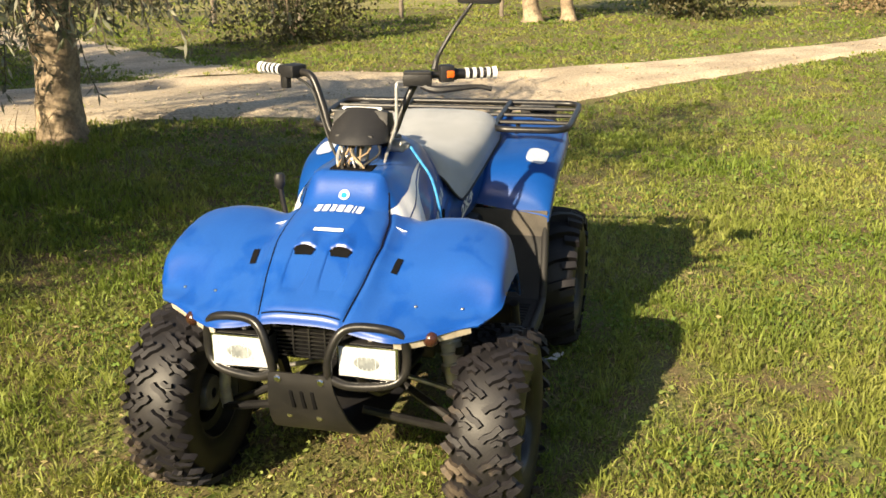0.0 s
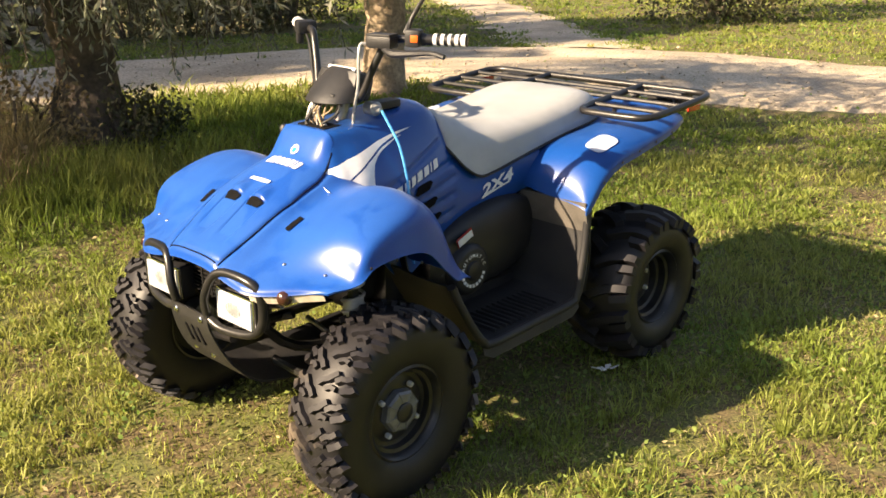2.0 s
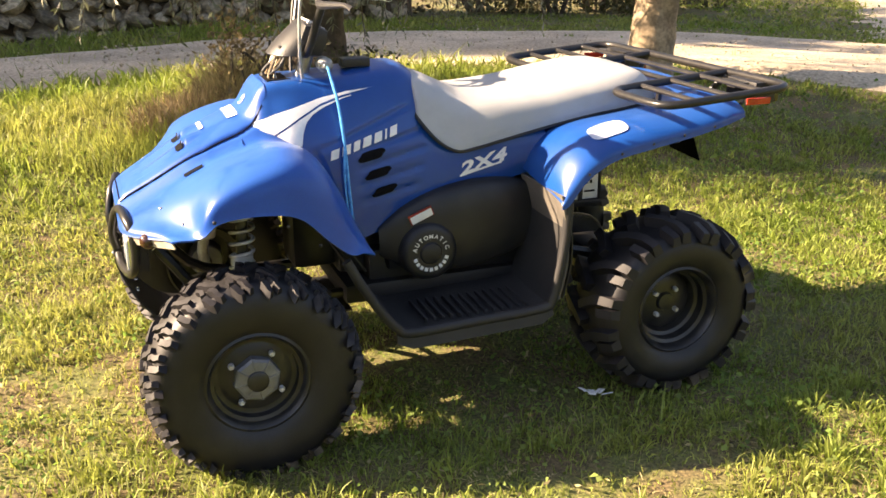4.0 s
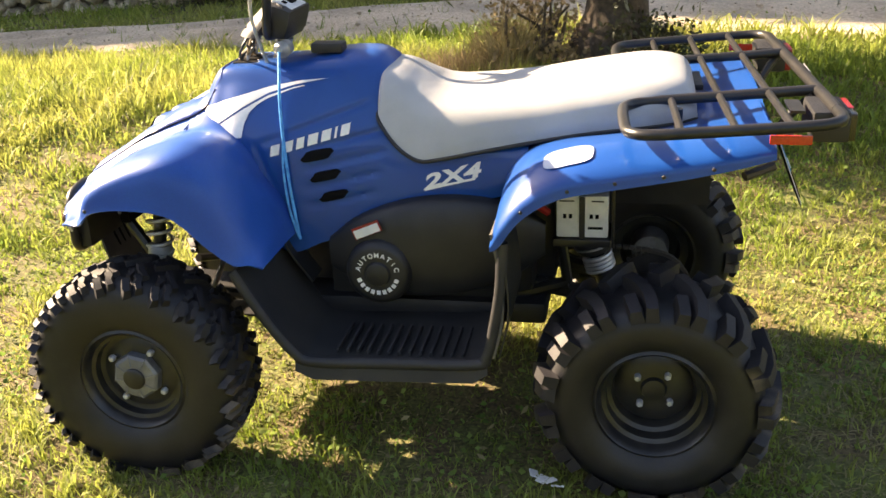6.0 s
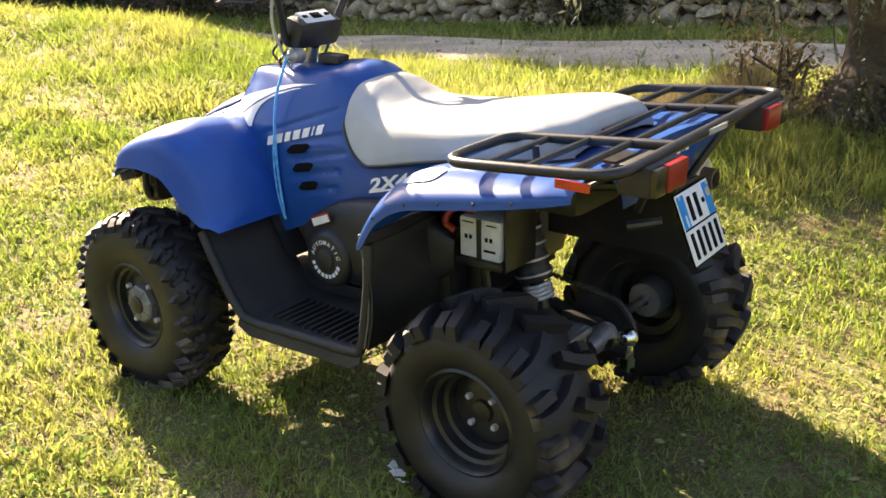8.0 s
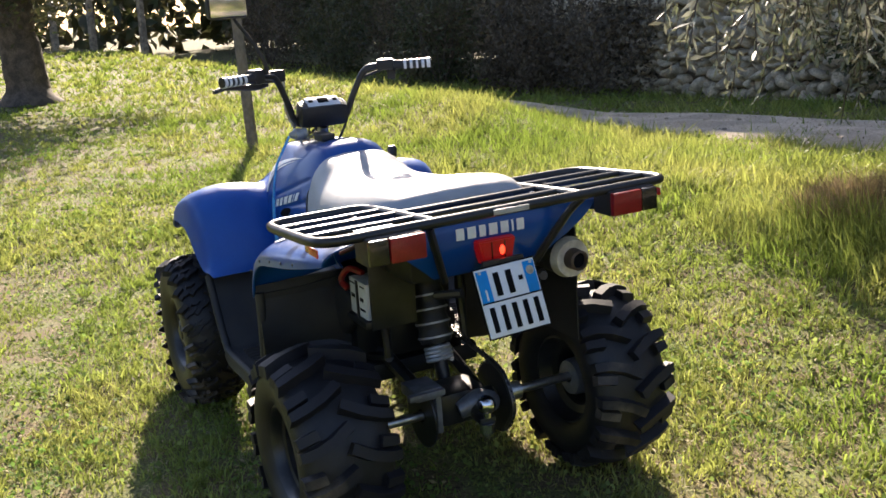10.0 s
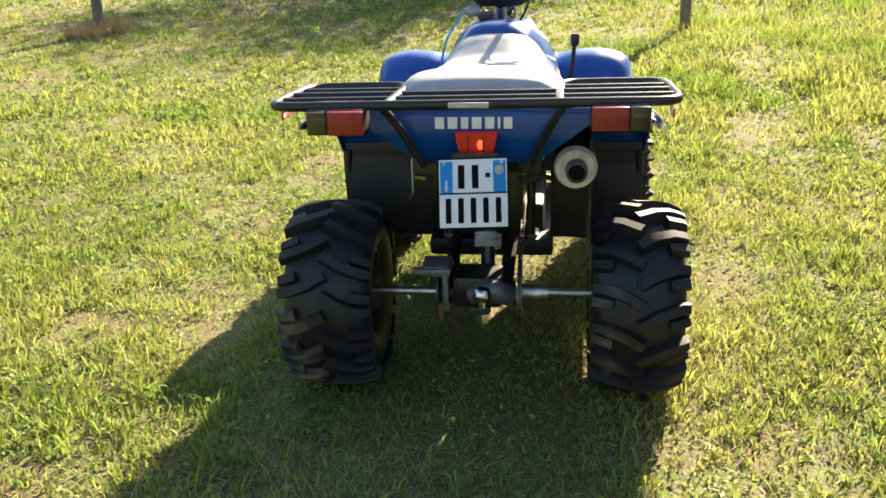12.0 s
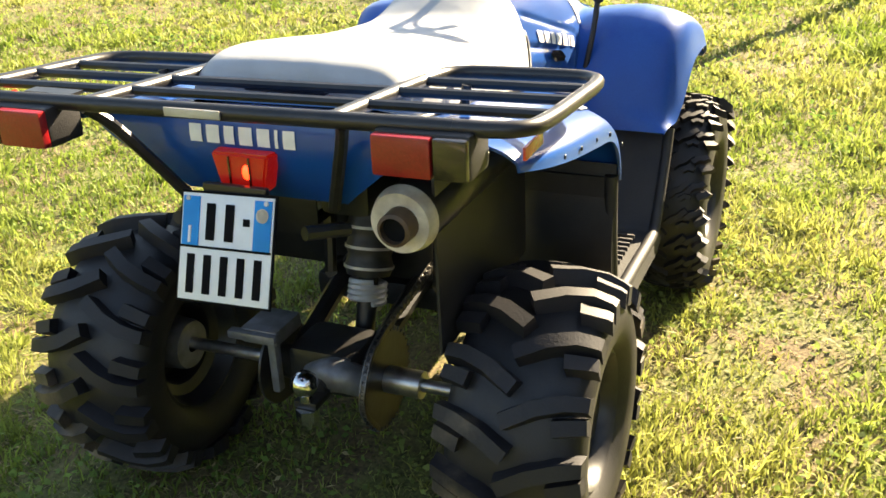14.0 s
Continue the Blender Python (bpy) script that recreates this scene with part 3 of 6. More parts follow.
box(bm, -0.088, 0.0, 0.902, 0.02, 0.16, 0.014, 0.004)
sub("seat_handhold", bm, BLACK, seat)


def on_surface(tree, origin, way, lift=0.004):
    """Moves a point along a way on to a moulding, a hair above it."""
    hit, normal, *_ = tree.ray_cast(Vector(origin), Vector(way))
    if hit is None:
        return None
    return hit - Vector(way).normalized() * lift


def draped(name, outline_grid, tree, way, mat, parent, label=""):
    """A thin decal: a grid of points laid on a moulding."""
    rows = []
    for row in outline_grid:
        rows.append([on_surface(tree, p, way) or Vector(p) for p in row])
    return sub(name, sheet(rows), mat, parent, label, 80)


def patch(corner_a, corner_b, corner_c, corner_d, nu=8, nv=4):
    a, b, c, d = (np.array(v, float) for v in (corner_a, corner_b, corner_c, corner_d))
    return [[tuple((a * (1 - u) + b * u) * (1 - v) + (d * (1 - u) + c * u) * v) for u in np.linspace(0, 1, nu)] for v in np.linspace(0, 1, nv)]


# bonnet scoops, slots and marks; flat black sheets paint the shade inside the holes
for s in (1, -1):
    rows = [[(1.3495 + 0.0015 * v, s * 0.052 + 0.033 * u, top_at(1.35, 0) - 0.018 + (0.034 * (1 - 0.42 * u * u)) * v) for u in np.linspace(-1, 1, 9)] for v in (0, 0.5, 1)]
    sub("air_scoop", sheet(rows), INK_SHADE, bonnet, "dark air scoop opening", 80)
    draped("scoop_shade", patch((1.351, s * 0.052 - 0.030, 1.1), (1.351, s * 0.052 + 0.030, 1.1), (1.368, s * 0.052 + 0.024, 1.1), (1.368, s * 0.052 - 0.024, 1.1), 7, 5), panel_tree, (0, 0, -1), INK_SHADE, bonnet)
    draped("bonnet_slot", patch((1.364, s * 0.196, 1.1), (1.366, s * 0.213, 1.1), (1.316, s * 0.219, 1.1), (1.314, s * 0.202, 1.1), 7, 7), front_tree, (0, 0, -1), INK_SHADE, front_body, "dark slot")
    for x, y in ((1.437, 0.285), (1.395, 0.40)):
        hit = front_tree.ray_cast(Vector((x, s * y, 1.2)), Vector((0, 0, -1)))[0]
        bm = bmesh.new()
        bmesh.ops.create_uvsphere(bm, u_segments=10, v_segments=6, radius=0.0055, matrix=Matrix.Translation(hit) @ Matrix.Diagonal((1, 1, 0.6, 1)))
        sub("rivet", bm, STEEL, front_body)
    for x, z in ((1.33, 0.70), (1.24, 0.70), (1.15, 0.67), (1.07, 0.61)):
        bm = bmesh.new()
        bmesh.ops.create_uvsphere(bm, u_segments=8, v_segments=5, radius=0.005, matrix=Matrix.Translation((x, s * 0.505, z)) @ Matrix.Diagonal((1, 0.5, 1, 1)))
        sub("rivet", bm, BLACK, front_body)


def word_blocks(widths, start, step_x, up, height, tree, way, mat, parent, label, gap=0.3):
    """A row of plain blocks in place of a maker's lettering, laid on a moulding."""
    a = np.array(start, float)
    for w in widths:
        p0, p1 = a, a + np.array(step_x) * (w - 0.2)
        for k0, k1 in ((0, 1.0),):
            rows = []
            for k in (k0, (k0 + k1) / 2, k1):
                rows.append([on_surface(tree, p0 + (p1 - p0) * t + np.array(up) * height * k, way, 0.003) for t in (0, 0.5, 1)])
            if all(q for row in rows for q in row):
                sub("mark_block", sheet(rows), mat, parent, label, 80)
        a = a + np.array(step_x) * (w + gap * 0.4)


LETTERS = (1.0, 1.05, 0.85, 1.05, 1.0, 0.4, 0.95)
d = (np.array([0.754, 0.19, 0.811]) - np.array([0.966, 0.22, 0.754])) / 7.1
for s in (1, -1):
    p = np.array([0.966, 0, 0.754]) if s > 0 else np.array([0.754, 0, 0.811])
    step = np.array([d[0], 0, d[2]]) * (1 if s > 0 else -1)
    word_blocks(LETTERS, (p[0], s * 0.5, p[2]), (step[0], 0, step[2]), (-0.16 * s, 0, 0.98), 0.028, body_tree, (0, -s, 0), WHITE, body, "white maker's mark in plain blocks")
word_blocks(LETTERS, (1.222, -0.072, 1.2), (0, 0.0205, 0), (-1.0, 0.1, 0), 0.030, panel_tree, (0, 0, -1), WHITE, bonnet, "white maker's mark in plain blocks")
bm = bmesh.new()
ring = [on_surface(panel_tree, (1.168 + 0.010 * math.cos(a), 0.002 + 0.016 * math.sin(a), 1.2), (0, 0, -1)) for a in np.linspace(0, 2 * math.pi, 24, endpoint=False)]
bm.faces.new([bm.verts.new(v) for v in ring if v])
badge = sub("maker_badge", bm, WHITE, bonnet, "small white oval badge")
bm = bmesh.new()
ring = [on_surface(panel_tree, (1.170 + 0.006 * math.cos(a), 0.002 + 0.009 * math.sin(a), 1.2), (0, 0, -1), 0.006) for a in np.linspace(0, 2 * math.pi, 20, endpoint=False)]
bm.faces.new([bm.verts.new(v) for v in ring if v])
sub("badge_centre", bm, PLATE_BLUE, badge, "blue badge centre")
draped("warning_strip", patch((1.297, -0.046, 1.2), (1.297, 0.04, 1.2), (1.286, 0.04, 1.2), (1.286, -0.046, 1.2), 6, 2), panel_tree, (0, 0, -1), WHITE, bonnet, "pale strip of small print")
# silver swoosh on both sides of the cowl
word_blocks(LETTERS, (-0.5, 0.106, 0.843), (0, -0.0293, 0), (0, 0, 1), 0.030, tail_tree, (1, 0, 0), WHITE, tail, "white maker's mark in plain blocks")
for s in (1, -1):
    xs = np.concatenate([np.linspace(1.23, 1.045, 22), np.linspace(1.041, 1.02, 8), np.linspace(1.012, 0.82, 20)])
    upper = np.interp(xs, (0.82, 0.892, 0.976, 1.047, 1.10, 1.175, 1.23), (0.938, 0.933, 0.919, 0.899, 0.884, 0.856, 0.826))
    lower = np.interp(xs, (0.82, 0.91, 0.976, 1.0, 1.02, 1.034, 1.041, 1.08, 1.12, 1.23), (0.9345, 0.915, 0.893, 0.880, 0.862, 0.835, 0.800, 0.797, 0.798, 0.820))
    split = np.interp(xs, (0.82, 0.91, 0.976, 1.04, 1.12, 1.15), (0.9355, 0.9205, 0.902, 0.870, 0.822, 0.800))
    bands = ([(x, a, max(b, c + 0.0028)) for x, a, b, c in zip(xs, upper, lower, split)], [(x, c - 0.0028, b) for x, b, c in zip(xs, lower, split) if 0.86 < x < 1.14 and c - 0.0028 > b + 0.0008])
    for band in bands:
        rows = [[on_surface(body_tree, (x, s * 0.7, b + (a - b) * v), (0, -s, 0), 0.003) or Vector((x, s * 0.2, b)) for v in (0, 0.25, 0.5, 0.75, 1)] for x, a, b in band]
        sub("swoosh_decal", sheet(rows), WHITE, body, "white swoosh decal", 80)
    # side panel air vents, their inner shade painted as flat black drapes
    for k in range(3):
        x0, z0 = 0.888 - 0.020 * k, 0.744 - 0.053 * k
        rows = [[(x0 - 0.004 - (0.080 - 0.004 * k) * u - 0.004 * v, s * 0.6, z0 + 0.007 + 0.014 * u + 0.0145 * v * (1 - abs(2 * u - 1) ** 5) ** 0.4) for u in np.linspace(0.004, 0.996, 13)] for v in (-1, -0.5, 0, 0.5, 1)]
        draped("side_vent", rows, body_tree, (0, -s, 0), INK_SHADE, body, "dark side vent")
    # pale patch on the rear mudguard
    bm = bmesh.new()
    ring = []
    for a in np.linspace(0, 2 * math.pi, 28, endpoint=False):
        c, d = math.cos(a), math.sin(a)
        p = (0.203 + 0.055 * math.copysign(abs(c) ** 0.55, c), s * (0.412 + 0.038 * math.copysign(abs(d) ** 0.6, d) - 0.004 * c), 1.1)
        ring.append(bm.verts.new(on_surface(rear_tree, p, (0, 0, -1))))
    bm.faces.new(ring)
    sub("sticker", bm, WORN_WHITE, rear_body, "worn white sticker")
    for x in (0.30, 0.2, 0.1, 0.0, -0.1):
        bm = bmesh.new()
        zz = float(np.interp(x, (-0.225, -0.04, 0.1, 0.22, 0.3), (0.850, 0.815, 0.792, 0.768, 0.722)))
        bmesh.ops.create_uvsphere(bm, u_segments=8, v_segments=5, radius=0.0045, matrix=Matrix.Translation((x, s * 0.497, zz)) @ Matrix.Diagonal((1, 0.5, 1, 1)))
        sub("rivet", bm, FRAME, rear_body)


def text_mesh(body_text, size, mat, parent, name, place, depth=0.0, tree=None, way=None, label="", shear=0.0, bold=0.022):
    """Raised lettering in the built-in font, placed by a matrix, laid on a moulding if one is given."""
    cu = bpy.data.curves.new(name, "FONT")
    cu.body, cu.size, cu.align_x, cu.align_y, cu.shear = body_text, size, "CENTER", "CENTER", shear
    cu.offset = size * bold
    tmp = bpy.data.objects.new(name, cu)
    scene.collection.objects.link(tmp)
    bpy.context.view_layer.update()
    me = bpy.data.meshes.new_from_object(tmp.evaluated_get(bpy.context.evaluated_depsgraph_get()))
    bpy.data.objects.remove(tmp)
    bm = bmesh.new()
    bm.from_mesh(me)
    bpy.data.meshes.remove(me)
    bmesh.ops.triangulate(bm, faces=bm.faces)
    for v in bm.verts:
        co = place @ v.co
        if tree:
            co = on_surface(tree, co, way) or co
        v.co = co
    return sub(name, bm, mat, parent, label)


# drive marking on both side panels
for s in (1, -1):
    face = Matrix.Translation((0.506, s * 0.6, 0.706)) @ Matrix(((-s, 0, 0, 0), (0, 0, s, 0), (0, 1, 0, 0), (0, 0, 0, 1))) @ Matrix.Rotation(radians(15.5 * s), 4, "Z") @ Matrix.Diagonal((1.85, 1.04, 1, 1))
    text_mesh("2X4", 0.047, WHITE, body, "drive_mark", face, tree=body_tree, way=(0, -s, 0), label="white drive marking", shear=0.3, bold=0.035)
    draped("small_print", patch((0.572, s * 0.6, 0.668), (0.442, s * 0.6, 0.702), (0.442, s * 0.6, 0.708), (0.572, s * 0.6, 0.674), 8, 2), body_tree, (0, -s, 0), WHITE, body, "bar of white small print")


# ---- wheels ----
def tyre_profile(half, r, rim_r):
    return [(-half * 0.80, rim_r), (-half * 0.98, rim_r + 0.02), (-half * 1.03, (rim_r + r) * 0.5), (-half * 0.96, r - 0.045), (-half * 0.82, r - 0.029), (-half * 0.5, r - 0.019),
            (0, r - 0.015), (half * 0.5, r - 0.019), (half * 0.82, r - 0.029), (half * 0.96, r - 0.045), (half * 1.03, (rim_r + r) * 0.5), (half * 0.98, rim_r + 0.02), (half * 0.80, rim_r)]


def lug(bm, path, width, height, half, r):
    """One tread block that follows the crown of the tyre along a path of (across, angle)."""
    def crown(a):
        t = abs(a) / half
        return r - 0.008 - 0.016 * t * t - 0.05 * max(0, t - 0.8) ** 1.3
    rings = []
    for i, (a, th) in enumerate(path):
        a2, th2 = path[min(i + 1, len(path) - 1)]
        a1, th1 = path[max(i - 1, 0)]
        da, dt = a2 - a1, (th2 - th1) * r
        n = math.hypot(da, dt)
        ua, ut = -dt / n, da / n
        low, high = crown(a) - 0.012, crown(a) + height
        ring = []
        for side, rad, k in ((-1, low, 1.25), (-1, high, 0.85), (1, high, 0.85), (1, low, 1.25)):
            aa, tt = a + side * ua * width * k / 2, th + side * ut * width * k / 2 / r
            ring.append(bm.verts.new((math.cos(tt) * rad, aa, math.sin(tt) * rad)))
        rings.append(ring)
    for r0, r1 in zip(rings, rings[1:]):
        for k in range(4):
            bm.faces.new((r0[k], r0[(k + 1) % 4], r1[(k + 1) % 4], r1[k]))
    bm.faces.new(rings[0]), bm.faces.new(rings[-1])


def wheel(front, side):
    half, r, rim_r, count = (0.092, 0.290, 0.136, 23) if front else (0.122, 0.268, 0.134, 15)
    hub = empty("wheel", "", "")
    hub.parent = quad
    tyre = sub("tyre", lathe(bmesh.new(), tyre_profile(half, r, rim_r), 64, caps=False), RUBBER, hub, "black knobbly tyre with dried mud", 50)
    bm = bmesh.new()
    for k in range(count):
        th = 2 * math.pi * k / count
        st = 2 * math.pi / count
        if front:
            for s in (1, -1):
                o = 0 if s > 0 else st / 2
                lug(bm, [(s * 0.002, th + o - 0.05), (s * 0.014, th + o - 0.005), (s * 0.030, th + o + 0.02), (s * 0.044, th + o + 0.075), (s * 0.052, th + o + 0.10)], 0.017, 0.006, half, r)
                lug(bm, [(s * 0.052, th + o + 0.02), (s * 0.066, th + o + 0.065), (s * 0.080, th + o + 0.075), (s * 0.090, th + o + 0.11)], 0.017, 0.006, half, r)
                lug(bm, [(s * 0.076, th + o - 0.045), (s * 0.088, th + o - 0.02), (s * 0.097, th + o - 0.005), (s * 0.102, th + o + 0.02)], 0.021, 0.009, half, r)
                lug(bm, [(s * 0.030, th + o - 0.075), (s * 0.044, th + o - 0.04), (s * 0.060, th + o - 0.05)], 0.014, 0.005, half, r)
        else:
            for s in (1, -1):
                o = 0 if s > 0 else st / 2
                lug(bm, [(s * -0.006, th + o), (s * 0.045, th + o + 0.11), (s * 0.09, th + o + 0.17), (s * 0.122, th + o + 0.19), (s * 0.131, th + o + 0.19)], 0.030, 0.022, half, r)
                lug(bm, [(s * 0.078, th + o + 0.01), (s * 0.122, th + o + 0.045), (s * 0.131, th + o + 0.05)], 0.030, 0.016, half, r)
    bmesh.ops.recalc_face_normals(bm, faces=bm.faces)
    sub("tread", bm, MUDDY, tyre)
    deep = 0.02 if front else 0.0
    dish = [(half * 0.82, rim_r + 0.004), (half * 0.86, rim_r - 0.004), (half * 0.78, rim_r - 0.012), (half * 0.60, rim_r - 0.016), (half * 0.56, rim_r - 0.026), (half * 0.34, rim_r - 0.028), (half * 0.30, rim_r - 0.038), (half * 0.10 + deep, rim_r - 0.044),
            (half * 0.16 + deep, 0.080), (half * 0.20 + deep, 0.050), (half * 0.20 + deep, 0.0005)]
    back = [(half * 0.20 + deep - 0.006, 0.0005), (half * 0.05 + deep, 0.085), (-half * 0.42, 0.092), (-half * 0.50, rim_r - 0.02), (-half * 0.82, rim_r - 0.004), (-half * 0.82, rim_r + 0.004)]
    rim = sub("rim", lathe(bmesh.new(), dish, 48, caps=False), RIM, hub, "black steel rim", 40)
    sub("rim_back", lathe(bmesh.new(), back, 32, caps=False), RIM, rim)
    face = half * 0.20 + deep
    if front:
        cap = sub("hub_cap", lathe(bmesh.new(), [(face, 0.064), (face + 0.018, 0.061), (face + 0.023, 0.054), (face + 0.028, 0.028), (face + 0.029, 0.0005)], 8), HUB, hub, "dull grey eight-sided hub cap", 12)
        for k in range(8):
            a = math.pi * k / 4
            sub("rib", tube(bmesh.new(), [(0.029 * math.cos(a), face + 0.027, 0.029 * math.sin(a)), (0.058 * math.cos(a), face + 0.021, 0.058 * math.sin(a))], 0.0028, 6, 1), HUB, cap)
        sub("axle_cap", lathe(bmesh.new(), [(face + 0.024, 0.029), (face + 0.032, 0.028), (face + 0.035, 0.024), (face + 0.0355, 0.0005)], 24), RIM, hub, "round black axle cap")
    else:
        sub("hub_cap", lathe(bmesh.new(), [(face, 0.030), (face + 0.010, 0.026), (face + 0.012, 0.0005)], 24), RIM, hub)
    for k in range(4):
        a = math.pi / 4 + k * math.pi / 2 + (0.0 if front else 0.25)
        R = 0.076 if front else 0.048
        bm = lathe(bmesh.new(), [(face, 0.0085), (face + 0.012, 0.0085), (face + 0.015, 0.006), (face + 0.0152, 0.0005)], 6, at=(R * math.cos(a), 0, R * math.sin(a)))
        sub("wheel_bolt", bm, BOLT, hub)
    sub("inner_hub", lathe(bmesh.new(), [(-half * 0.62, 0.016), (-half * 0.60, 0.052), (-half * 0.50, 0.056), (-half * 0.40, 0.056), (0, 0.06)], 24, caps=False), HUB, hub, "dull steel axle flange")
    turn = 0 if side > 0 else 180
    hub.matrix_basis = pose(1.257, side * 0.474, 0.276, 0, 11, turn) if front else pose(0, side * 0.438, 0.287, 0, 20, turn)
    return hub


for front in (True, False):
    for side in (1, -1):
        wheel(front, side)

# ---- footboards, guards ----
rim_line = [(0.995, 0.545), (0.955, 0.470), (0.900, 0.383), (0.860, 0.334), (0.815, 0.312), (0.62, 0.318), (0.42, 0.326), (0.385, 0.350), (0.368, 0.42), (0.350, 0.53), (0.345, 0.640)]
for s in (1, -1):
    bm = tube(bmesh.new(), [(x, s * 0.468, z) for x, z in rim_line], 0.014, 10, 5)
    guard = sub("footwell", bm, GUARD, label="dusty black plastic footwell with a ribbed board")
    rows = []
    for k, (x, z) in enumerate(rim_line):
        rows.append([(x, s * y, z - 0.004 + (0.008 if y < 0.3 else 0)) for y in (0.19, 0.25, 0.33, 0.41, 0.466)])
    sub("shell", sheet(loft_grid(rows, 4, 2), 0.006 * s), GUARD, guard)
    rows = [[(x, s * (0.466 + 0.012 * (k == 1)), z - 0.045 * k) for x, z in rim_line[3:8]] for k in (0, 1)]
    sub("skirt", sheet(rows, 0.006 * s), GUARD, guard)
    for k in range(13):
        bm = bmesh.new()
        box(bm, 0.45 + 0.026 * k, s * 0.36, 0.328, 0.007, 0.15, 0.012, 0.002)
        sub("tread_rib", bm, GUARD, guard)
    # inner side plate behind the rear mudguard's front edge
    rows = [[(x, s * y, z) for y in (0.20, 0.30, 0.40, 0.476)] for x, z in ((0.372, 0.66), (0.352, 0.55), (0.350, 0.45), (0.372, 0.35))]
    # dust and sunlight are both in the front's colour; a black sheet darkens the back
    sub("rear_guard", sheet(loft_grid(rows, 3, 2), 0.006), DUSTY_SUNLIT, guard, "dusty rear guard panel, its front coloured sunlit grey")
    back = [[(x - 0.014, y, z) for x, y, z in row] for row in rows]
    sub("guard_back", sheet(loft_grid(back, 3, 2), 0.004), BLACK, guard)
    # front inner splash panel
    rows = [[(x, s * y, z) for y in (0.16, 0.20, 0.24)] for x, z in ((0.985, 0.66), (0.965, 0.60), (0.94, 0.51), (0.88, 0.42))]
    sub("splash_panel", sheet(loft_grid(rows, 3, 2), 0.005), BLACK, guard)
    rows = [[(x, s * 0.30, z) for z in (0.80, 0.62, 0.47)] for x in (0.30, 0.12, -0.06, -0.16)]
    bm = sheet(rows, 0.005)
    sub("inner_fender", bm, BLACK, guard) if s < 0 else bm.free()

# ---- engine, frame ----
bm = bmesh.new()
rows = []
for u in np.linspace(0, 1, 9):
    k = math.sin(math.pi * min(max(u, 0.02), 0.98)) ** 0.42
    rows.append([(0.83 - 0.56 * u, 0.20 + 0.065 * k * max(0.0, math.sin(math.pi * v)) ** 0.5, 0.495 + 0.055 * u + 0.135 * k * -math.cos(math.pi * v)) for v in np.linspace(0, 1, 11)])
clutch = sub("clutch_cover", sheet(loft_grid(rows, 3, 2)), BLACK, label="rounded black clutch cover", angle=70)
sub("cover_back", box(bmesh.new(), 0.55, 0.15, 0.50, 0.5, 0.1, 0.22, 0.03), FRAME, clutch)
cap = sub("cover_cap", lathe(bmesh.new(), [(0.235, 0.088), (0.262, 0.086), (0.274, 0.076), (0.277, 0.066), (0.277, 0.034), (0.284, 0.030), (0.288, 0.018), (0.289, 0.0005)], 48, at=(0.690, 0, 0.466)), BLACK, clutch, "round black cap with a ring of white lettering")
for k, ch in enumerate("AUTOMATIC"):
    a = radians(164 - 148 * k / 8)
    face = Matrix.Translation((0.690 - 0.051 * math.cos(a), 0.2785, 0.466 + 0.051 * math.sin(a))) @ Matrix(((-1, 0, 0, 0), (0, 0, 1, 0), (0, 1, 0, 0), (0, 0, 0, 1))) @ Matrix.Rotation(a - math.pi / 2, 4, "Z")
    text_mesh(ch, 0.018, WHITE, cap, "letter", face)
for k in range(9):
    a = radians(200 + 140 * k / 8)
    bm = bmesh.new()
    box(bm, 0.690 + 0.051 * math.cos(a), 0.2785, 0.466 + 0.051 * math.sin(a), 0.010, 0.002, 0.011, 0, Matrix.Rotation(-a + math.pi / 2, 4, "Y"))
    sub("print_bar", bm, WHITE, cap)
bm = bmesh.new()
box(bm, 0.715, 0.262, 0.580, 0.075, 0.003, 0.030, 0, Matrix.Rotation(radians(22), 4, "Y"))
warn = sub("warning_label", bm, RED, clutch, "red and grey warning label")
bm = bmesh.new()
box(bm, 0.714, 0.2645, 0.578, 0.068, 0.003, 0.022, 0, Matrix.Rotation(radians(22), 4, "Y"))
sub("label_print", bm, SILVER, warn)

bm = bmesh.new()
for s in (1, -1):
    tube(bm, [(1.45, s * 0.10, 0.52), (1.30, s * 0.13, 0.36), (1.0, s * 0.15, 0.33), (0.5, s * 0.15, 0.34), (0.22, s * 0.13, 0.40)], 0.016, 8, 4)
    tube(bm, [(1.40, s * 0.10, 0.60), (1.1, s * 0.11, 0.76), (0.7, s * 0.11, 0.78), (0.2, s * 0.12, 0.74), (-0.2, s * 0.14, 0.80)], 0.014, 8, 4)
    tube(bm, [(0.22, s * 0.13, 0.40), (0.24, s * 0.13, 0.58), (0.20, s * 0.12, 0.74)], 0.014, 8, 3)
sub("frame", bm, FRAME, label="black tubular steel frame")
bm = bmesh.new()
box(bm, 0.72, 0, 0.52, 0.42, 0.24, 0.30, 0.03)
box(bm, 0.40, 0, 0.50, 0.30, 0.22, 0.24, 0.03)
box(bm, 0.99, 0, 0.52, 0.14, 0.17, 0.26, 0.03)
sub("engine", bm, FRAME, label="dark engine block")
bm = bmesh.new()
for k in range(7):
    box(bm, 0.75, 0, 0.60 + 0.018 * k, 0.2, 0.27, 0.006)
sub("cylinder_fins", bm, ALU)
bm = bmesh.new()
box(bm, 0.60, 0, 0.335, 0.66, 0.40, 0.06, 0.015)
box(bm, 0.60, 0, 0.40, 0.50, 0.34, 0.12, 0.02)
sub("belly_guard", bm, BLACK, label="black belly guard")

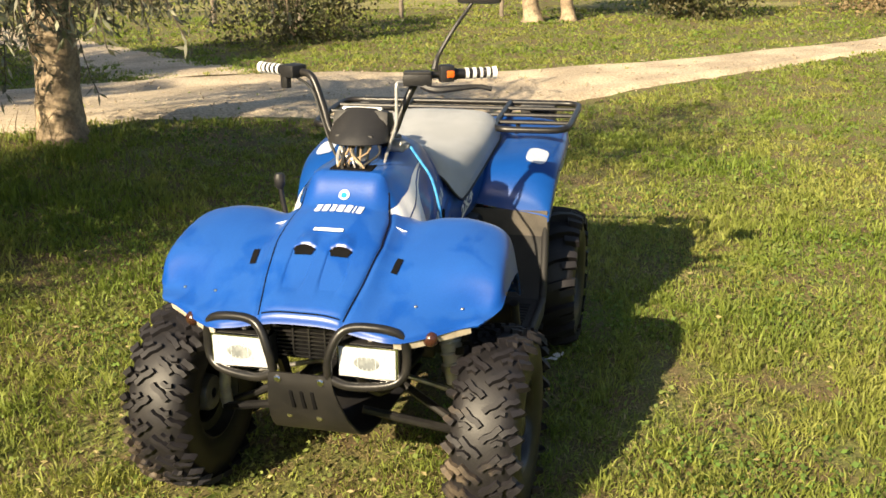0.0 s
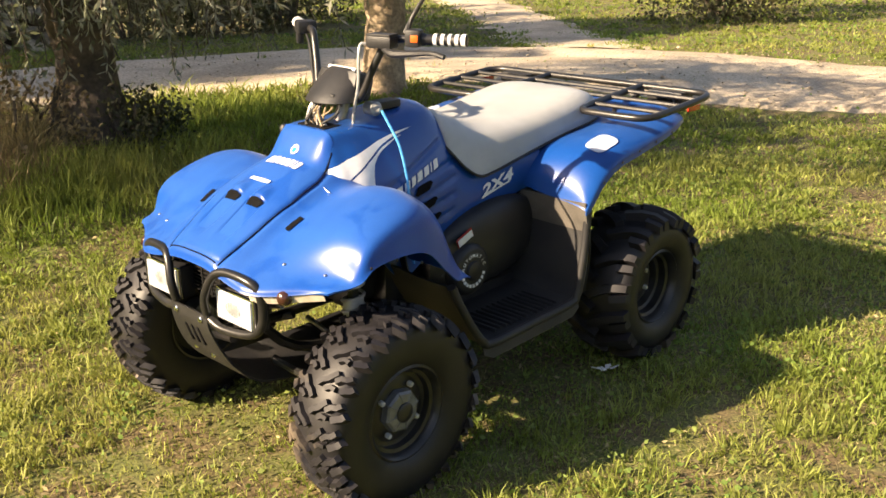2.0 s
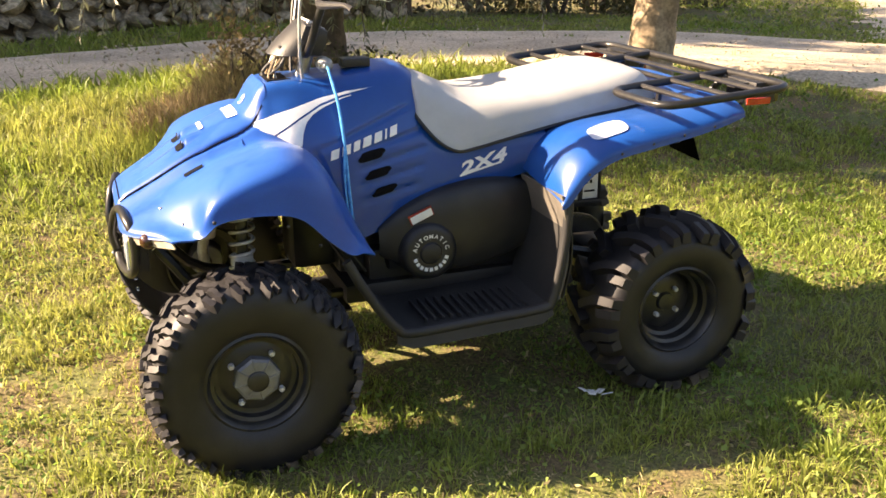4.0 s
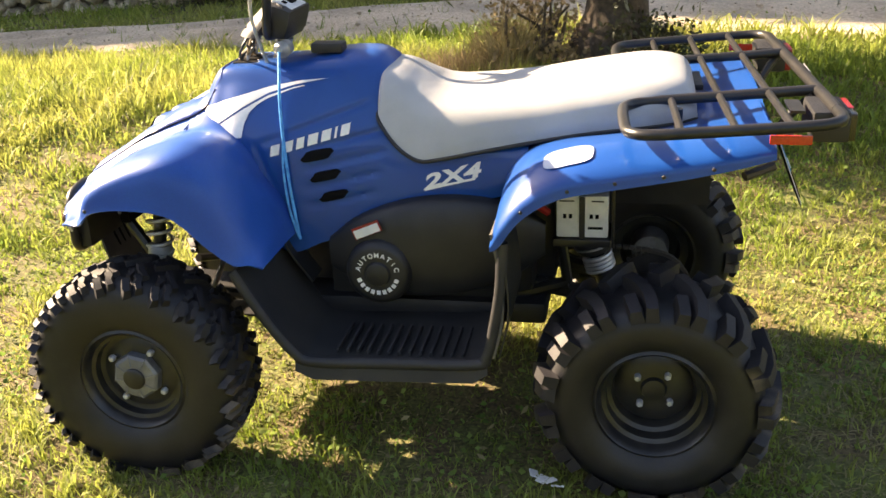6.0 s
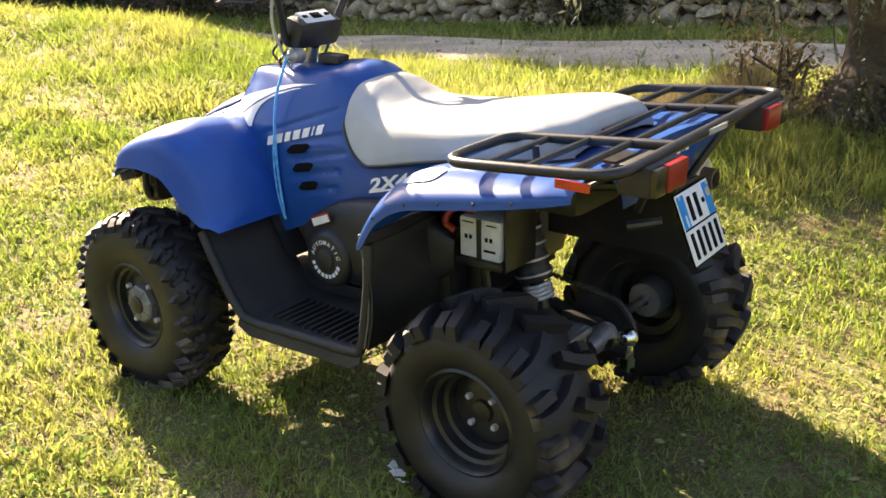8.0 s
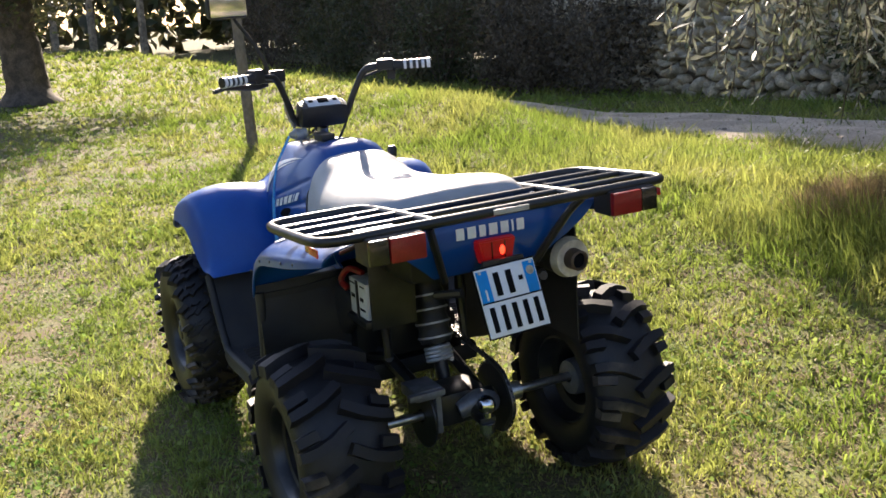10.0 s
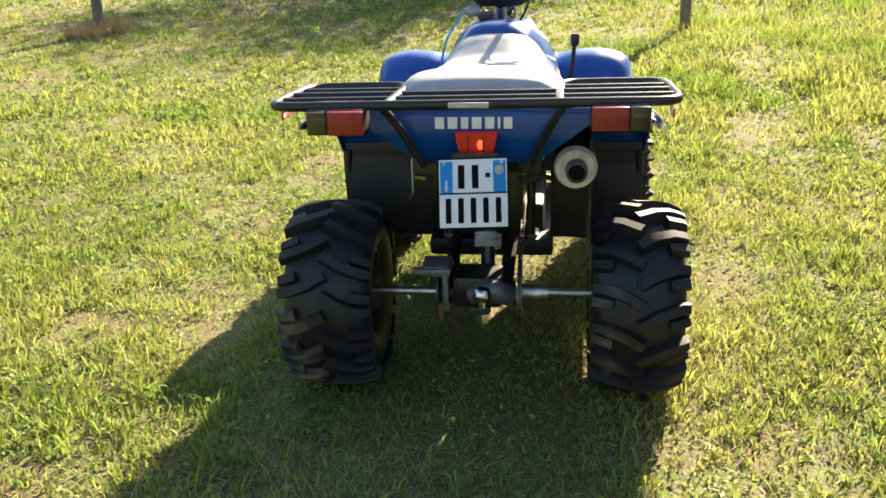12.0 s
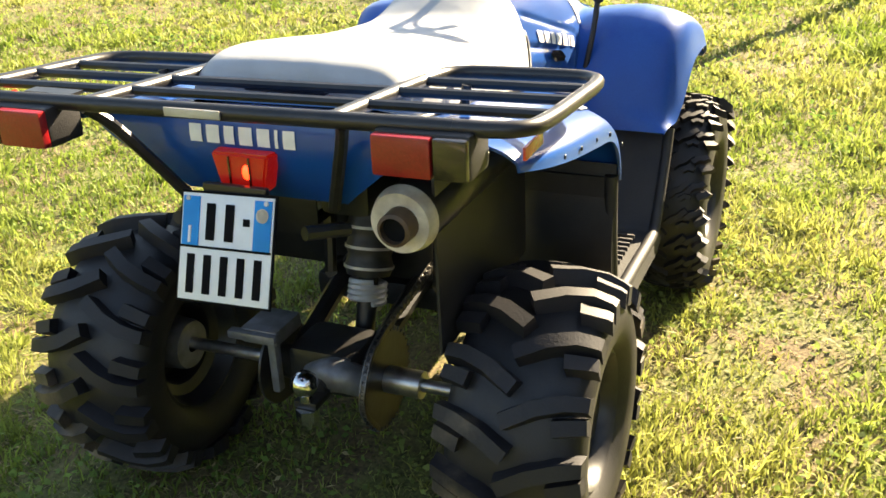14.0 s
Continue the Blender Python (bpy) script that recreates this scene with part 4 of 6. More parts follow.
# battery with strap and red terminal
bm = bmesh.new()
box(bm, 0.180, 0.172, 0.616, 0.126, 0.11, 0.108, 0.006)
battery = sub("battery", bm, BATTERY, label="pale battery with dark print")
bm = bmesh.new()
box(bm, 0.180, 0.2295, 0.613, 0.014, 0.004, 0.112, 0.001)
sub("strap", bm, BLACK, battery, "black rubber strap")
for x, z, w, h in ((0.222, 0.618, 0.008, 0.011), (0.208, 0.618, 0.008, 0.011), (0.158, 0.618, 0.008, 0.011), (0.144, 0.618, 0.008, 0.011), (0.148, 0.588, 0.036, 0.006), (0.217, 0.657, 0.036, 0.003), (0.143, 0.657, 0.030, 0.003)):
    sub("print_bar", box(bmesh.new(), x, 0.2278, z, w, 0.002, h), INK_SHADE, battery)
bm = tube(bmesh.new(), [(0.22, 0.19, 0.675), (0.262, 0.215, 0.685), (0.285, 0.235, 0.65), (0.262, 0.225, 0.625)], 0.010, 8, 4)
sub("red_lead", bm, RED, battery, "red battery lead")
sub("battery_plate", box(bmesh.new(), 0.106, 0.150, 0.63, 0.006, 0.14, 0.19, 0.002), FRAME)
sub("battery_tray", box(bmesh.new(), 0.180, 0.172, 0.55, 0.14, 0.13, 0.02, 0.004), FRAME)
bm = bmesh.new()
box(bm, 0.08, 0.05, 0.745, 0.30, 0.24, 0.10, 0.03)
sub("air_box", bm, BLACK, label="black air box under the seat")


def coil(bm, a, b, radius, turns, wire):
    a, b = Vector(a), Vector(b)
    d = (b - a).normalized()
    s = d.orthogonal().normalized()
    w = d.cross(s)
    pts = [a + (b - a) * t + (s * math.cos(2 * math.pi * turns * t) + w * math.sin(2 * math.pi * turns * t)) * radius for t in np.linspace(0, 1, int(turns * 12))]
    return tube(bm, [tuple(p) for p in pts], wire, 6, 1, straight=True)


def shock(a, b, radius, name, spring_mat, turns=6):
    ob = sub(name, tube(bmesh.new(), [a, b], radius * 0.52, 12, 2), FRAME, label="spring and damper unit")
    a, b = Vector(a), Vector(b)
    sub("spring", coil(bmesh.new(), a + (b - a) * 0.10, a + (b - a) * 0.86, radius, turns, radius * 0.16), spring_mat, ob, "coil spring")
    sub("collar", tube(bmesh.new(), [tuple(a + (b - a) * 0.84), tuple(a + (b - a) * 0.90)], radius * 1.15, 14, 1), STEEL, ob)
    return ob


for s in (1, -1):
    shock((1.235, s * 0.315, 0.690), (1.255, s * 0.345, 0.40), 0.031, "front_shock", SPRING, 7)
    sub("strut_tube", tube(bmesh.new(), [(1.245, s * 0.330, 0.55), (1.250, s * 0.338, 0.47), (1.256, s * 0.346, 0.39)], (0.030, 0.031, 0.026), 14, 3), SPRING, label="dented silver strut tube")
    bm = tube(bmesh.new(), [(1.36, s * 0.10, 0.33), (1.275, s * 0.37, 0.245)], 0.013, 8, 2)
    tube(bm, [(1.13, s * 0.10, 0.34), (1.25, s * 0.37, 0.245)], 0.013, 8, 2)
    sub("wishbone", bm, FRAME, label="black tubular wishbone")
    sub("tie_rod", tube(bmesh.new(), [(1.20, s * 0.06, 0.40), (1.17, s * 0.36, 0.31)], 0.008, 8, 2), STEEL)
    bm = tube(bmesh.new(), [(1.262, s * 0.352, 0.41), (1.275, s * 0.368, 0.33), (1.262, s * 0.37, 0.24)], 0.019, 10, 3)
    sub("steering_knuckle", bm, ALU, label="pale cast steering knuckle")
    bm = bmesh.new()
    box(bm, 1.268, s * 0.335, 0.658, 0.060, 0.012, 0.020, 0.004)
    sub("side_marker", bm, ORANGE, label="orange side marker under the mudguard")
rear_shock = sub("rear_shock", tube(bmesh.new(), [(0.225, 0.0, 0.68), (0.115, 0.0, 0.31)], 0.022, 14, 2), FRAME, label="rear shock absorber with a ribbed boot")


def along_shock(t):
    return (0.225 - 0.110 * t, 0.0, 0.68 - 0.37 * t)


boot = []
for k in range(5):
    boot += [(along_shock(0.16 + 0.11 * k), 0.052), (along_shock(0.21 + 0.11 * k), 0.046)]
sub("boot", tube(bmesh.new(), [p for p, r in boot], [r for p, r in boot], 24, 2), BLACK, rear_shock, "black ribbed boot", 50)
for k in range(5):
    a, b = along_shock(0.155 + 0.11 * k), along_shock(0.17 + 0.11 * k)
    sub("ring", tube(bmesh.new(), [a, b], 0.0535, 24, 1), SPRING, rear_shock, "pale ring")
sub("lower_coil", coil(bmesh.new(), along_shock(0.68), along_shock(0.80), 0.037, 4, 0.0065), SPRING, rear_shock, "pale coil")

# rear axle, brake, chain drive
sub("rear_axle", tube(bmesh.new(), [(0, -0.40, 0.293), (0, 0.40, 0.293)], 0.0135, 14, 1), STEEL, label="bare steel rear axle")
bm = bmesh.new()
box(bm, 0.02, 0.02, 0.305, 0.13, 0.15, 0.10, 0.02)
carrier = sub("axle_carrier", bm, FRAME, label="black axle carrier")
bm = bmesh.new()
tube(bm, [(0, -0.09, 0.293), (0, 0.13, 0.293)], 0.036, 16, 1)
sub("bearing_tube", bm, FRAME, carrier)
bm = tube(bmesh.new(), [(-0.03, -0.075, 0.293), (-0.055, -0.02, 0.318), (-0.045, 0.04, 0.300)], (0.030, 0.036, 0.026), 12, 4)
sub("casting", bm, HUB, carrier, "grey cast bearing housing")
for s in (0.10, -0.06):
    sub("swingarm", tube(bmesh.new(), [(0.0, s, 0.31), (0.18, s * 1.1, 0.36), (0.34, s * 1.2, 0.40)], 0.022, 8, 3), FRAME)
sub("brake_disc", lathe(bmesh.new(), [(0.132, 0.092), (0.137, 0.092), (0.1375, 0.02), (0.132, 0.02)], 40, at=(0, 0, 0.293)), RIM, label="rear brake disc")
bm = bmesh.new()
box(bm, -0.02, 0.140, 0.380, 0.10, 0.085, 0.034, 0.008)
box(bm, -0.072, 0.150, 0.384, 0.022, 0.110, 0.018, 0.005)
box(bm, -0.060, 0.112, 0.318, 0.022, 0.018, 0.120, 0.005)
sub("brake_caliper", bm, HUB, label="cast brake caliper")
bm = lathe(bmesh.new(), [(-0.108, 0.098), (-0.101, 0.098), (-0.100, 0.03), (-0.108, 0.03)], 48, at=(0, 0, 0.293))
for k in range(36):
    a = 2 * math.pi * k / 36
    box(bm, 0.102 * math.cos(a), -0.1045, 0.293 + 0.102 * math.sin(a), 0.010, 0.006, 0.010, 0, Matrix.Rotation(-a, 4, "Y"))
sprocket = sub("rear_sprocket", bm, RIM, label="toothed rear sprocket")
sub("axle_hub", tube(bmesh.new(), [(0, -0.185, 0.293), (0, -0.105, 0.293)], 0.028, 16, 1), STEEL)
chain = empty("chain", "", "")
chain.parent = quad
link = bmesh.new()
box(link, 0, 0.005, 0, 0.015, 0.003, 0.011, 0.001)
box(link, 0, -0.005, 0, 0.015, 0.003, 0.011, 0.001)
box(link, 0, 0, 0, 0.006, 0.010, 0.006, 0.001)
link_ob = sub("chain_link", link, CHAIN, chain)
run = [(-0.06, 0.215), (-0.10, 0.27), (-0.10, 0.32), (-0.06, 0.375), (0.0, 0.398), (0.12, 0.412), (0.25, 0.432), (0.37, 0.452)]
way = spline([(x, -0.1045, z) for x, z in run], 7)
for k, (p, q) in enumerate(zip(way, way[1:])):
    o = link_ob if k == 0 else bpy.data.objects.new("chain_link", link_ob.data)
    if k:
        scene.collection.objects.link(o)
        o.parent = chain
    o.matrix_basis = Matrix.Translation(tuple((p + q) / 2)) @ Matrix.Rotation(-math.atan2(q[2] - p[2], q[0] - p[0]), 4, "Y")
bm = tube(bmesh.new(), [(0.02, 0.0, 0.30), (-0.10, 0.0, 0.305)], 0.02, 8, 1)
box(bm, -0.115, 0.0, 0.295, 0.06, 0.05, 0.016, 0.004)
hitch = sub("tow_hitch", bm, FRAME, label="tow hitch")
bm = lathe(bmesh.new(), [(0.303, 0.013), (0.318, 0.013), (0.324, 0.022), (0.340, 0.0275), (0.354, 0.024), (0.364, 0.013), (0.365, 0.0005)], 24, "Z", (-0.137, 0, 0))
sub("tow_ball", bm, CHROME, hitch, "chrome tow ball")
sub("ball_nut", lathe(bmesh.new(), [(0.240, 0.0005), (0.240, 0.009), (0.256, 0.010), (0.258, 0.022), (0.286, 0.023), (0.287, 0.0005)], 6, "Z", (-0.137, 0, 0)), CHROME, hitch)

# exhaust
bm = lathe(bmesh.new(), [(-0.195, 0.018), (-0.197, 0.045), (-0.185, 0.054), (0.22, 0.056), (0.26, 0.03)], 36, "X", (0, -0.257, 0.728))
exhaust = sub("exhaust", bm, FRAME, label="exhaust silencer with a stained end cap")
sub("end_cap", lathe(bmesh.new(), [(-0.196, 0.0005), (-0.202, 0.030), (-0.206, 0.051), (-0.186, 0.057), (-0.180, 0.0575)], 36, "X", (0, -0.257, 0.728)), CREAM, exhaust, "pale heat-stained end cap")
bm = lathe(bmesh.new(), [(-0.19, 0.030), (-0.235, 0.028), (-0.238, 0.022), (-0.20, 0.021), (-0.19, 0.0005)], 28, "X", (0, -0.259, 0.727))
pipe = sub("tail_pipe", bm, RUST, exhaust, "rusty tail pipe")
sub("pipe_bore", lathe(bmesh.new(), [(-0.226, 0.0005), (-0.226, 0.0215), (-0.22, 0.0215)], 24, "X", (0, -0.259, 0.727)), INK_SHADE, pipe)
sub("rear_box", box(bmesh.new(), -0.03, -0.12, 0.745, 0.22, 0.10, 0.10, 0.02), FRAME)

# ---- rear rack ----
ZR = 0.922


def bent(points):
    """The rack slopes down to the front and has been knocked a little askew."""
    return [(-0.305 + (x + 0.305) * 1.12 - 0.045 * min(max(y + 0.5, 0), 1), y, z + 0.006 - 0.083 * (x + 0.305)) for x, y, z in points]


rack = sub("rear_rack", tube(bmesh.new(), bent([(-0.305, 0.40, ZR), (-0.305, -0.40, ZR)]), 0.013, 10, 1), RACKM, label="black tubular steel luggage rack")
for s in (1, -1):
    loop = [(-0.305, 0.39, ZR), (-0.303, 0.455, ZR), (-0.286, 0.492, ZR), (-0.24, 0.506, ZR), (-0.10, 0.507, ZR), (0.025, 0.503, ZR), (0.066, 0.480, ZR), (0.078, 0.43, ZR), (0.079, 0.30, ZR), (0.072, 0.25, ZR), (0.04, 0.222, ZR), (-0.04, 0.216, ZR), (-0.16, 0.214, ZR), (-0.305, 0.213, ZR)]
    sub("side_loop", tube(bmesh.new(), bent([(x, s * y, z) for x, y, z in loop]), 0.0125, 10, 4), RACKM, rack)
    sub("cross_bar", tube(bmesh.new(), bent([(-0.020, s * 0.218, ZR), (-0.020, s * 0.503, ZR)]), 0.0085, 8, 1), RACKM, rack)
    sub("strut", tube(bmesh.new(), bent([(-0.295, s * 0.225, ZR - 0.01), (-0.262, s * 0.20, 0.87), (-0.20, s * 0.14, 0.745)]), 0.0105, 8, 3), RACKM, rack)
    sub("leg", tube(bmesh.new(), bent([(-0.03, s * 0.30, ZR), (-0.03, s * 0.29, 0.85)]), 0.009, 8, 1), RACKM, rack)
for x in (-0.115, -0.21):
    sub("cross_bar", tube(bmesh.new(), bent([(x, -0.505, ZR + 0.002), (x, 0.505, ZR + 0.002)]), 0.0085, 8, 1), RACKM, rack)
bm = bmesh.new()
box(bm, -0.3425, 0.008, ZR + 0.006, 0.003, 0.10, 0.014, 0.001)
sub("rack_label", bm, SPRING, rack, "small pale label")

# ---- lights at the tail, number plate ----
for s, yc in ((1, 0.334), (-1, -0.361)):
    bm = bmesh.new()
    box(bm, -0.300 - 0.018 * (1 + s), yc, 0.893, 0.075, 0.146, 0.066, 0.008)
    lamp = sub("tail_lamp", bm, BLACK, label="boxy tail lamp, red with a smoked end")
    bm = bmesh.new()
    box(bm, -0.343 - 0.018 * (1 + s), yc - s * 0.026, 0.893, 0.018, 0.090, 0.060, 0.005)
    sub("red_lens", bm, RED, lamp, "red lens")
    bm = bmesh.new()
    box(bm, -0.342 - 0.018 * (1 + s), yc + s * 0.046, 0.893, 0.016, 0.050, 0.060, 0.005)
    sub("smoked_lens", bm, SMOKED, lamp, "smoked dark lens")
    bm = bmesh.new()
    box(bm, -0.245, s * 0.492, 0.890, 0.082, 0.005, 0.020, 0.002)
    sub("side_reflector", bm, REFLECTOR, label="orange-red side reflector")
    bm = tube(bmesh.new(), [(-0.29, s * 0.38, 0.90), (-0.24, s * 0.42, 0.87)], 0.006, 6, 1)
    box(bm, -0.27, s * 0.34, 0.921, 0.03, 0.10, 0.006)
    sub("lamp_bracket", bm, FRAME, lamp)
bm = bmesh.new()
vs = [bm.verts.new((x, y, z)) for x, w in ((-0.215, 1.0), (-0.252, 0.93)) for y, z in ((0.058 * w, 0.836), (-0.058 * w, 0.836), (-0.042 * w, 0.770), (0.042 * w, 0.770))]
for q in ((0, 1, 2, 3), (7, 6, 5, 4), (0, 4, 5, 1), (1, 5, 6, 2), (2, 6, 7, 3), (3, 7, 4, 0)):
    bm.faces.new([vs[i] for i in q])
bmesh.ops.recalc_face_normals(bm, faces=bm.faces)
bmesh.ops.bevel(bm, geom=bm.edges[:], offset=0.004, segments=2, affect="EDGES")
brake_light = sub("brake_light", bm, RED_LIT, label="glowing red brake light")
bm = bmesh.new()
bmesh.ops.create_uvsphere(bm, u_segments=12, v_segments=8, radius=0.010, matrix=Matrix.Translation((-0.252, -0.012, 0.806)) @ Matrix.Diagonal((0.5, 0.8, 1.3, 1)))
sub("bulb", bm, BULB, brake_light)
for y in (-0.019, 0.019):
    sub("cell_rib", box(bmesh.new(), -0.2535, y, 0.803, 0.003, 0.003, 0.056, 0.0005), SMOKED, brake_light, "dark rib between the lamp cells")
plate_turn = Matrix.Translation((-0.313, 0.003, 0.695)) @ Matrix.Rotation(radians(-2.0), 4, "X") @ Matrix.Rotation(radians(22), 4, "Y")
plate = empty("number_plate", "square white and blue number plate", "")
plate.parent, plate.matrix_basis = quad, plate_turn


def plate_bit(name, y, z, w, h, mat, lift, label=""):
    bm = bmesh.new()
    box(bm, -lift, y, z, 0.003, w, h, 0.001)
    return sub(name, bm, mat, plate, label)


plate_bit("backing", 0, 0, 0.182, 0.182, INK_SHADE, 0.0)
plate_bit("face", 0, 0, 0.174, 0.174, PLATE_WHITE, 0.002)
plate_bit("blue_band", 0.068, 0.042, 0.032, 0.080, PLATE_BLUE, 0.004)
plate_bit("blue_band", -0.068, 0.042, 0.032, 0.080, PLATE_BLUE, 0.004)
for y, w in ((0.030, 0.030), (-0.006, 0.030)):
    plate_bit("character_bar", y, 0.042, w * 0.55, 0.060, INK_SHADE, 0.0045)
for k in range(5):
    plate_bit("character_bar", 0.064 - 0.032 * k, -0.044, 0.014, 0.064, INK_SHADE, 0.0045)
plate_bit("character_bar", -0.038, 0.045, 0.012, 0.012, INK_SHADE, 0.0045)
plate_bit("plate_seam", 0, 0.0, 0.172, 0.004, INK_SHADE, 0.0042)
plate_bit("band_mark", 0.068, 0.020, 0.005, 0.028, PLATE_WHITE, 0.0065)
ring = lathe(bmesh.new(), [(-0.0065, 0.0115), (-0.0075, 0.0115), (-0.0075, 0.0095), (-0.0065, 0.0095)], 20, "X", (0, -0.068, 0.058))
sub("band_ring", ring, CREAM, plate, "pale ring on the blue band")
for y in (0.074, -0.074):
    sub("plate_screw", lathe(bmesh.new(), [(-0.003, 0.0045), (-0.008, 0.004), (-0.0082, 0.0005)], 10, "X", (0, y, 0.078)), BOLT, plate)
bm = bmesh.new()
box(bm, -0.27, 0.0, 0.74, 0.012, 0.12, 0.10, 0.003)
sub("plate_bracket", bm, FRAME)
for s in (1, -1):
    sub("plate_stay", tube(bmesh.new(), [(-0.20, s * 0.16, 0.705), (-0.27, s * 0.12, 0.72)], 0.012, 8, 1), FRAME)

# ---- steering ----
bar_line = [(0.835, 0.380, 1.213), (0.888, 0.272, 1.215), (0.925, 0.200, 1.214), (0.945, 0.162, 1.198), (0.968, 0.125, 1.120), (0.985, 0.098, 1.050), (0.990, 0.060, 1.030)]
bars = sub("handlebar", tube(bmesh.new(), bar_line + [(x, -y, z) for x, y, z in reversed(bar_line)], 0.0115, 12, 6), RACKM, label="black handlebar")


def on_bar(bm, s):
    """Takes what is built along +Y from the grip's inner end to its swept-back place on one side."""
    if s < 0:
        bmesh.ops.scale(bm, vec=(1, -1, 1), verts=bm.verts)
        bmesh.ops.reverse_faces(bm, faces=bm.faces[:])
    bmesh.ops.transform(bm, matrix=Matrix.Translation((0.894, s * 0.260, 1.215)) @ Matrix.Rotation(radians(26.0 * s), 4, "Z"), verts=bm.verts)
    return bm


for s in (1, -1):
    grip = sub("grip", on_bar(lathe(bmesh.new(), [(0.0, 0.0005), (0.0, 0.018), (0.008, 0.018), (0.013, 0.0155), (0.120, 0.0155), (0.125, 0.018), (0.132, 0.017), (0.133, 0.0005)], 20), s), BLACK, bars, "black and white hand grip")
    for k, (y, w) in enumerate(((0.036, 0.010), (0.058, 0.010), (0.080, 0.008), (0.100, 0.010), (0.118, 0.013))):
        sub("white_band", on_bar(lathe(bmesh.new(), [(y, 0.0155), (y, 0.0174), (y + w, 0.0174 if k < 4 else 0.0188), (y + w, 0.0155)], 20), s), WHITE, grip)
switch = sub("switch_block", on_bar(box(bmesh.new(), 0.006, -0.022, 0.004, 0.046, 0.046, 0.050, 0.009), 1), BLACK, bars, "black switch block")
sub("orange_switch", on_bar(box(bmesh.new(), 0.030, -0.014, 0.004, 0.006, 0.022, 0.020, 0.002), 1), ORANGE, switch)
reservoir = sub("brake_reservoir", box(bmesh.new(), 0.966, 0.170, 1.208, 0.050, 0.085, 0.036, 0.009, Matrix.Rotation(radians(14), 4, "Z")), BLACK, bars, "black brake reservoir")
sub("reservoir_lid", box(bmesh.new(), 0.966, 0.170, 1.228, 0.046, 0.080, 0.006, 0.002, Matrix.Rotation(radians(14), 4, "Z")), GUARD, reservoir)
sub("brake_lever", tube(bmesh.new(), [(0.972, 0.185, 1.190), (0.978, 0.225, 1.180), (0.966, 0.285, 1.184), (0.945, 0.345, 1.188), (0.935, 0.385, 1.180)], (0.011, 0.012, 0.010, 0.007, 0.008), 8, 4), BLACK, bars, "black brake lever")
throttle = sub("throttle_block", on_bar(box(bmesh.new(), 0.010, -0.030, 0.003, 0.062, 0.062, 0.040, 0.010), -1), BLACK, bars, "black thumb throttle block")
sub("thumb_lever", on_bar(box(bmesh.new(), 0.026, -0.012, -0.030, 0.022, 0.030, 0.042, 0.007), -1), BLACK, throttle)
mirror = sub("mirror", tube(bmesh.new(), [(0.905, 0.205, 1.228), (0.890, 0.215, 1.270), (0.870, 0.262, 1.350), (0.862, 0.300, 1.402), (0.858, 0.312, 1.425)], (0.010, 0.007, 0.006, 0.006, 0.006), 8, 4), BLACK, bars, "black round-cornered mirror on a stalk")
sub("mirror_shell", box(bmesh.new(), 0.852, 0.330, 1.462, 0.040, 0.135, 0.095, 0.018), BLACK, mirror)
sub("mirror_glass", box(bmesh.new(), 0.831, 0.330, 1.462, 0.003, 0.118, 0.080, 0.001), CHROME, mirror, "mirror glass")
# instrument pod: a curved visor over a rounded housing, its dial facing the rider
rows = []
for u in np.linspace(0, 1, 7):
    w, arch = 0.094 - 0.018 * u ** 1.5, 0.020 * u * u
    xc, zc = 1.088 - 0.100 * u ** 1.15, 1.030 + 0.100 * u - 0.006 * u ** 4
    rows.append([(xc - 0.075 * (1 - math.cos(v)) * (1 - 0.35 * u), w * math.sin(v), zc - arch * (1 - math.cos(v))) for v in np.linspace(-1.5, 1.5, 13)])
pod = sub("instrument_pod", sheet(loft_grid(rows, 3, 2), 0.005), BLACK, bars, "black rounded instrument pod", 60)
sub("pod_back", box(bmesh.new(), 0.968, 0.0, 1.068, 0.082, 0.182, 0.088, 0.028, Matrix.Rotation(radians(-18), 4, "Y")), BLACK, pod)
sub("pod_underside", box(bmesh.new(), 1.020, 0.0, 1.043, 0.085, 0.120, 0.028, 0.010), BLACK, pod)
tilt = Matrix.Rotation(radians(-30), 4, "Y")
sub("instrument_face", box(bmesh.new(), 0.953, 0.0, 1.106, 0.056, 0.125, 0.012, 0.005, tilt), SILVER, pod, "grey instrument face")
sub("display", box(bmesh.new(), 0.950, 0.0, 1.1135, 0.026, 0.038, 0.003, 0.001, tilt), INK_SHADE, pod, "dark display window")
for y in (-0.045, 0.045):
    sub("indicator", box(bmesh.new(), 0.950, y, 1.1135, 0.012, 0.016, 0.003, 0.001, tilt), INK_SHADE, pod)
sub("steering_stem", tube(bmesh.new(), [(1.02, 0, 0.88), (0.97, 0, 1.02)], 0.020, 12, 2), STEEL)
wires = np.random.default_rng(8)
for k in range(13):
    y0, y1 = -0.05 + 0.0085 * k, wires.uniform(-0.06, 0.06)
    a, b = wires.uniform(-0.025, 0.025, 2)
    mat = (CABLE, CABLE_TAN, SPRING, CABLE, CABLE_TAN)[k % 5]
    sub("cable", tube(bmesh.new(), [(1.075 - wires.uniform(0, 0.04), y0, 0.925), (1.085 + a * 0.6, y0 + a, 0.965), (1.065, y1 + b, 1.005), (1.035, y1, 1.05)], wires.uniform(0.0028, 0.0055), 6, 4), mat)
sub("brake_hose", tube(bmesh.new(), [(0.985, 0.135, 1.200), (1.003, 0.118, 1.198), (1.012, 0.118, 1.150), (1.015, 0.116, 1.080), (1.010, 0.090, 1.010), (1.0, 0.07, 0.95)], 0.0048, 8, 5), SPRING, label="pale brake hose")
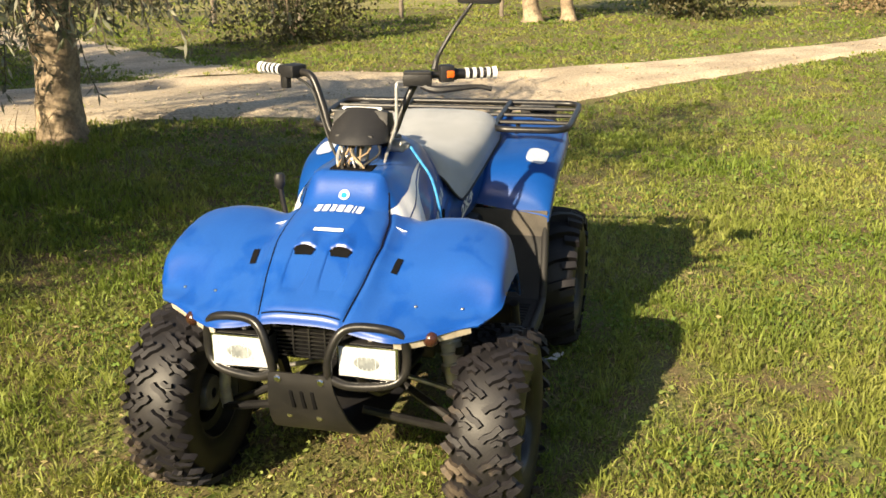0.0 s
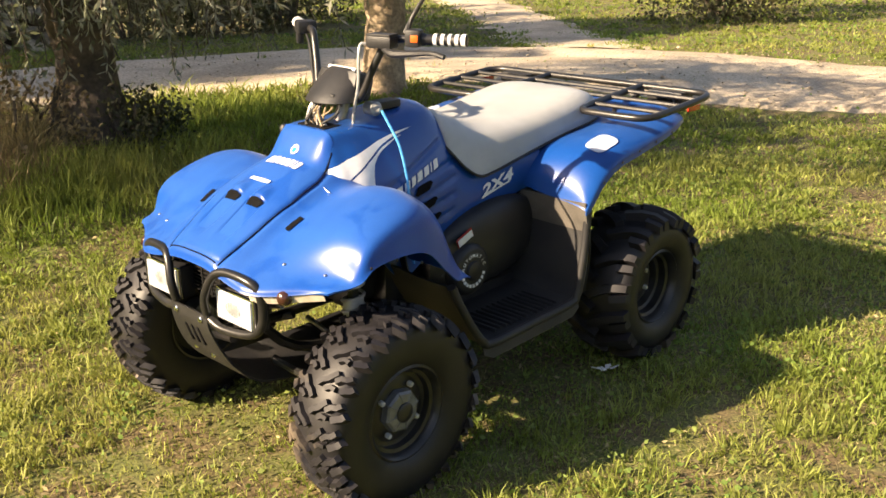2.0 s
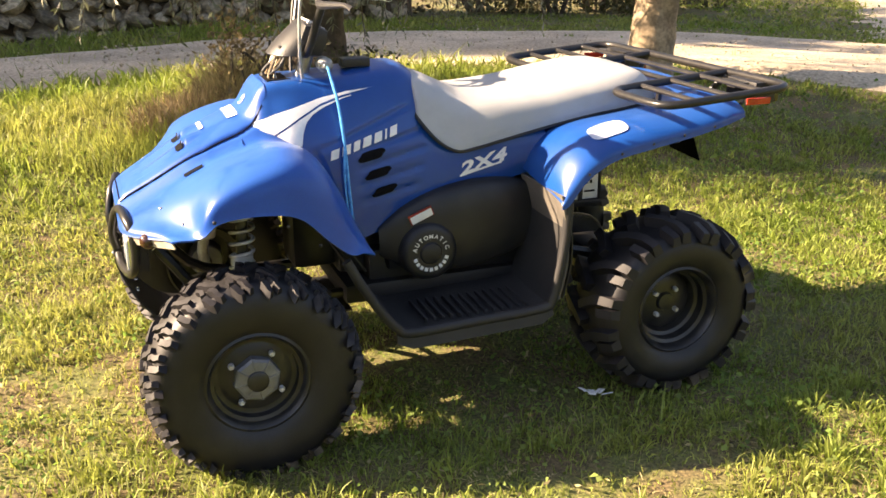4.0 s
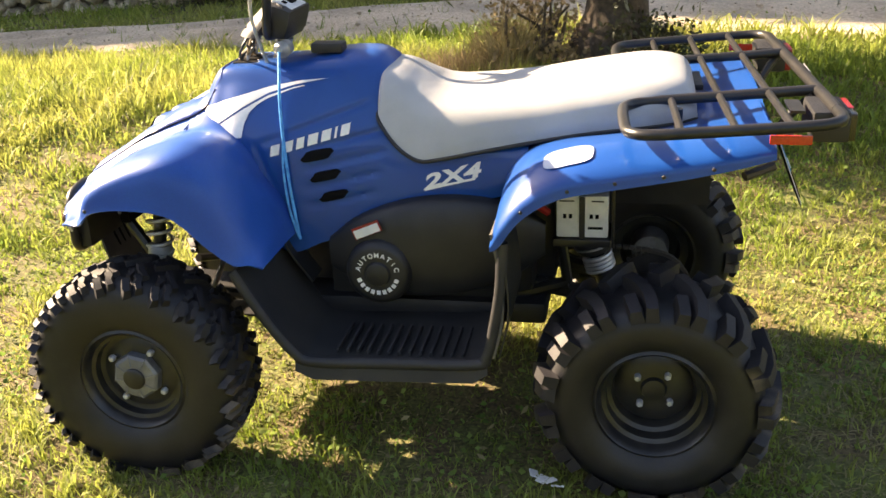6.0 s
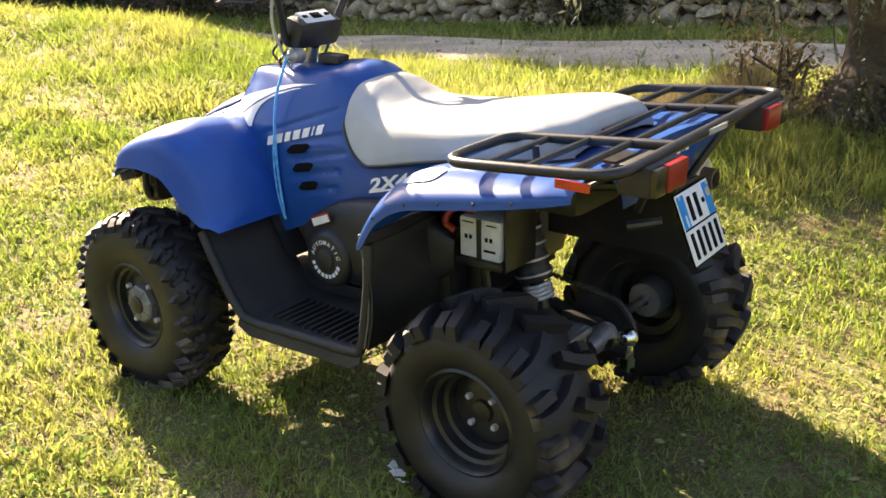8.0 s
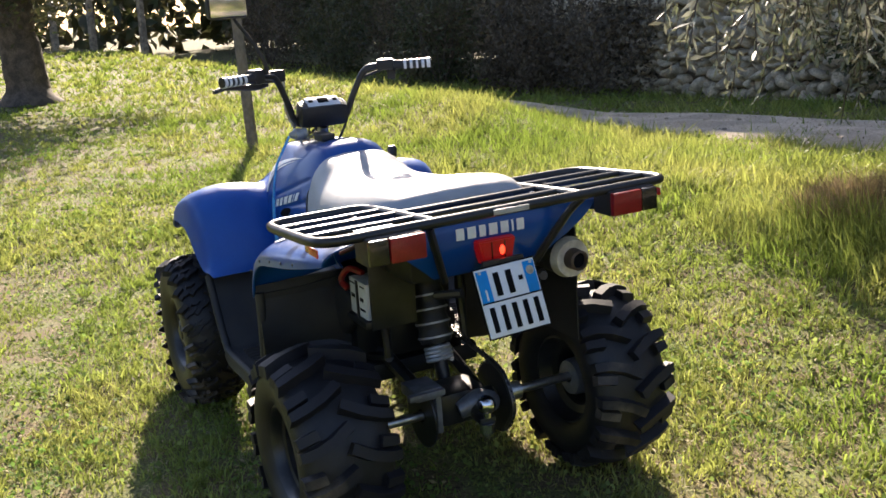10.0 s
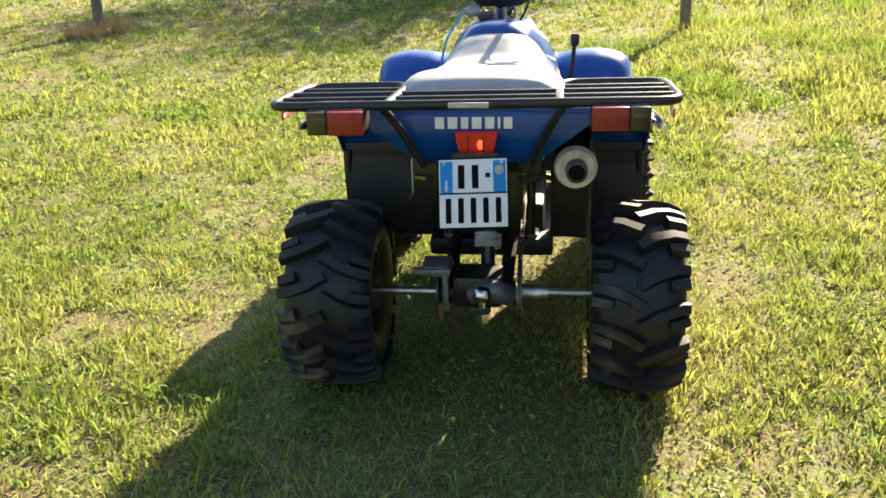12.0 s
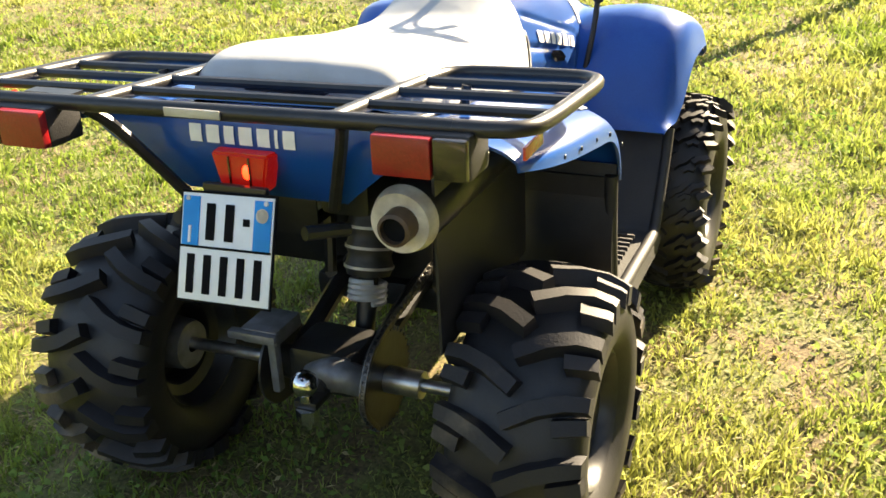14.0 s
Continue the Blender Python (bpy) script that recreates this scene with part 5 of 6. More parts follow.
sub("throttle_cable", tube(bmesh.new(), [(0.925, -0.225, 1.20), (0.965, -0.160, 1.17), (0.985, -0.125, 1.09), (1.0, -0.09, 1.0), (1.01, -0.05, 0.93)], 0.0045, 8, 5), CABLE)
# black cable tray on the cowl, key switch, cord
bm = bmesh.new()
box(bm, 1.065, 0, 0.957, 0.075, 0.13, 0.012, 0.004)
sub("cowl_opening", bm, INK_SHADE)
bm = bmesh.new()
box(bm, 0.842, 0.045, 0.999, 0.085, 0.050, 0.026, 0.007)
sub("fuel_cap", bm, BLACK, label="black rubber cap")
sub("key_switch", lathe(bmesh.new(), [(0.075, 0.020), (0.115, 0.022), (0.120, 0.016), (0.135, 0.008), (0.136, 0.0005)], 20, at=(0.945, 0, 1.005)), ALU, label="grey key switch")
cord = sub("cord", tube(bmesh.new(), [(0.944, 0.138, 1.002), (0.938, 0.168, 0.955), (0.932, 0.200, 0.90), (0.925, 0.2225, 0.80), (0.918, 0.2285, 0.68), (0.908, 0.226, 0.56), (0.905, 0.224, 0.535)], 0.0042, 8, 5), CORD, label="light blue cord")
sub("cord_loop", tube(bmesh.new(), [(0.925, 0.2245, 0.80), (0.930, 0.2305, 0.72), (0.924, 0.231, 0.62), (0.908, 0.226, 0.54)], 0.0032, 8, 5), CORD, cord)
lever = sub("gear_lever", tube(bmesh.new(), [(0.985, -0.240, 0.68), (0.990, -0.262, 0.80), (0.994, -0.270, 0.875)], 0.008, 8, 3), BLACK, label="black gear lever")
sub("lever_knob", lathe(bmesh.new(), [(0.865, 0.010), (0.873, 0.016), (0.902, 0.018), (0.912, 0.012), (0.913, 0.0005)], 16, "Z", (0.994, -0.271, 0)), BLACK, lever)

# ---- nose: bumper, headlights, grille, skid plate ----
bumper = empty("front_bumper", "", "")
bumper.parent = quad
for s in (1, -1):
    loop = [(1.550, 0.076, 0.512), (1.560, 0.082, 0.570), (1.548, 0.108, 0.634), (1.535, 0.150, 0.655), (1.525, 0.235, 0.650), (1.515, 0.272, 0.624), (1.512, 0.280, 0.565), (1.518, 0.268, 0.518), (1.530, 0.225, 0.496), (1.545, 0.130, 0.492)]
    sub("bumper_hoop", tube(bmesh.new(), [(x, s * y, z) for x, y, z in loop], 0.0125, 10, 5, closed=True), FRAME, bumper, "black tubular hoop round the headlight")
    bm = bmesh.new()
    box(bm, 1.500, s * 0.178, 0.556, 0.045, 0.174, 0.098, 0.010)
    light = sub("headlight", bm, BLACK, label="rectangular clear headlight")
    bm = bmesh.new()
    box(bm, 1.524, s * 0.178, 0.556, 0.012, 0.168, 0.094, 0.005)
    sub("bezel", bm, CHROME, light, "bright bezel")
    bm = bmesh.new()
    box(bm, 1.530, s * 0.178, 0.556, 0.010, 0.156, 0.082, 0.004)
    sub("lens", bm, LENS, light, "clear ribbed glass")
    bm = bmesh.new()
    bmesh.ops.create_uvsphere(bm, u_segments=20, v_segments=10, radius=0.5, matrix=Matrix.Translation((1.5352, s * 0.178, 0.556)) @ Matrix.Diagonal((0.002, 0.070, 0.040, 1)))
    sub("reflector", bm, REFL, light, "dim greenish reflector")
    for k in range(11):
        bm = bmesh.new()
        box(bm, 1.5355, s * 0.178 - 0.06 + 0.012 * k, 0.556, 0.0008, 0.0016, 0.064)
        sub("lens_rib", bm, LENS, light)
    bm = tube(bmesh.new(), [(1.49, s * 0.178, 0.60), (1.49, s * 0.178, 0.645)], 0.012, 8, 1)
    sub("mount", bm, STEEL, light)
    bm = bmesh.new()
    bmesh.ops.create_uvsphere(bm, u_segments=16, v_segments=10, radius=0.022, matrix=Matrix.Translation((1.480, s * 0.335, 0.618)))
    ind = sub("indicator_lamp", bm, AMBER, label="round brown indicator lamp")
    sub("indicator_stalk", tube(bmesh.new(), [(1.46, s * 0.33, 0.632), (1.42, s * 0.24, 0.64)], 0.010, 8, 1), FRAME, ind)
    # pale lining under the mudguard's front edge
    rows = [[(1.538 - 0.115 * float(ease(0.22, 0.47, y)) + x, s * y, z - dz) for y, z in ((0.25, 0.620), (0.30, 0.622), (0.36, 0.630), (0.43, 0.642))] for x, dz in ((0.0, 0.002), (-0.008, 0.024))]
    sub("edge_lining", sheet(loft_grid(rows, 2, 4), 0.004), CREAM, front_body, "pale lining strip under the edge")
grille = empty("grille", "", "")
grille.parent = quad
bm = bmesh.new()
box(bm, 1.455, 0, 0.590, 0.03, 0.235, 0.135, 0.005)
sub("grille_back", bm, INK_SHADE, grille)
for k in range(11):
    bm = bmesh.new()
    box(bm, 1.475, 0, 0.535 + 0.0115 * k, 0.012, 0.205, 0.0042)
    sub("grille_slat", bm, FRAME, grille)
for y in (-0.045, 0.0, 0.045):
    bm = bmesh.new()
    box(bm, 1.481, y, 0.592, 0.005, 0.005, 0.125)
    sub("grille_bar", bm, FRAME, grille)
skid_rows = [[(x, y * w, z) for y in (-1, -0.5, 0, 0.5, 1)] for x, z, w in ((1.562, 0.520, 0.088), (1.560, 0.48, 0.092), (1.535, 0.41, 0.105), (1.495, 0.345, 0.118), (1.42, 0.285, 0.130), (1.25, 0.265, 0.14), (0.9, 0.265, 0.15))]
skid = sub("skid_plate", sheet(loft_grid(skid_rows, 4, 2), 0.006), BLACK, label="black skid plate with bolts and slots")
for y, z, x in ((-0.062, 0.502, 1.562), (0.058, 0.502, 1.562), (-0.055, 0.375, 1.512), (0.03, 0.372, 1.512)):
    bm = lathe(bmesh.new(), [(x - 0.008, 0.010), (x + 0.003, 0.010), (x + 0.006, 0.007), (x + 0.0062, 0.0005)], 10, "X", (0, y, z))
    sub("bolt", bm, CHROME, skid)
for y in (-0.03, 0.0, 0.03):
    sub("slot", box(bmesh.new(), 1.545, y, 0.440, 0.010, 0.010, 0.062, 0.002, Matrix.Rotation(radians(19), 4, "Y")), INK_SHADE, skid, "dark upright slot")


# ---- trees, wall, posts ----
def leafy(name, color, second, through=0.35, scale=2.0, rough=0.5, tint=0.4):
    """A thin leaf: part of the light passes through."""
    m = material(name, color, rough, second=second, scale=scale, amount=0.8, fine=0.1, random_tint=tint)
    nt = m.node_tree
    b, out = nt.nodes["Principled BSDF"], nt.nodes["Material Output"]
    tr, mix = nt.nodes.new("ShaderNodeBsdfTranslucent"), nt.nodes.new("ShaderNodeMixShader")
    mix.inputs[0].default_value = through
    nt.links.new(b.inputs["Base Color"].links[0].from_socket, tr.inputs[0])
    nt.links.new(b.outputs[0], mix.inputs[1])
    nt.links.new(tr.outputs[0], mix.inputs[2])
    nt.links.new(mix.outputs[0], out.inputs[0])
    return m


LEAF = leafy("olive_leaf", (0.14, 0.155, 0.085), (0.36, 0.35, 0.28), 0.25, 3.0)
SHRUB = leafy("shrub_leaf", (0.05, 0.065, 0.022), (0.13, 0.11, 0.055), 0.25, 1.5)
BRUSH = leafy("brown_brush_leaf", (0.15, 0.115, 0.075), (0.075, 0.06, 0.04), 0.2, 1.5, 0.8)
DRY = leafy("dry_stalk", (0.36, 0.27, 0.15), (0.2, 0.145, 0.075), 0.3, 5.0, 0.8)
GRASS = leafy("grass_blade", (0.195, 0.268, 0.042), (0.36, 0.362, 0.10), 0.48, 0.8, 0.62)
WEED = leafy("weed_leaf", (0.13, 0.225, 0.045), (0.26, 0.30, 0.085), 0.48, 1.2, 0.78)
STRAW = leafy("dry_grass", (0.36, 0.30, 0.15), (0.24, 0.19, 0.09), 0.3, 1.5, 0.7)


def leaves(rng, at, way, length, width, sag=0.0):
    """Narrow four-cornered leaves folded along the middle: places and triangles."""
    n = len(at)
    way = way / np.linalg.norm(way, axis=1, keepdims=True)
    side = np.cross(way, rng.normal(size=(n, 3)))
    side /= np.linalg.norm(side, axis=1, keepdims=True)
    up = np.cross(side, way)
    L, W = np.asarray(length).reshape(-1, 1), np.asarray(width).reshape(-1, 1)
    mid = at + way * L * 0.5
    v = np.stack([at, mid + side * W * 0.5 + up * W * 0.15, at + way * L - np.array([0, 0, 1]) * sag * L, mid - side * W * 0.5 + up * W * 0.15], 1)
    k = np.arange(n)[:, None] * 4
    f = np.concatenate([k + [0, 1, 3], k + [1, 2, 3]], 0)
    return v.reshape(-1, 3), f


def gather(name, bits, mat, parent=None, label=""):
    vs, fs, base = [], [], 0
    for v, f in bits:
        vs.append(v)
        fs.append(f + base)
        base += len(v)
    ob = from_arrays(name, np.concatenate(vs), np.concatenate(fs), mat)
    if parent:
        ob.parent = parent
    return tagged(ob, label)


def olive(name_label, at, trunk, radius, crown_at, crown_r, twigs, seed, bark, low=1.15, sprays=()):
    """An olive: gnarled trunk, limbs, and drooping twigs with narrow leaves."""
    rng = np.random.default_rng(seed)
    base = float(ground_height(at[0], at[1])) - 0.05
    tree = empty("olive_tree", name_label, "tree", "olive trees", at=Matrix.Translation((at[0], at[1], base)))
    bm = bmesh.new()
    tube(bm, trunk, radius, 18, 6)
    for v in bm.verts:
        n = noise.noise(v.co * 3.0 + Vector((seed, 0, 0))) * 0.05 + noise.noise(v.co * 9.0) * 0.02
        v.co += Vector((v.co.x, v.co.y, 0)).normalized() * n
    part("trunk", bm, bark, tree, "gnarled bark", 80)
    top = np.array(trunk[-1])
    c = np.array(crown_at)
    limb_ends, bits = [], []
    for k in range(9):
        a = 2 * math.pi * k / 9 + rng.uniform(-0.3, 0.3)
        end = c + np.array([math.cos(a) * crown_r[0] * rng.uniform(0.55, 0.9), math.sin(a) * crown_r[1] * rng.uniform(0.55, 0.9), rng.uniform(-0.75, 0.6) * crown_r[2]])
        mid = (top + end) / 2 + np.array([0, 0, 0.25]) + rng.normal(0, 0.12, 3)
        path = spline([tuple(top - [0, 0, 0.1]), tuple(mid), tuple(end)], 6)
        part("limb", tube(bmesh.new(), [tuple(p) for p in path], (radius[-1] * 0.55, 0.03, 0.012), 7, 1, straight=True), bark, tree)
        limb_ends.append(path)
    at_l, way_l, len_l, wid_l = [], [], [], []
    bm = bmesh.new()
    for k in range(twigs):
        path = limb_ends[rng.integers(len(limb_ends))]
        p = path[rng.integers(len(path) // 3, len(path))] + rng.normal(0, 0.16, 3)
        out = p - c
        out[2] = 0
        out = out / (np.linalg.norm(out) + 1e-6)
        d = out * rng.uniform(0.3, 1.0) + rng.normal(0, 0.45, 3) + [0, 0, rng.uniform(-0.2, 0.7)]
        n, step, pts = int(rng.integers(9, 30)), 0.05, [p]
        for i in range(n):
            d = d + np.array([0, 0, -0.16]) + rng.normal(0, 0.08, 3)
            d = d / np.linalg.norm(d)
            q = pts[-1] + d * step
            if q[2] + base < low:
                break
            pts.append(q)
        if len(pts) < 4:
            continue
        if k % 3 == 0:
            tube(bm, [tuple(q) for q in pts[::2]], 0.004, 4, 1, straight=True)
        for i in range(1, len(pts)):
            w = pts[i] - pts[i - 1]
            for s in range(2):
                at_l.append(pts[i])
                way_l.append(w / step + rng.normal(0, 0.75, 3))
                len_l.append(rng.uniform(0.045, 0.08))
                wid_l.append(rng.uniform(0.011, 0.019))
    for sx, sy, rx, ry, z_hi, z_lo, many in sprays:
        for k in range(many):
            end = np.array([sx + rng.uniform(-rx, rx) - at[0], sy + rng.uniform(-ry, ry) - at[1], z_hi + rng.uniform(-0.15, 0.25) - base])
            path = min(limb_ends, key=lambda q: np.hypot(*(q[-1][:2] - end[:2])))
            if k % (4 if many < 200 else 30) == 0:
                tube(bm, [tuple(path[-1]), tuple((path[-1] + end) / 2 + [0, 0, 0.15]), tuple(end)], (0.010, 0.006, 0.004), 5, 2)
            d, q = rng.normal(0, 0.5, 3) + [0, 0, 0.1], end
            stop = z_lo + rng.uniform(0, 0.9) ** 1.5 * (z_hi - z_lo) - base
            pts = [q]
            for i in range(26):
                d = d + np.array([0, 0, -0.2]) + rng.normal(0, 0.10, 3)
                d = d / np.linalg.norm(d)
                q = q + d * 0.042
                if q[2] < stop:
                    break
                pts.append(q)
                for s in range(2 if i % 3 else 3):
                    at_l.append(q)
                    way_l.append(d * 0.8 + rng.normal(0, 0.6, 3))
                    len_l.append(rng.uniform(0.045, 0.08))
                    wid_l.append(rng.uniform(0.011, 0.018))
            if len(pts) > 3 and (many < 200 or k % 8 == 0):
                tube(bm, [tuple(v) for v in pts[::2]], 0.003, 4, 1, straight=True)
    part("twig_work", bm, bark, tree)
    gather("crown", [leaves(rng, np.array(at_l), np.array(way_l), len_l, wid_l)], LEAF, tree, "narrow grey-green leaves")
    return tree


olive("olive tree with a pale trunk beside the gravel track", (-2.34, -3.39), [(0.02, 0, -0.05), (0.0, 0, 0.15), (-0.02, 0.01, 0.6), (-0.05, 0.0, 1.1), (-0.06, 0, 1.7)], (0.21, 0.16, 0.145, 0.145, 0.13), (0.35, 0.25, 1.9), (1.6, 1.4, 0.9), 520, 5, BARK, 1.1,
      [(-2.0, -3.0, 0.7, 0.5, 1.6, 1.1, 26)])
# the last two sprays are unseen foliage overhead, added to shade the grass
olive("old olive tree with a dark trunk and drooping branches", (0.20, -3.25), [(0.0, 0, -0.08), (0.0, 0, 0.1), (-0.02, 0, 0.45), (0.02, 0.02, 0.95), (0.05, 0.05, 1.45)], (0.40, 0.28, 0.175, 0.16, 0.15), (0.4, -0.1, 1.75), (1.7, 0.95, 0.8), 400, 9, BARK_DARK, 1.05,
      [(0.25, -1.75, 0.45, 0.35, 1.6, 1.15, 22), (-0.45, -1.7, 0.4, 0.35, 1.65, 1.25, 14), (0.9, -2.6, 0.7, 0.5, 1.5, 0.95, 44), (-0.05, -2.75, 0.55, 0.3, 1.55, 0.78, 56), (0.5, -2.8, 0.3, 0.2, 1.5, 0.7, 14), (-0.7, -2.6, 0.5, 0.4, 1.5, 0.85, 34), (0.9, -2.9, 0.35, 0.3, 1.5, 0.75, 24), (-1.55, -2.65, 0.3, 0.3, 1.5, 1.05, 16), (0.75, -1.5, 1.0, 0.55, 3.1, 2.3, 130), (2.5, -4.0, 1.85, 0.7, 2.4, 1.8, 640)])


def shrub(label, at, size, count, leaf, seed, mat=None, name="shrub", stems=7, gaps=0.5, stuff=False):
    """A bush: stems and a ragged cloud of small leaves in clumps."""
    rng = np.random.default_rng(seed)
    z0 = float(ground_height(at[0], at[1]))
    ob = empty(name, label, "shrub", "shrubs", at=Matrix.Translation((at[0], at[1], z0 - 0.03)))
    for k in range(stems):
        a = rng.uniform(0, 2 * math.pi)
        e = np.array([math.cos(a) * size[0] * 0.6, math.sin(a) * size[1] * 0.6, size[2] * rng.uniform(0.5, 0.95)])
        part("stem", tube(bmesh.new(), [(e[0] * 0.1, e[1] * 0.1, 0), tuple(e * 0.5 + rng.normal(0, 0.05, 3)), tuple(e)], (0.02, 0.014, 0.006), 6, 3), BARK_DARK, ob)
    clumps = rng.normal(0, 1, (26, 3))
    clumps = clumps / np.linalg.norm(clumps, axis=1, keepdims=True) * rng.uniform(0.35, 1.0, (26, 1)) ** gaps * np.array(size) * [1, 1, 0.5] + [0, 0, size[2] * 0.5]
    pick = rng.integers(0, 26, count)
    p = clumps[pick] + rng.normal(0, 1, (count, 3)) * np.array(size) * 0.17
    p[:, 2] = np.abs(p[:, 2])
    gather("foliage", [leaves(rng, p, rng.normal(size=(count, 3)) + [0, 0, 0.3], rng.uniform(0.7, 1.4, count) * leaf, rng.uniform(0.4, 0.7, count) * leaf)], mat or SHRUB, ob)
    return ob


def stalks(name, label, at, size, count, height, seed, mat, kind="stuff"):
    """A thicket of thin upright stalks."""
    rng = np.random.default_rng(seed)
    a, r = rng.uniform(0, 2 * math.pi, count), np.sqrt(rng.uniform(0, 1, count))
    x, y = at[0] + np.cos(a) * r * size[0], at[1] + np.sin(a) * r * size[1]
    p = np.stack([x, y, ground_height(x, y)], 1)
    way = rng.normal(0, 0.24, (count, 3)) + [0, 0, 1]
    v, f = leaves(rng, p, way, height * rng.uniform(0.5, 1.2, count) * (1.2 - 0.5 * r), rng.uniform(0.003, 0.0065, count), 0.25)
    return tagged(gather(name, [(v, f)], mat), label, "grass", kind=kind)


shrub("dry bush of suckers and dead twigs round an olive trunk", (0.62, -3.05), (0.34, 0.32, 0.55), 1500, 0.035, 21, DRY, "dry_bush", 22)
shrub("dense dark suckers at the foot of an olive", (0.0, -3.02), (0.28, 0.26, 0.36), 1500, 0.035, 22, SHRUB, "sucker_bush", 16)
shrub("tangled dark hedge shrub beside a post", (-10.6, -5.0), (1.3, 1.1, 1.9), 9000, 0.07, 31, SHRUB, "hedge_shrub", 14)
shrub("dark green shrub beyond the track", (-14.6, 1.0), (1.0, 1.0, 1.4), 5000, 0.08, 32, SHRUB, "hedge_shrub", 8)
shrub("brown leafless shrub on the bank", (-15.5, 4.6), (1.5, 1.5, 1.5), 5000, 0.08, 33, DRY, "dry_shrub", 14)
shrub("brown leafless shrub on the bank", (-15.0, 7.6), (1.6, 1.4, 1.3), 4600, 0.08, 37, DRY, "dry_shrub", 14)
for k, (x, y, sx, sz, n) in enumerate(((5.0, -8.35, 0.8, 1.5, 4200), (13.5, -8.2, 1.6, 1.9, 7000), (16.5, -7.8, 1.8, 2.0, 7000), (20.0, -7.4, 2.2, 2.2, 7000), (10.4, -8.0, 1.0, 1.6, 4600), (11.9, -7.6, 1.2, 1.7, 5200), (14.5, -7.3, 1.5, 1.9, 6000), (24.5, -7.0, 2.4, 2.4, 7000), (-5.2, -9.4, 1.6, 2.0, 6000), (-6.9, -10.6, 1.6, 2.2, 6000), (-3.2, -8.9, 1.1, 2.1, 5200), (-4.3, -8.8, 1.2, 2.3, 5200), (-6.0, -9.4, 1.3, 2.3, 5200))):
    shrub("dark tangled shrub against the stone wall", (x, y), (sx, 0.8, sz), n, 0.075, 40 + k, BRUSH if x > 4 and k % 3 else SHRUB, "wall_shrub", 10)

# dry-stone retaining wall: each stone a piece of its own
wall = empty("wall_stone", "rough dry-stone retaining wall of pale field stones", "wall", kind="structure")
bm = bmesh.new()
box(bm, 6.2, -8.95, 0.68, 17.0, 0.5, 1.84, 0.02)
backing = part("core", bm, BARK_DARK, wall)
rng = np.random.default_rng(77)
shapes = []
for k in range(10):
    bm = bmesh.new()
    bmesh.ops.create_icosphere(bm, subdivisions=2, radius=0.5)
    cuts = [(Vector(rng.normal(size=3) * [1.0, 0.7, 1.0]).normalized(), rng.uniform(0.34, 0.52)) for _ in range(12)]
    for v in bm.verts:
        c = v.co.normalized()
        far = min(d / max(1e-3, c.dot(m)) if c.dot(m) > 0 else 9 for m, d in cuts)
        v.co = c * min(far, 0.62) * (1 + 0.10 * noise.noise(c * 4 + Vector((k * 5, 0, 0))))
    smooth(bm, 22)
    me = bpy.data.meshes.new("stone")
    bm.to_mesh(me)
    bm.free()
    me.materials.append(STONE)
    shapes.append(me)
z, rest_v, rest_f, rest_n = 0.12, [], [], 0
for row in range(12):
    h = rng.uniform(0.085, 0.165)
    x = -2.2 + rng.uniform(0, 0.2)
    while x < 14.6:
        w = rng.choice([0.09, 0.14, 0.2, 0.27, 0.36]) * rng.uniform(0.85, 1.2)
        me = shapes[rng.integers(10)]
        m = pose(x + w / 2, -8.66 + rng.uniform(-0.05, 0.06), z + h / 2 + float(ground_height(x, -8.6)) - 0.29 + rng.uniform(-0.04, 0.04), rng.uniform(-15, 15), rng.uniform(-35, 35), rng.uniform(-20, 20)) @ Matrix.Diagonal((w * 1.2, 0.32, h * rng.uniform(0.9, 1.7), 1))
        if x < 3.4:
            o = bpy.data.objects.new("stone", me)
            scene.collection.objects.link(o)
            o.parent = wall
            o.matrix_basis = m
        else:
            rest_v += [tuple(m @ v.co) for v in me.vertices]
            rest_f += [[i + rest_n for i in f.vertices] for f in me.polygons]
            rest_n = len(rest_v)
        x += w
    z += h
rest = from_arrays("far_stones", np.array(rest_v), np.array(rest_f), STONE)
rest.parent = wall
tagged(rest, kind="stuff")

# posts
def post(at, height, lean, r, label):
    z0 = float(ground_height(*at)) - 0.1
    bm = bmesh.new()
    tube(bm, [(0, 0, 0), (lean[0] * 0.5, lean[1] * 0.5, height * 0.5), (lean[0], lean[1], height)], (r, r * 0.95, r * 0.85), 9, 4)
    ob = part("wooden_post", bm, WOOD)
    ob.matrix_basis = Matrix.Translation((at[0], at[1], z0))
    return tagged(ob, label, "post", "wooden posts")


post((7.05, -1.43), 2.0, (0.03, 0.06), 0.055, "weathered grey wooden post standing in the meadow")
post((6.9, 4.38), 2.0, (0.02, 0.02), 0.055, "weathered grey wooden post standing in the meadow")
post((14.5, 5.6), 1.8, (0.0, 0.03), 0.06, "weathered grey wooden post standing in the meadow")
post((-13.7, -7.9), 2.6, (0.02, 0.0), 0.05, "weathered grey wooden post beside a hedge shrub")
for k, (x, y) in enumerate(((-13.8, -6.2), (-14.4, -4.4), (-15.0, -2.6), (-17.9, -12.6), (-18.6, -12.6))):
    post((x, y), 1.5, (0.03 * (k % 2), 0.02), 0.045, "thin grey stake at the edge of a dry field")


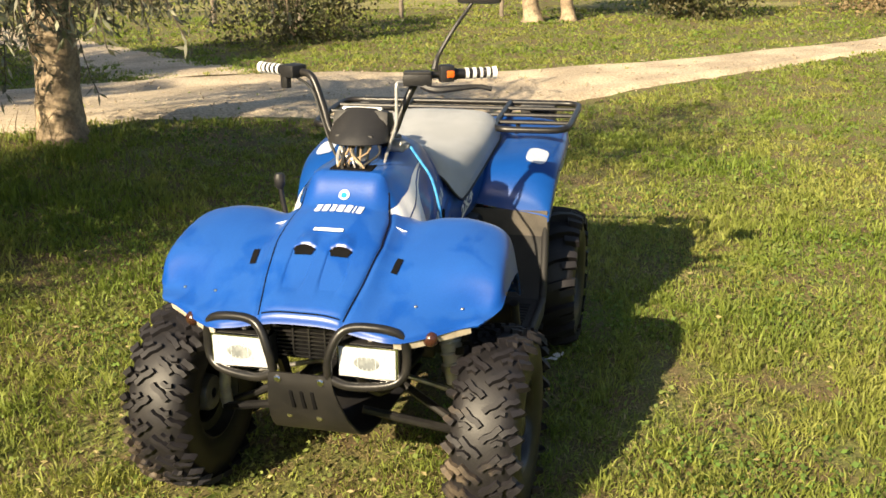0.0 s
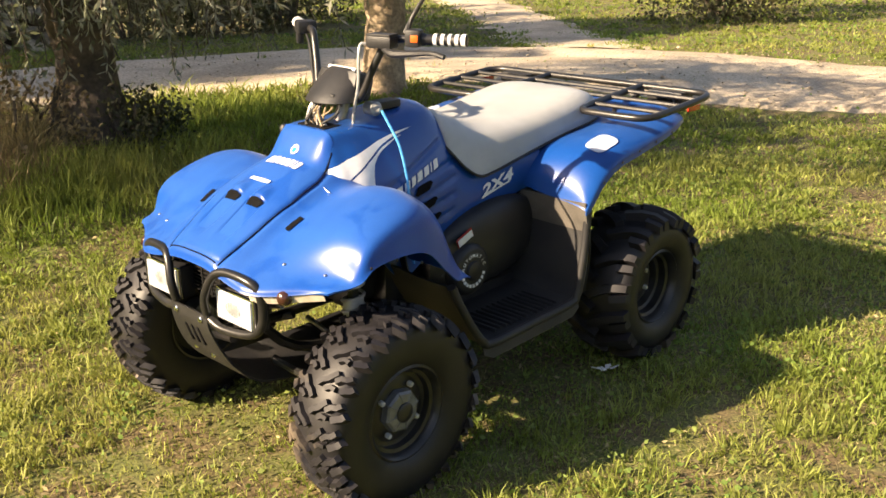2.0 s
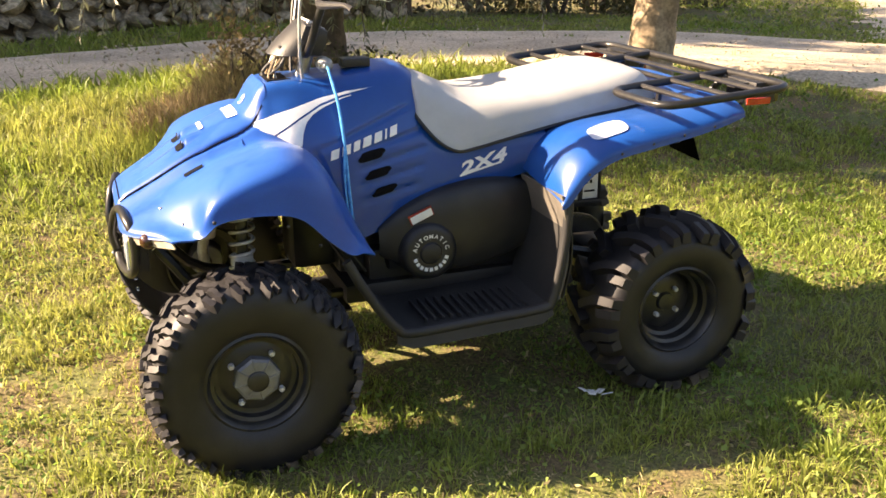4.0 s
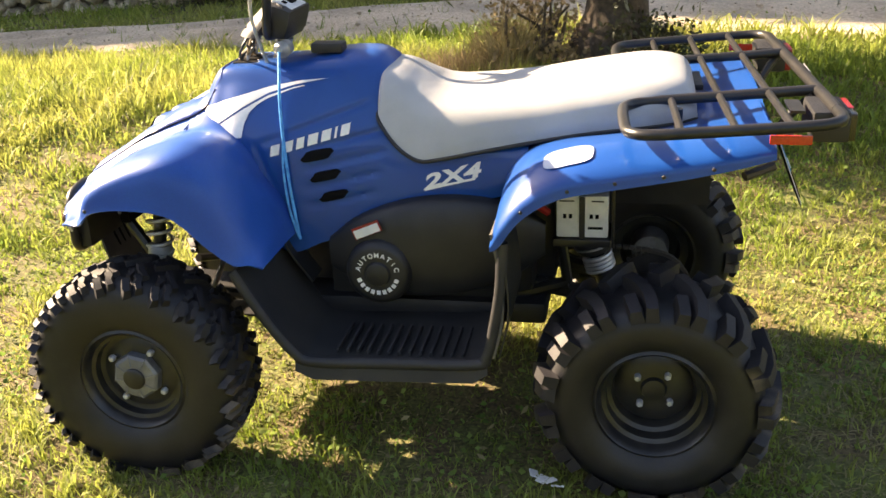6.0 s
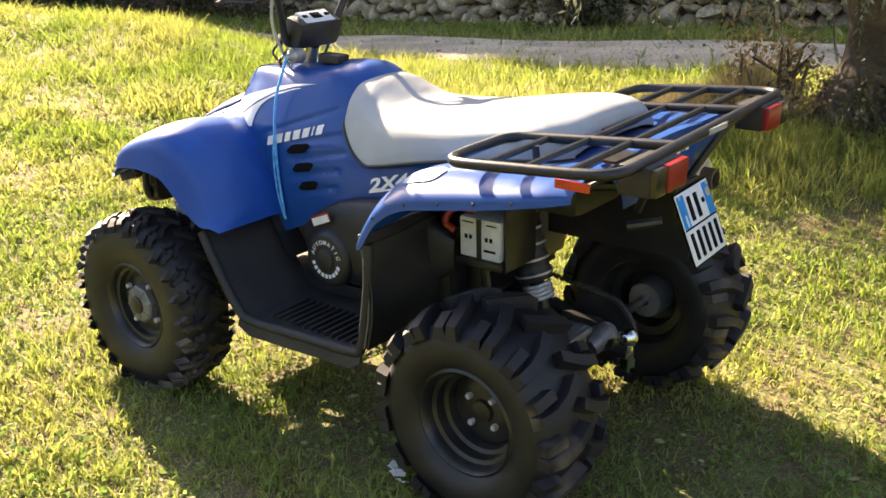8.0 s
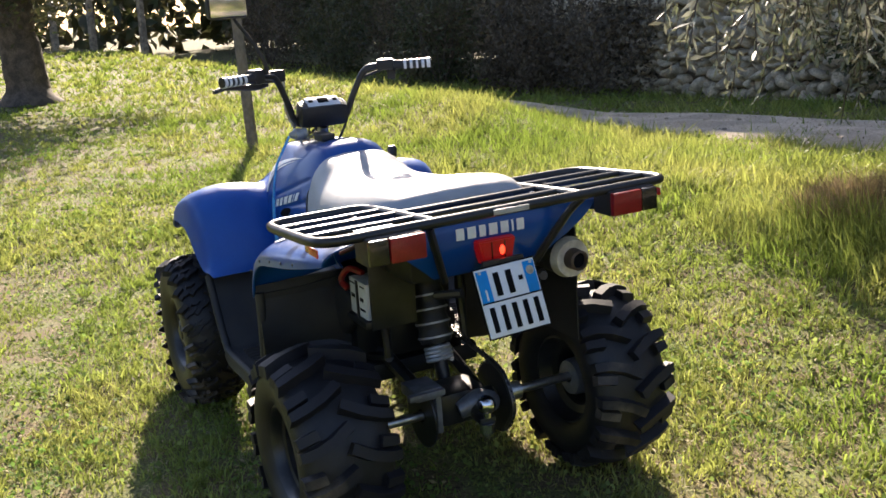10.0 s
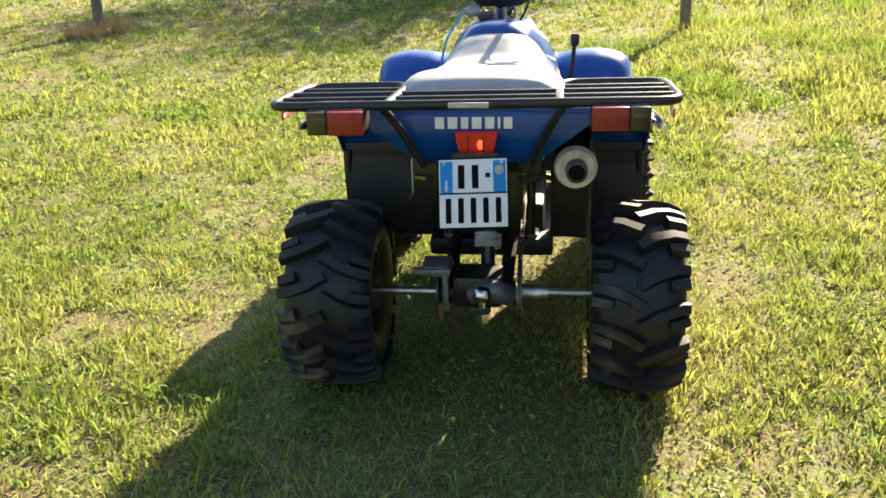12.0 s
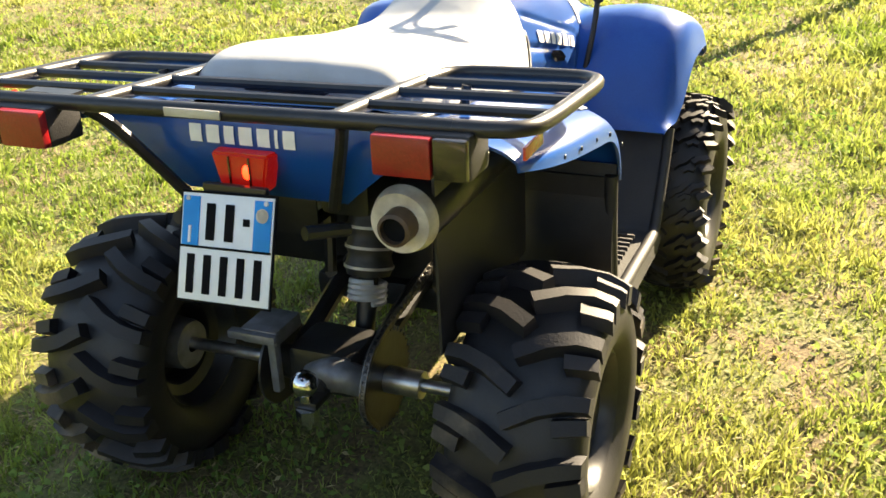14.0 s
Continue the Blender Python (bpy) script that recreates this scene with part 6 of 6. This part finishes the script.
def far_tree(at, r, height, seed, crown, count, label, bark=BARK_DARK, leaf=0.12):
    """A broad tree seen from afar: trunk with root flare, limbs and a ragged crown of leaf clumps."""
    rng = np.random.default_rng(seed)
    z0 = float(ground_height(*at)) - 0.05
    ob = empty("field_tree", label, "tree", "field trees", at=Matrix.Translation((at[0], at[1], z0)))
    bm = tube(bmesh.new(), [(0, 0, 0), (0.02, 0, 0.25), (0.03, 0.02, height * 0.5), (0.0, 0.05, height)], (r * 1.9, r * 1.15, r, r * 0.8), 14, 5)
    for v in bm.verts:
        v.co += Vector((v.co.x, v.co.y, 0)).normalized() * noise.noise(v.co * 4) * 0.06
    part("trunk", bm, bark, ob, "", 80)
    for k in range(7):
        a = 2 * math.pi * k / 7 + rng.uniform(-0.3, 0.3)
        part("limb", tube(bmesh.new(), [(0, 0.03, height * 0.9), (math.cos(a) * crown[0] * 0.4, math.sin(a) * crown[1] * 0.4, height + crown[2] * 0.3), (math.cos(a) * crown[0] * 0.85, math.sin(a) * crown[1] * 0.85, height + crown[2] * rng.uniform(0.3, 0.9))], (r * 0.5, r * 0.3, 0.02), 7, 4), bark, ob)
    centers = rng.normal(0, 1, (60, 3))
    centers = centers / np.linalg.norm(centers, axis=1, keepdims=True) * rng.uniform(0.4, 1, (60, 1)) * np.array(crown) + [0, 0, height + crown[2] * 0.55]
    p = centers[rng.integers(0, 60, count)] + rng.normal(0, 0.16, (count, 3)) * np.array(crown)
    gather("crown", [leaves(rng, p, rng.normal(size=(count, 3)), rng.uniform(0.7, 1.3, count) * leaf, rng.uniform(0.3, 0.5, count) * leaf)], SHRUB, ob)
    return ob


far_tree((14.2, 0.02), 0.29, 1.9, 61, (3.0, 2.8, 1.7), 16000, "large dark-trunked tree shading the meadow")
far_tree((-14.2, -1.9), 0.14, 1.8, 62, (1.6, 1.6, 1.2), 6000, "slender pale-trunked tree beyond the track", BARK)
far_tree((-14.6, -1.3), 0.11, 1.8, 63, (1.3, 1.3, 1.1), 5000, "slender pale-trunked tree beyond the track", BARK)

# leaf screen added behind the wall; its unseen upper part only shades the track
rng = np.random.default_rng(95)
n = 90000
x = rng.uniform(5, 44, n)
clump = 0.5 + 0.5 * np.sin(x * 1.9) * np.sin(x * 0.7 + 1)
y = -10.6 - rng.uniform(0, 2.2, n) + 0.5 * clump
z = 0.2 + (8.4 + 1.2 * clump) * rng.uniform(0, 1, n) ** 0.75
bits = [leaves(rng, np.stack([x, y, z], 1), rng.normal(size=(n, 3)), rng.uniform(0.22, 0.4, n), rng.uniform(0.14, 0.24, n))]
tagged(gather("roadside_woods", bits, SHRUB), "tall leaf screen behind the stone wall, mostly unseen, added to shade the track", "woods", kind="stuff")

# dry field beyond the track and the woods that close the view
dry_rows = [[(x, y, float(ground_height(x, y)) + 0.012) for y in np.linspace(-40, 3, 12)] for x in np.linspace(-60, -17, 12)]
tagged(part("dry_field", sheet(dry_rows), FIELD), "dry straw-coloured field", "field", kind="structure")
rng = np.random.default_rng(91)
n = 60000
a = rng.uniform(0, 2 * math.pi, n)
clump = 0.5 + 0.5 * np.sin(a * 23 + 1.0) * np.sin(a * 9.7)
r = 34 + 9 * rng.uniform(0, 1, n) + 4 * clump
h = 9 * (0.55 + 0.45 * clump) * rng.uniform(0, 1, n) ** 0.8
p = np.stack([2 + np.cos(a) * r, np.sin(a) * r, h], 1)
woods = gather("woods", [leaves(rng, p, rng.normal(size=(n, 3)), rng.uniform(0.5, 1.0, n), rng.uniform(0.3, 0.6, n))], SHRUB)
tagged(woods, "belt of woods closing the view", "woods", kind="stuff")
bm = bmesh.new()
for k in range(150):
    t = rng.uniform(0, 2 * math.pi)
    rr = rng.uniform(32, 38)
    x, y = 2 + math.cos(t) * rr, math.sin(t) * rr
    tube(bm, [(x, y, -0.2), (x + rng.normal(0, 0.2), y + rng.normal(0, 0.2), 6)], (0.16, 0.08), 5, 1, straight=True)
tagged(part("wood_trunks", bm, BARK), "grey trunks at the edge of the woods", "woods", kind="stuff")


# ---- grass ----
def wave(x, y, s, k):
    """A soft uneven pattern over the ground, from 0 to 1."""
    return 0.5 + 0.25 * (np.sin(x * s + k) * np.cos(y * s * 1.13 + 2 * k) + np.sin((x * 0.63 + y * 0.77) * s * 1.9 + 3 * k) * np.cos((y * 0.8 - x * 0.5) * s * 1.4 + k))


def to_road(x, y):
    """How far inside the track a place is, from its near edge over to its far edge; outside 0 to 1 it is grass."""
    along = np.stack([side_a[:, 0] + side_b[:, 0], side_a[:, 1] + side_b[:, 1]], 1) / 2
    best = np.full(x.shape, 9.0)
    s_best = np.full(x.shape, 9.0)
    across = np.gradient(along, axis=0)[:, ::-1] * [1, -1]
    for a, b, m, n in zip(side_a, side_b, along, across):
        d = np.hypot(x - m[0], y - m[1])
        w = b - a
        s = 0.5 + ((x - m[0]) * n[0] + (y - m[1]) * n[1]) / (w @ n)
        hit = d < best
        best, s_best = np.where(hit, d, best), np.where(hit, s, s_best)
    best_side = np.where(best < 3.0, s_best, 9.0)
    best = np.full(x.shape, 9.0)
    for a, b in zip(path_a, path_b):
        best = np.minimum(best, np.hypot(x - (a[0] + b[0]) / 2, y - (a[1] + b[1]) / 2) - 0.42 * np.hypot(*(b - a)))
    worn = wave(x, y, 5.0, 1.3) * 0.5
    return np.where(best < -0.15 - worn, 0.5, best_side)


BARE = ((1.2, -0.15, 0.5, 0.28), (1.95, 0.35, 0.22, 0.16), (-2.75, 0.33, 0.45, 0.22), (-2.8, -2.5, 0.5, 0.2), (-5.9, -0.55, 0.9, 0.25), (-3.35, -2.15, 0.7, 0.22), (-0.3, 0.0, 0.5, 0.3),
        (3.2, -1.45, 0.9, 0.22), (4.6, -1.75, 0.9, 0.2), (1.0, -0.8, 0.4, 0.2), (1.45, 1.3, 0.35, 0.2), (2.2, 1.0, 0.3, 0.2), (3.2, 0.9, 0.5, 0.2), (-0.9, 0.9, 0.35, 0.2), (0.3, 0.95, 0.3, 0.14))


def earth(x, y):
    """How bare the ground is: worn places, and an uneven wear all over."""
    worn = sum(np.exp(-((x - a) / rx) ** 2 - ((y - b) / ry) ** 2) for a, b, rx, ry in BARE)
    rough = np.clip((wave(x, y, 1.7, 5.1) - 0.5) * 2.2, 0, 1) + np.clip((wave(x, y, 7.3, 0.4) - 0.52) * 2.6, 0, 0.8) + np.clip((wave(x, y, 15.0, 3.1) - 0.5) * 1.6, 0, 0.5)
    return np.clip(worn * (0.55 + 0.9 * wave(x, y, 11.0, 2.0)) + 0.2 * rough, 0, 1)


def scatter(rng, n, reach, core):
    r = core * np.sqrt(np.expm1(rng.uniform(0, 1, n) * np.log1p((reach / core) ** 2)))
    a = rng.uniform(0, 2 * math.pi, n)
    x, y = 0.6 + r * np.cos(a), r * np.sin(a)
    s = to_road(x, y)
    keep = ((s < -0.01) | (s > 1.01) | ((rng.uniform(0, 1, n) < 0.04))) & ((y > -8.4) | (x < -6.8))
    return x[keep], y[keep], r[keep]


def blades(rng, n, reach, core, mat, label, tall, bare, name="grass", flat=0.0):
    x, y, r = scatter(rng, n, reach, core)
    m = len(x)
    home = rng.integers(0, max(1, m // 16), m)
    tuft = rng.uniform(0, 1, m) < 0.45
    x, y = np.where(tuft, x[home], x) + rng.normal(0, 0.016, m), np.where(tuft, y[home], y) + rng.normal(0, 0.016, m)
    r = np.hypot(x - 0.6, y)
    thin = wave(x, y, 2.3, 0.7) * 0.6 + wave(x, y, 6.1, 2.2) * 0.4
    worn = earth(x, y) * (1 - 0.8 * flat)
    keep = rng.uniform(0, 1, m) < np.clip((thin - bare) * 4.5 + 0.45, 0.5, 1) * (1 - 0.5 * worn)
    x, y, r, thin, tuft, worn = x[keep], y[keep], r[keep], thin[keep], tuft[keep], worn[keep]
    n = len(x)
    verge = ease(1.9, 2.8, -y) * (1 - ease(8, 9, -y)) * ease(-2.5, -1.0, x) + 0.8 * ease(2.2, 4.0, x) * ease(0.2, 1.4, -y)
    under = np.exp(-(((x - 0.6) / 0.9) ** 2 + (y / 0.5) ** 2) * 1.5)
    H = tall * rng.uniform(0.4, 1.3, n) * (0.6 + 0.9 * thin) * (1 + 0.35 * tuft) * (1 - 0.45 * worn) * (0.6 + 0.8 * wave(x, y, 4.2, 3.3)) * (1 + 1.6 * np.clip(verge, 0, 1) * rng.uniform(0.3, 1.2, n)) * (1 - 0.35 * under)
    W = rng.uniform(0.0011, 0.0023, n) * (1 + r / 2.4 + (r / 7) ** 2)
    a = rng.uniform(0, 2 * math.pi, n)
    side = np.stack([np.cos(a), np.sin(a), np.zeros(n)], 1) * W[:, None]
    b = rng.uniform(0, 2 * math.pi, n)
    lean = np.stack([np.cos(b), np.sin(b), np.zeros(n)], 1) * (H * (rng.uniform(0.15, 1.1, n) + flat))[:, None]
    foot = np.stack([x, y, ground_height(x, y) - 0.006], 1)
    up = np.stack([np.zeros(n), np.zeros(n), H * (1 - 0.7 * min(flat, 1))], 1)
    mid = foot + up * 0.62 + lean * 0.36
    tip = foot + up * rng.uniform(0.7, 1.0, n)[:, None] + lean
    v = np.stack([foot - side, foot + side, mid - side * 0.85, mid + side * 0.85, tip], 1).reshape(-1, 3)
    near = np.nonzero(r < 5.0)[0][:, None] * 5
    far = np.nonzero(r >= 5.0)[0][:, None] * 5
    f = np.concatenate([near + [0, 1, 3], near + [0, 3, 2], near + [2, 3, 4], far + [0, 1, 4]], 0)
    return tagged(from_arrays(name, v, f, mat), label, "grass", kind="stuff")


rng = np.random.default_rng(12)
blades(rng, 800000, 30, 2.8, GRASS, "short green meadow grass", 0.043, 0.35)
blades(rng, 200000, 22, 2.4, STRAW, "dry straw among the grass", 0.03, 0.05, "dry_grass", 0.9)
for mat, many, label in ((GRASS, 100000, "fine short turf"), (STRAW, 110000, "fine dead turf and straw")):
    x, y, r = scatter(rng, many, 9, 3.0)
    p = np.stack([x, y, ground_height(x, y) + rng.uniform(-0.002, 0.006, len(x))], 1)
    way = rng.normal(0, 0.7, (len(x), 3)) + [0, 0, 0.5 if mat is GRASS else 0.12]
    tagged(gather("turf", [leaves(rng, p, way, rng.uniform(0.012, 0.034, len(x)), rng.uniform(0.002, 0.004, len(x)) * (1 + r / 6), 0.1)], mat), label, "grass", kind="stuff")
x, y, r = scatter(rng, 5200, 15, 2.4)
keep = (rng.uniform(0, 1, len(x)) < np.clip(wave(x, y, 1.3, 2.6) * 2.2 - 0.55, 0.05, 1)) & (earth(x, y) < 0.45) & ((np.abs(x - 0.6) > 1.1) | (np.abs(y) > 0.55))
x, y = x[keep], y[keep]
home = rng.integers(0, len(x), 34 * len(x))
spread = rng.normal(0, 1, (len(home), 2)) * (0.012 + 0.03 * rng.uniform(0, 1, len(x)) ** 2)[home][:, None]
p = np.stack([x[home] + spread[:, 0], y[home] + spread[:, 1]], 1)
p = np.stack([p[:, 0], p[:, 1], ground_height(p[:, 0], p[:, 1]) - 0.004], 1)
way = np.stack([spread[:, 0] * 18, spread[:, 1] * 18, np.ones(len(p))], 1) + rng.normal(0, 0.22, (len(p), 3))
far = np.hypot(p[:, 0] - 0.6, p[:, 1])
tall = (rng.uniform(0.04, 0.10, len(x)))[home] * rng.uniform(0.5, 1.2, len(p))
tagged(gather("grass_clumps", [leaves(rng, p, way, tall, rng.uniform(0.0025, 0.005, len(p)) * (1 + far / 5), 0.25)], GRASS), "clumps of longer fresh grass", "grass", kind="stuff")
x, y, r = scatter(rng, 210000, 18, 3.0)
keep = rng.uniform(0, 1, len(x)) < np.clip(wave(x, y, 3.1, 4.0) * 2.4 - 0.7, 0.08, 1)
x, y, r = x[keep], y[keep], r[keep]
n = len(x)
p = np.stack([x, y, ground_height(x, y) + rng.uniform(0.004, 0.04, n)], 1)
way = rng.normal(0, 1, (n, 3)) * [1, 1, 0.3] + [0, 0, 0.2]
size = rng.uniform(0.008, 0.024, n) * (1 + r / 9)
tagged(gather("weeds", [leaves(rng, p, way, size, size * rng.uniform(0.5, 0.9, n))], WEED), "low broad-leaved weeds in the grass", "weeds", kind="stuff")
x, y, r = scatter(rng, 7000, 12, 2.0)
n = len(x)
p = np.stack([x, y, ground_height(x, y) + rng.uniform(0.004, 0.03, n)], 1)
size = rng.uniform(0.012, 0.035, n)
tagged(gather("leaf_litter", [leaves(rng, p, rng.normal(0, 1, (n, 3)) * [1, 1, 0.2], size, size * 0.4)], STRAW), "dry fallen leaves on the ground", "leaf litter", kind="stuff")
stalks("tall_grass", "tall grass round the foot of the olive", (0.7, -2.6), (1.2, 0.5), 2600, 0.26, 5, GRASS)
stalks("tall_grass", "tall grass at the edge of the track", (4.5, -3.6), (4.5, 0.9), 9000, 0.2, 6, GRASS)
stalks("dry_tuft", "tuft of tall straw-coloured grass beside the olive", (0.76, -3.0), (0.20, 0.18), 2600, 0.50, 8, STRAW)
stalks("tall_grass", "tall grass in front of the olive", (0.75, -2.65), (0.6, 0.25), 2600, 0.30, 9, GRASS)
stalks("dry_tuft", "brown dead stalks and grass beside the olive", (1.0, -2.8), (0.36, 0.26), 2600, 0.36, 11, DRY)
stalks("dry_tuft", "dry tuft at the foot of a post", (6.85, 4.35), (0.45, 0.3), 1500, 0.22, 10, DRY)
stalks("tall_weeds", "thin dry stalks beside the track", (-1.75, -3.25), (0.35, 0.25), 40, 0.45, 7, DRY)

# loose stones on and beside the track
rng = np.random.default_rng(15)
t = rng.integers(0, len(side_a), 2600)
s = rng.uniform(-0.06, 1.08, 2600)
c = side_a[t] + (side_b[t] - side_a[t]) * s[:, None] + rng.normal(0, 0.1, (2600, 2))
size = rng.uniform(0.004, 0.016, 2600) * np.where(rng.uniform(0, 1, 2600) > 0.96, 2.2, 1)
oct_v = np.array([[1, 0, 0], [0, 1, 0], [-1, 0, 0], [0, -1, 0], [0, 0, 0.7], [0, 0, -0.7]])
oct_f = np.array([[0, 1, 4], [1, 2, 4], [2, 3, 4], [3, 0, 4], [1, 0, 5], [2, 1, 5], [3, 2, 5], [0, 3, 5]])
v = (oct_v[None] * size[:, None, None] * rng.uniform(0.6, 1.3, (2600, 6, 1)) + np.stack([c[:, 0], c[:, 1], ground_height(c[:, 0], c[:, 1]) + 0.05], 1)[:, None]).reshape(-1, 3)
f = (oct_f[None] + np.arange(2600)[:, None, None] * 6).reshape(-1, 3)
tagged(from_arrays("loose_stones", v, f, GRAVEL), "loose pale stones on the track", "gravel", kind="stuff")
# a scrap of white paper in the grass
bm = bmesh.new()
for k in range(4):
    box(bm, 0.215 + 0.02 * k, 0.52 - 0.012 * k, 0.03 + 0.006 * (k % 2), 0.03, 0.022, 0.003, 0, Matrix.Rotation(0.6 * k, 4, "Z") @ Matrix.Rotation(0.5 - 0.3 * k, 4, "X"))
tagged(part("paper_scrap", bm, WHITE), "crumpled white paper scrap in the grass", "litter")
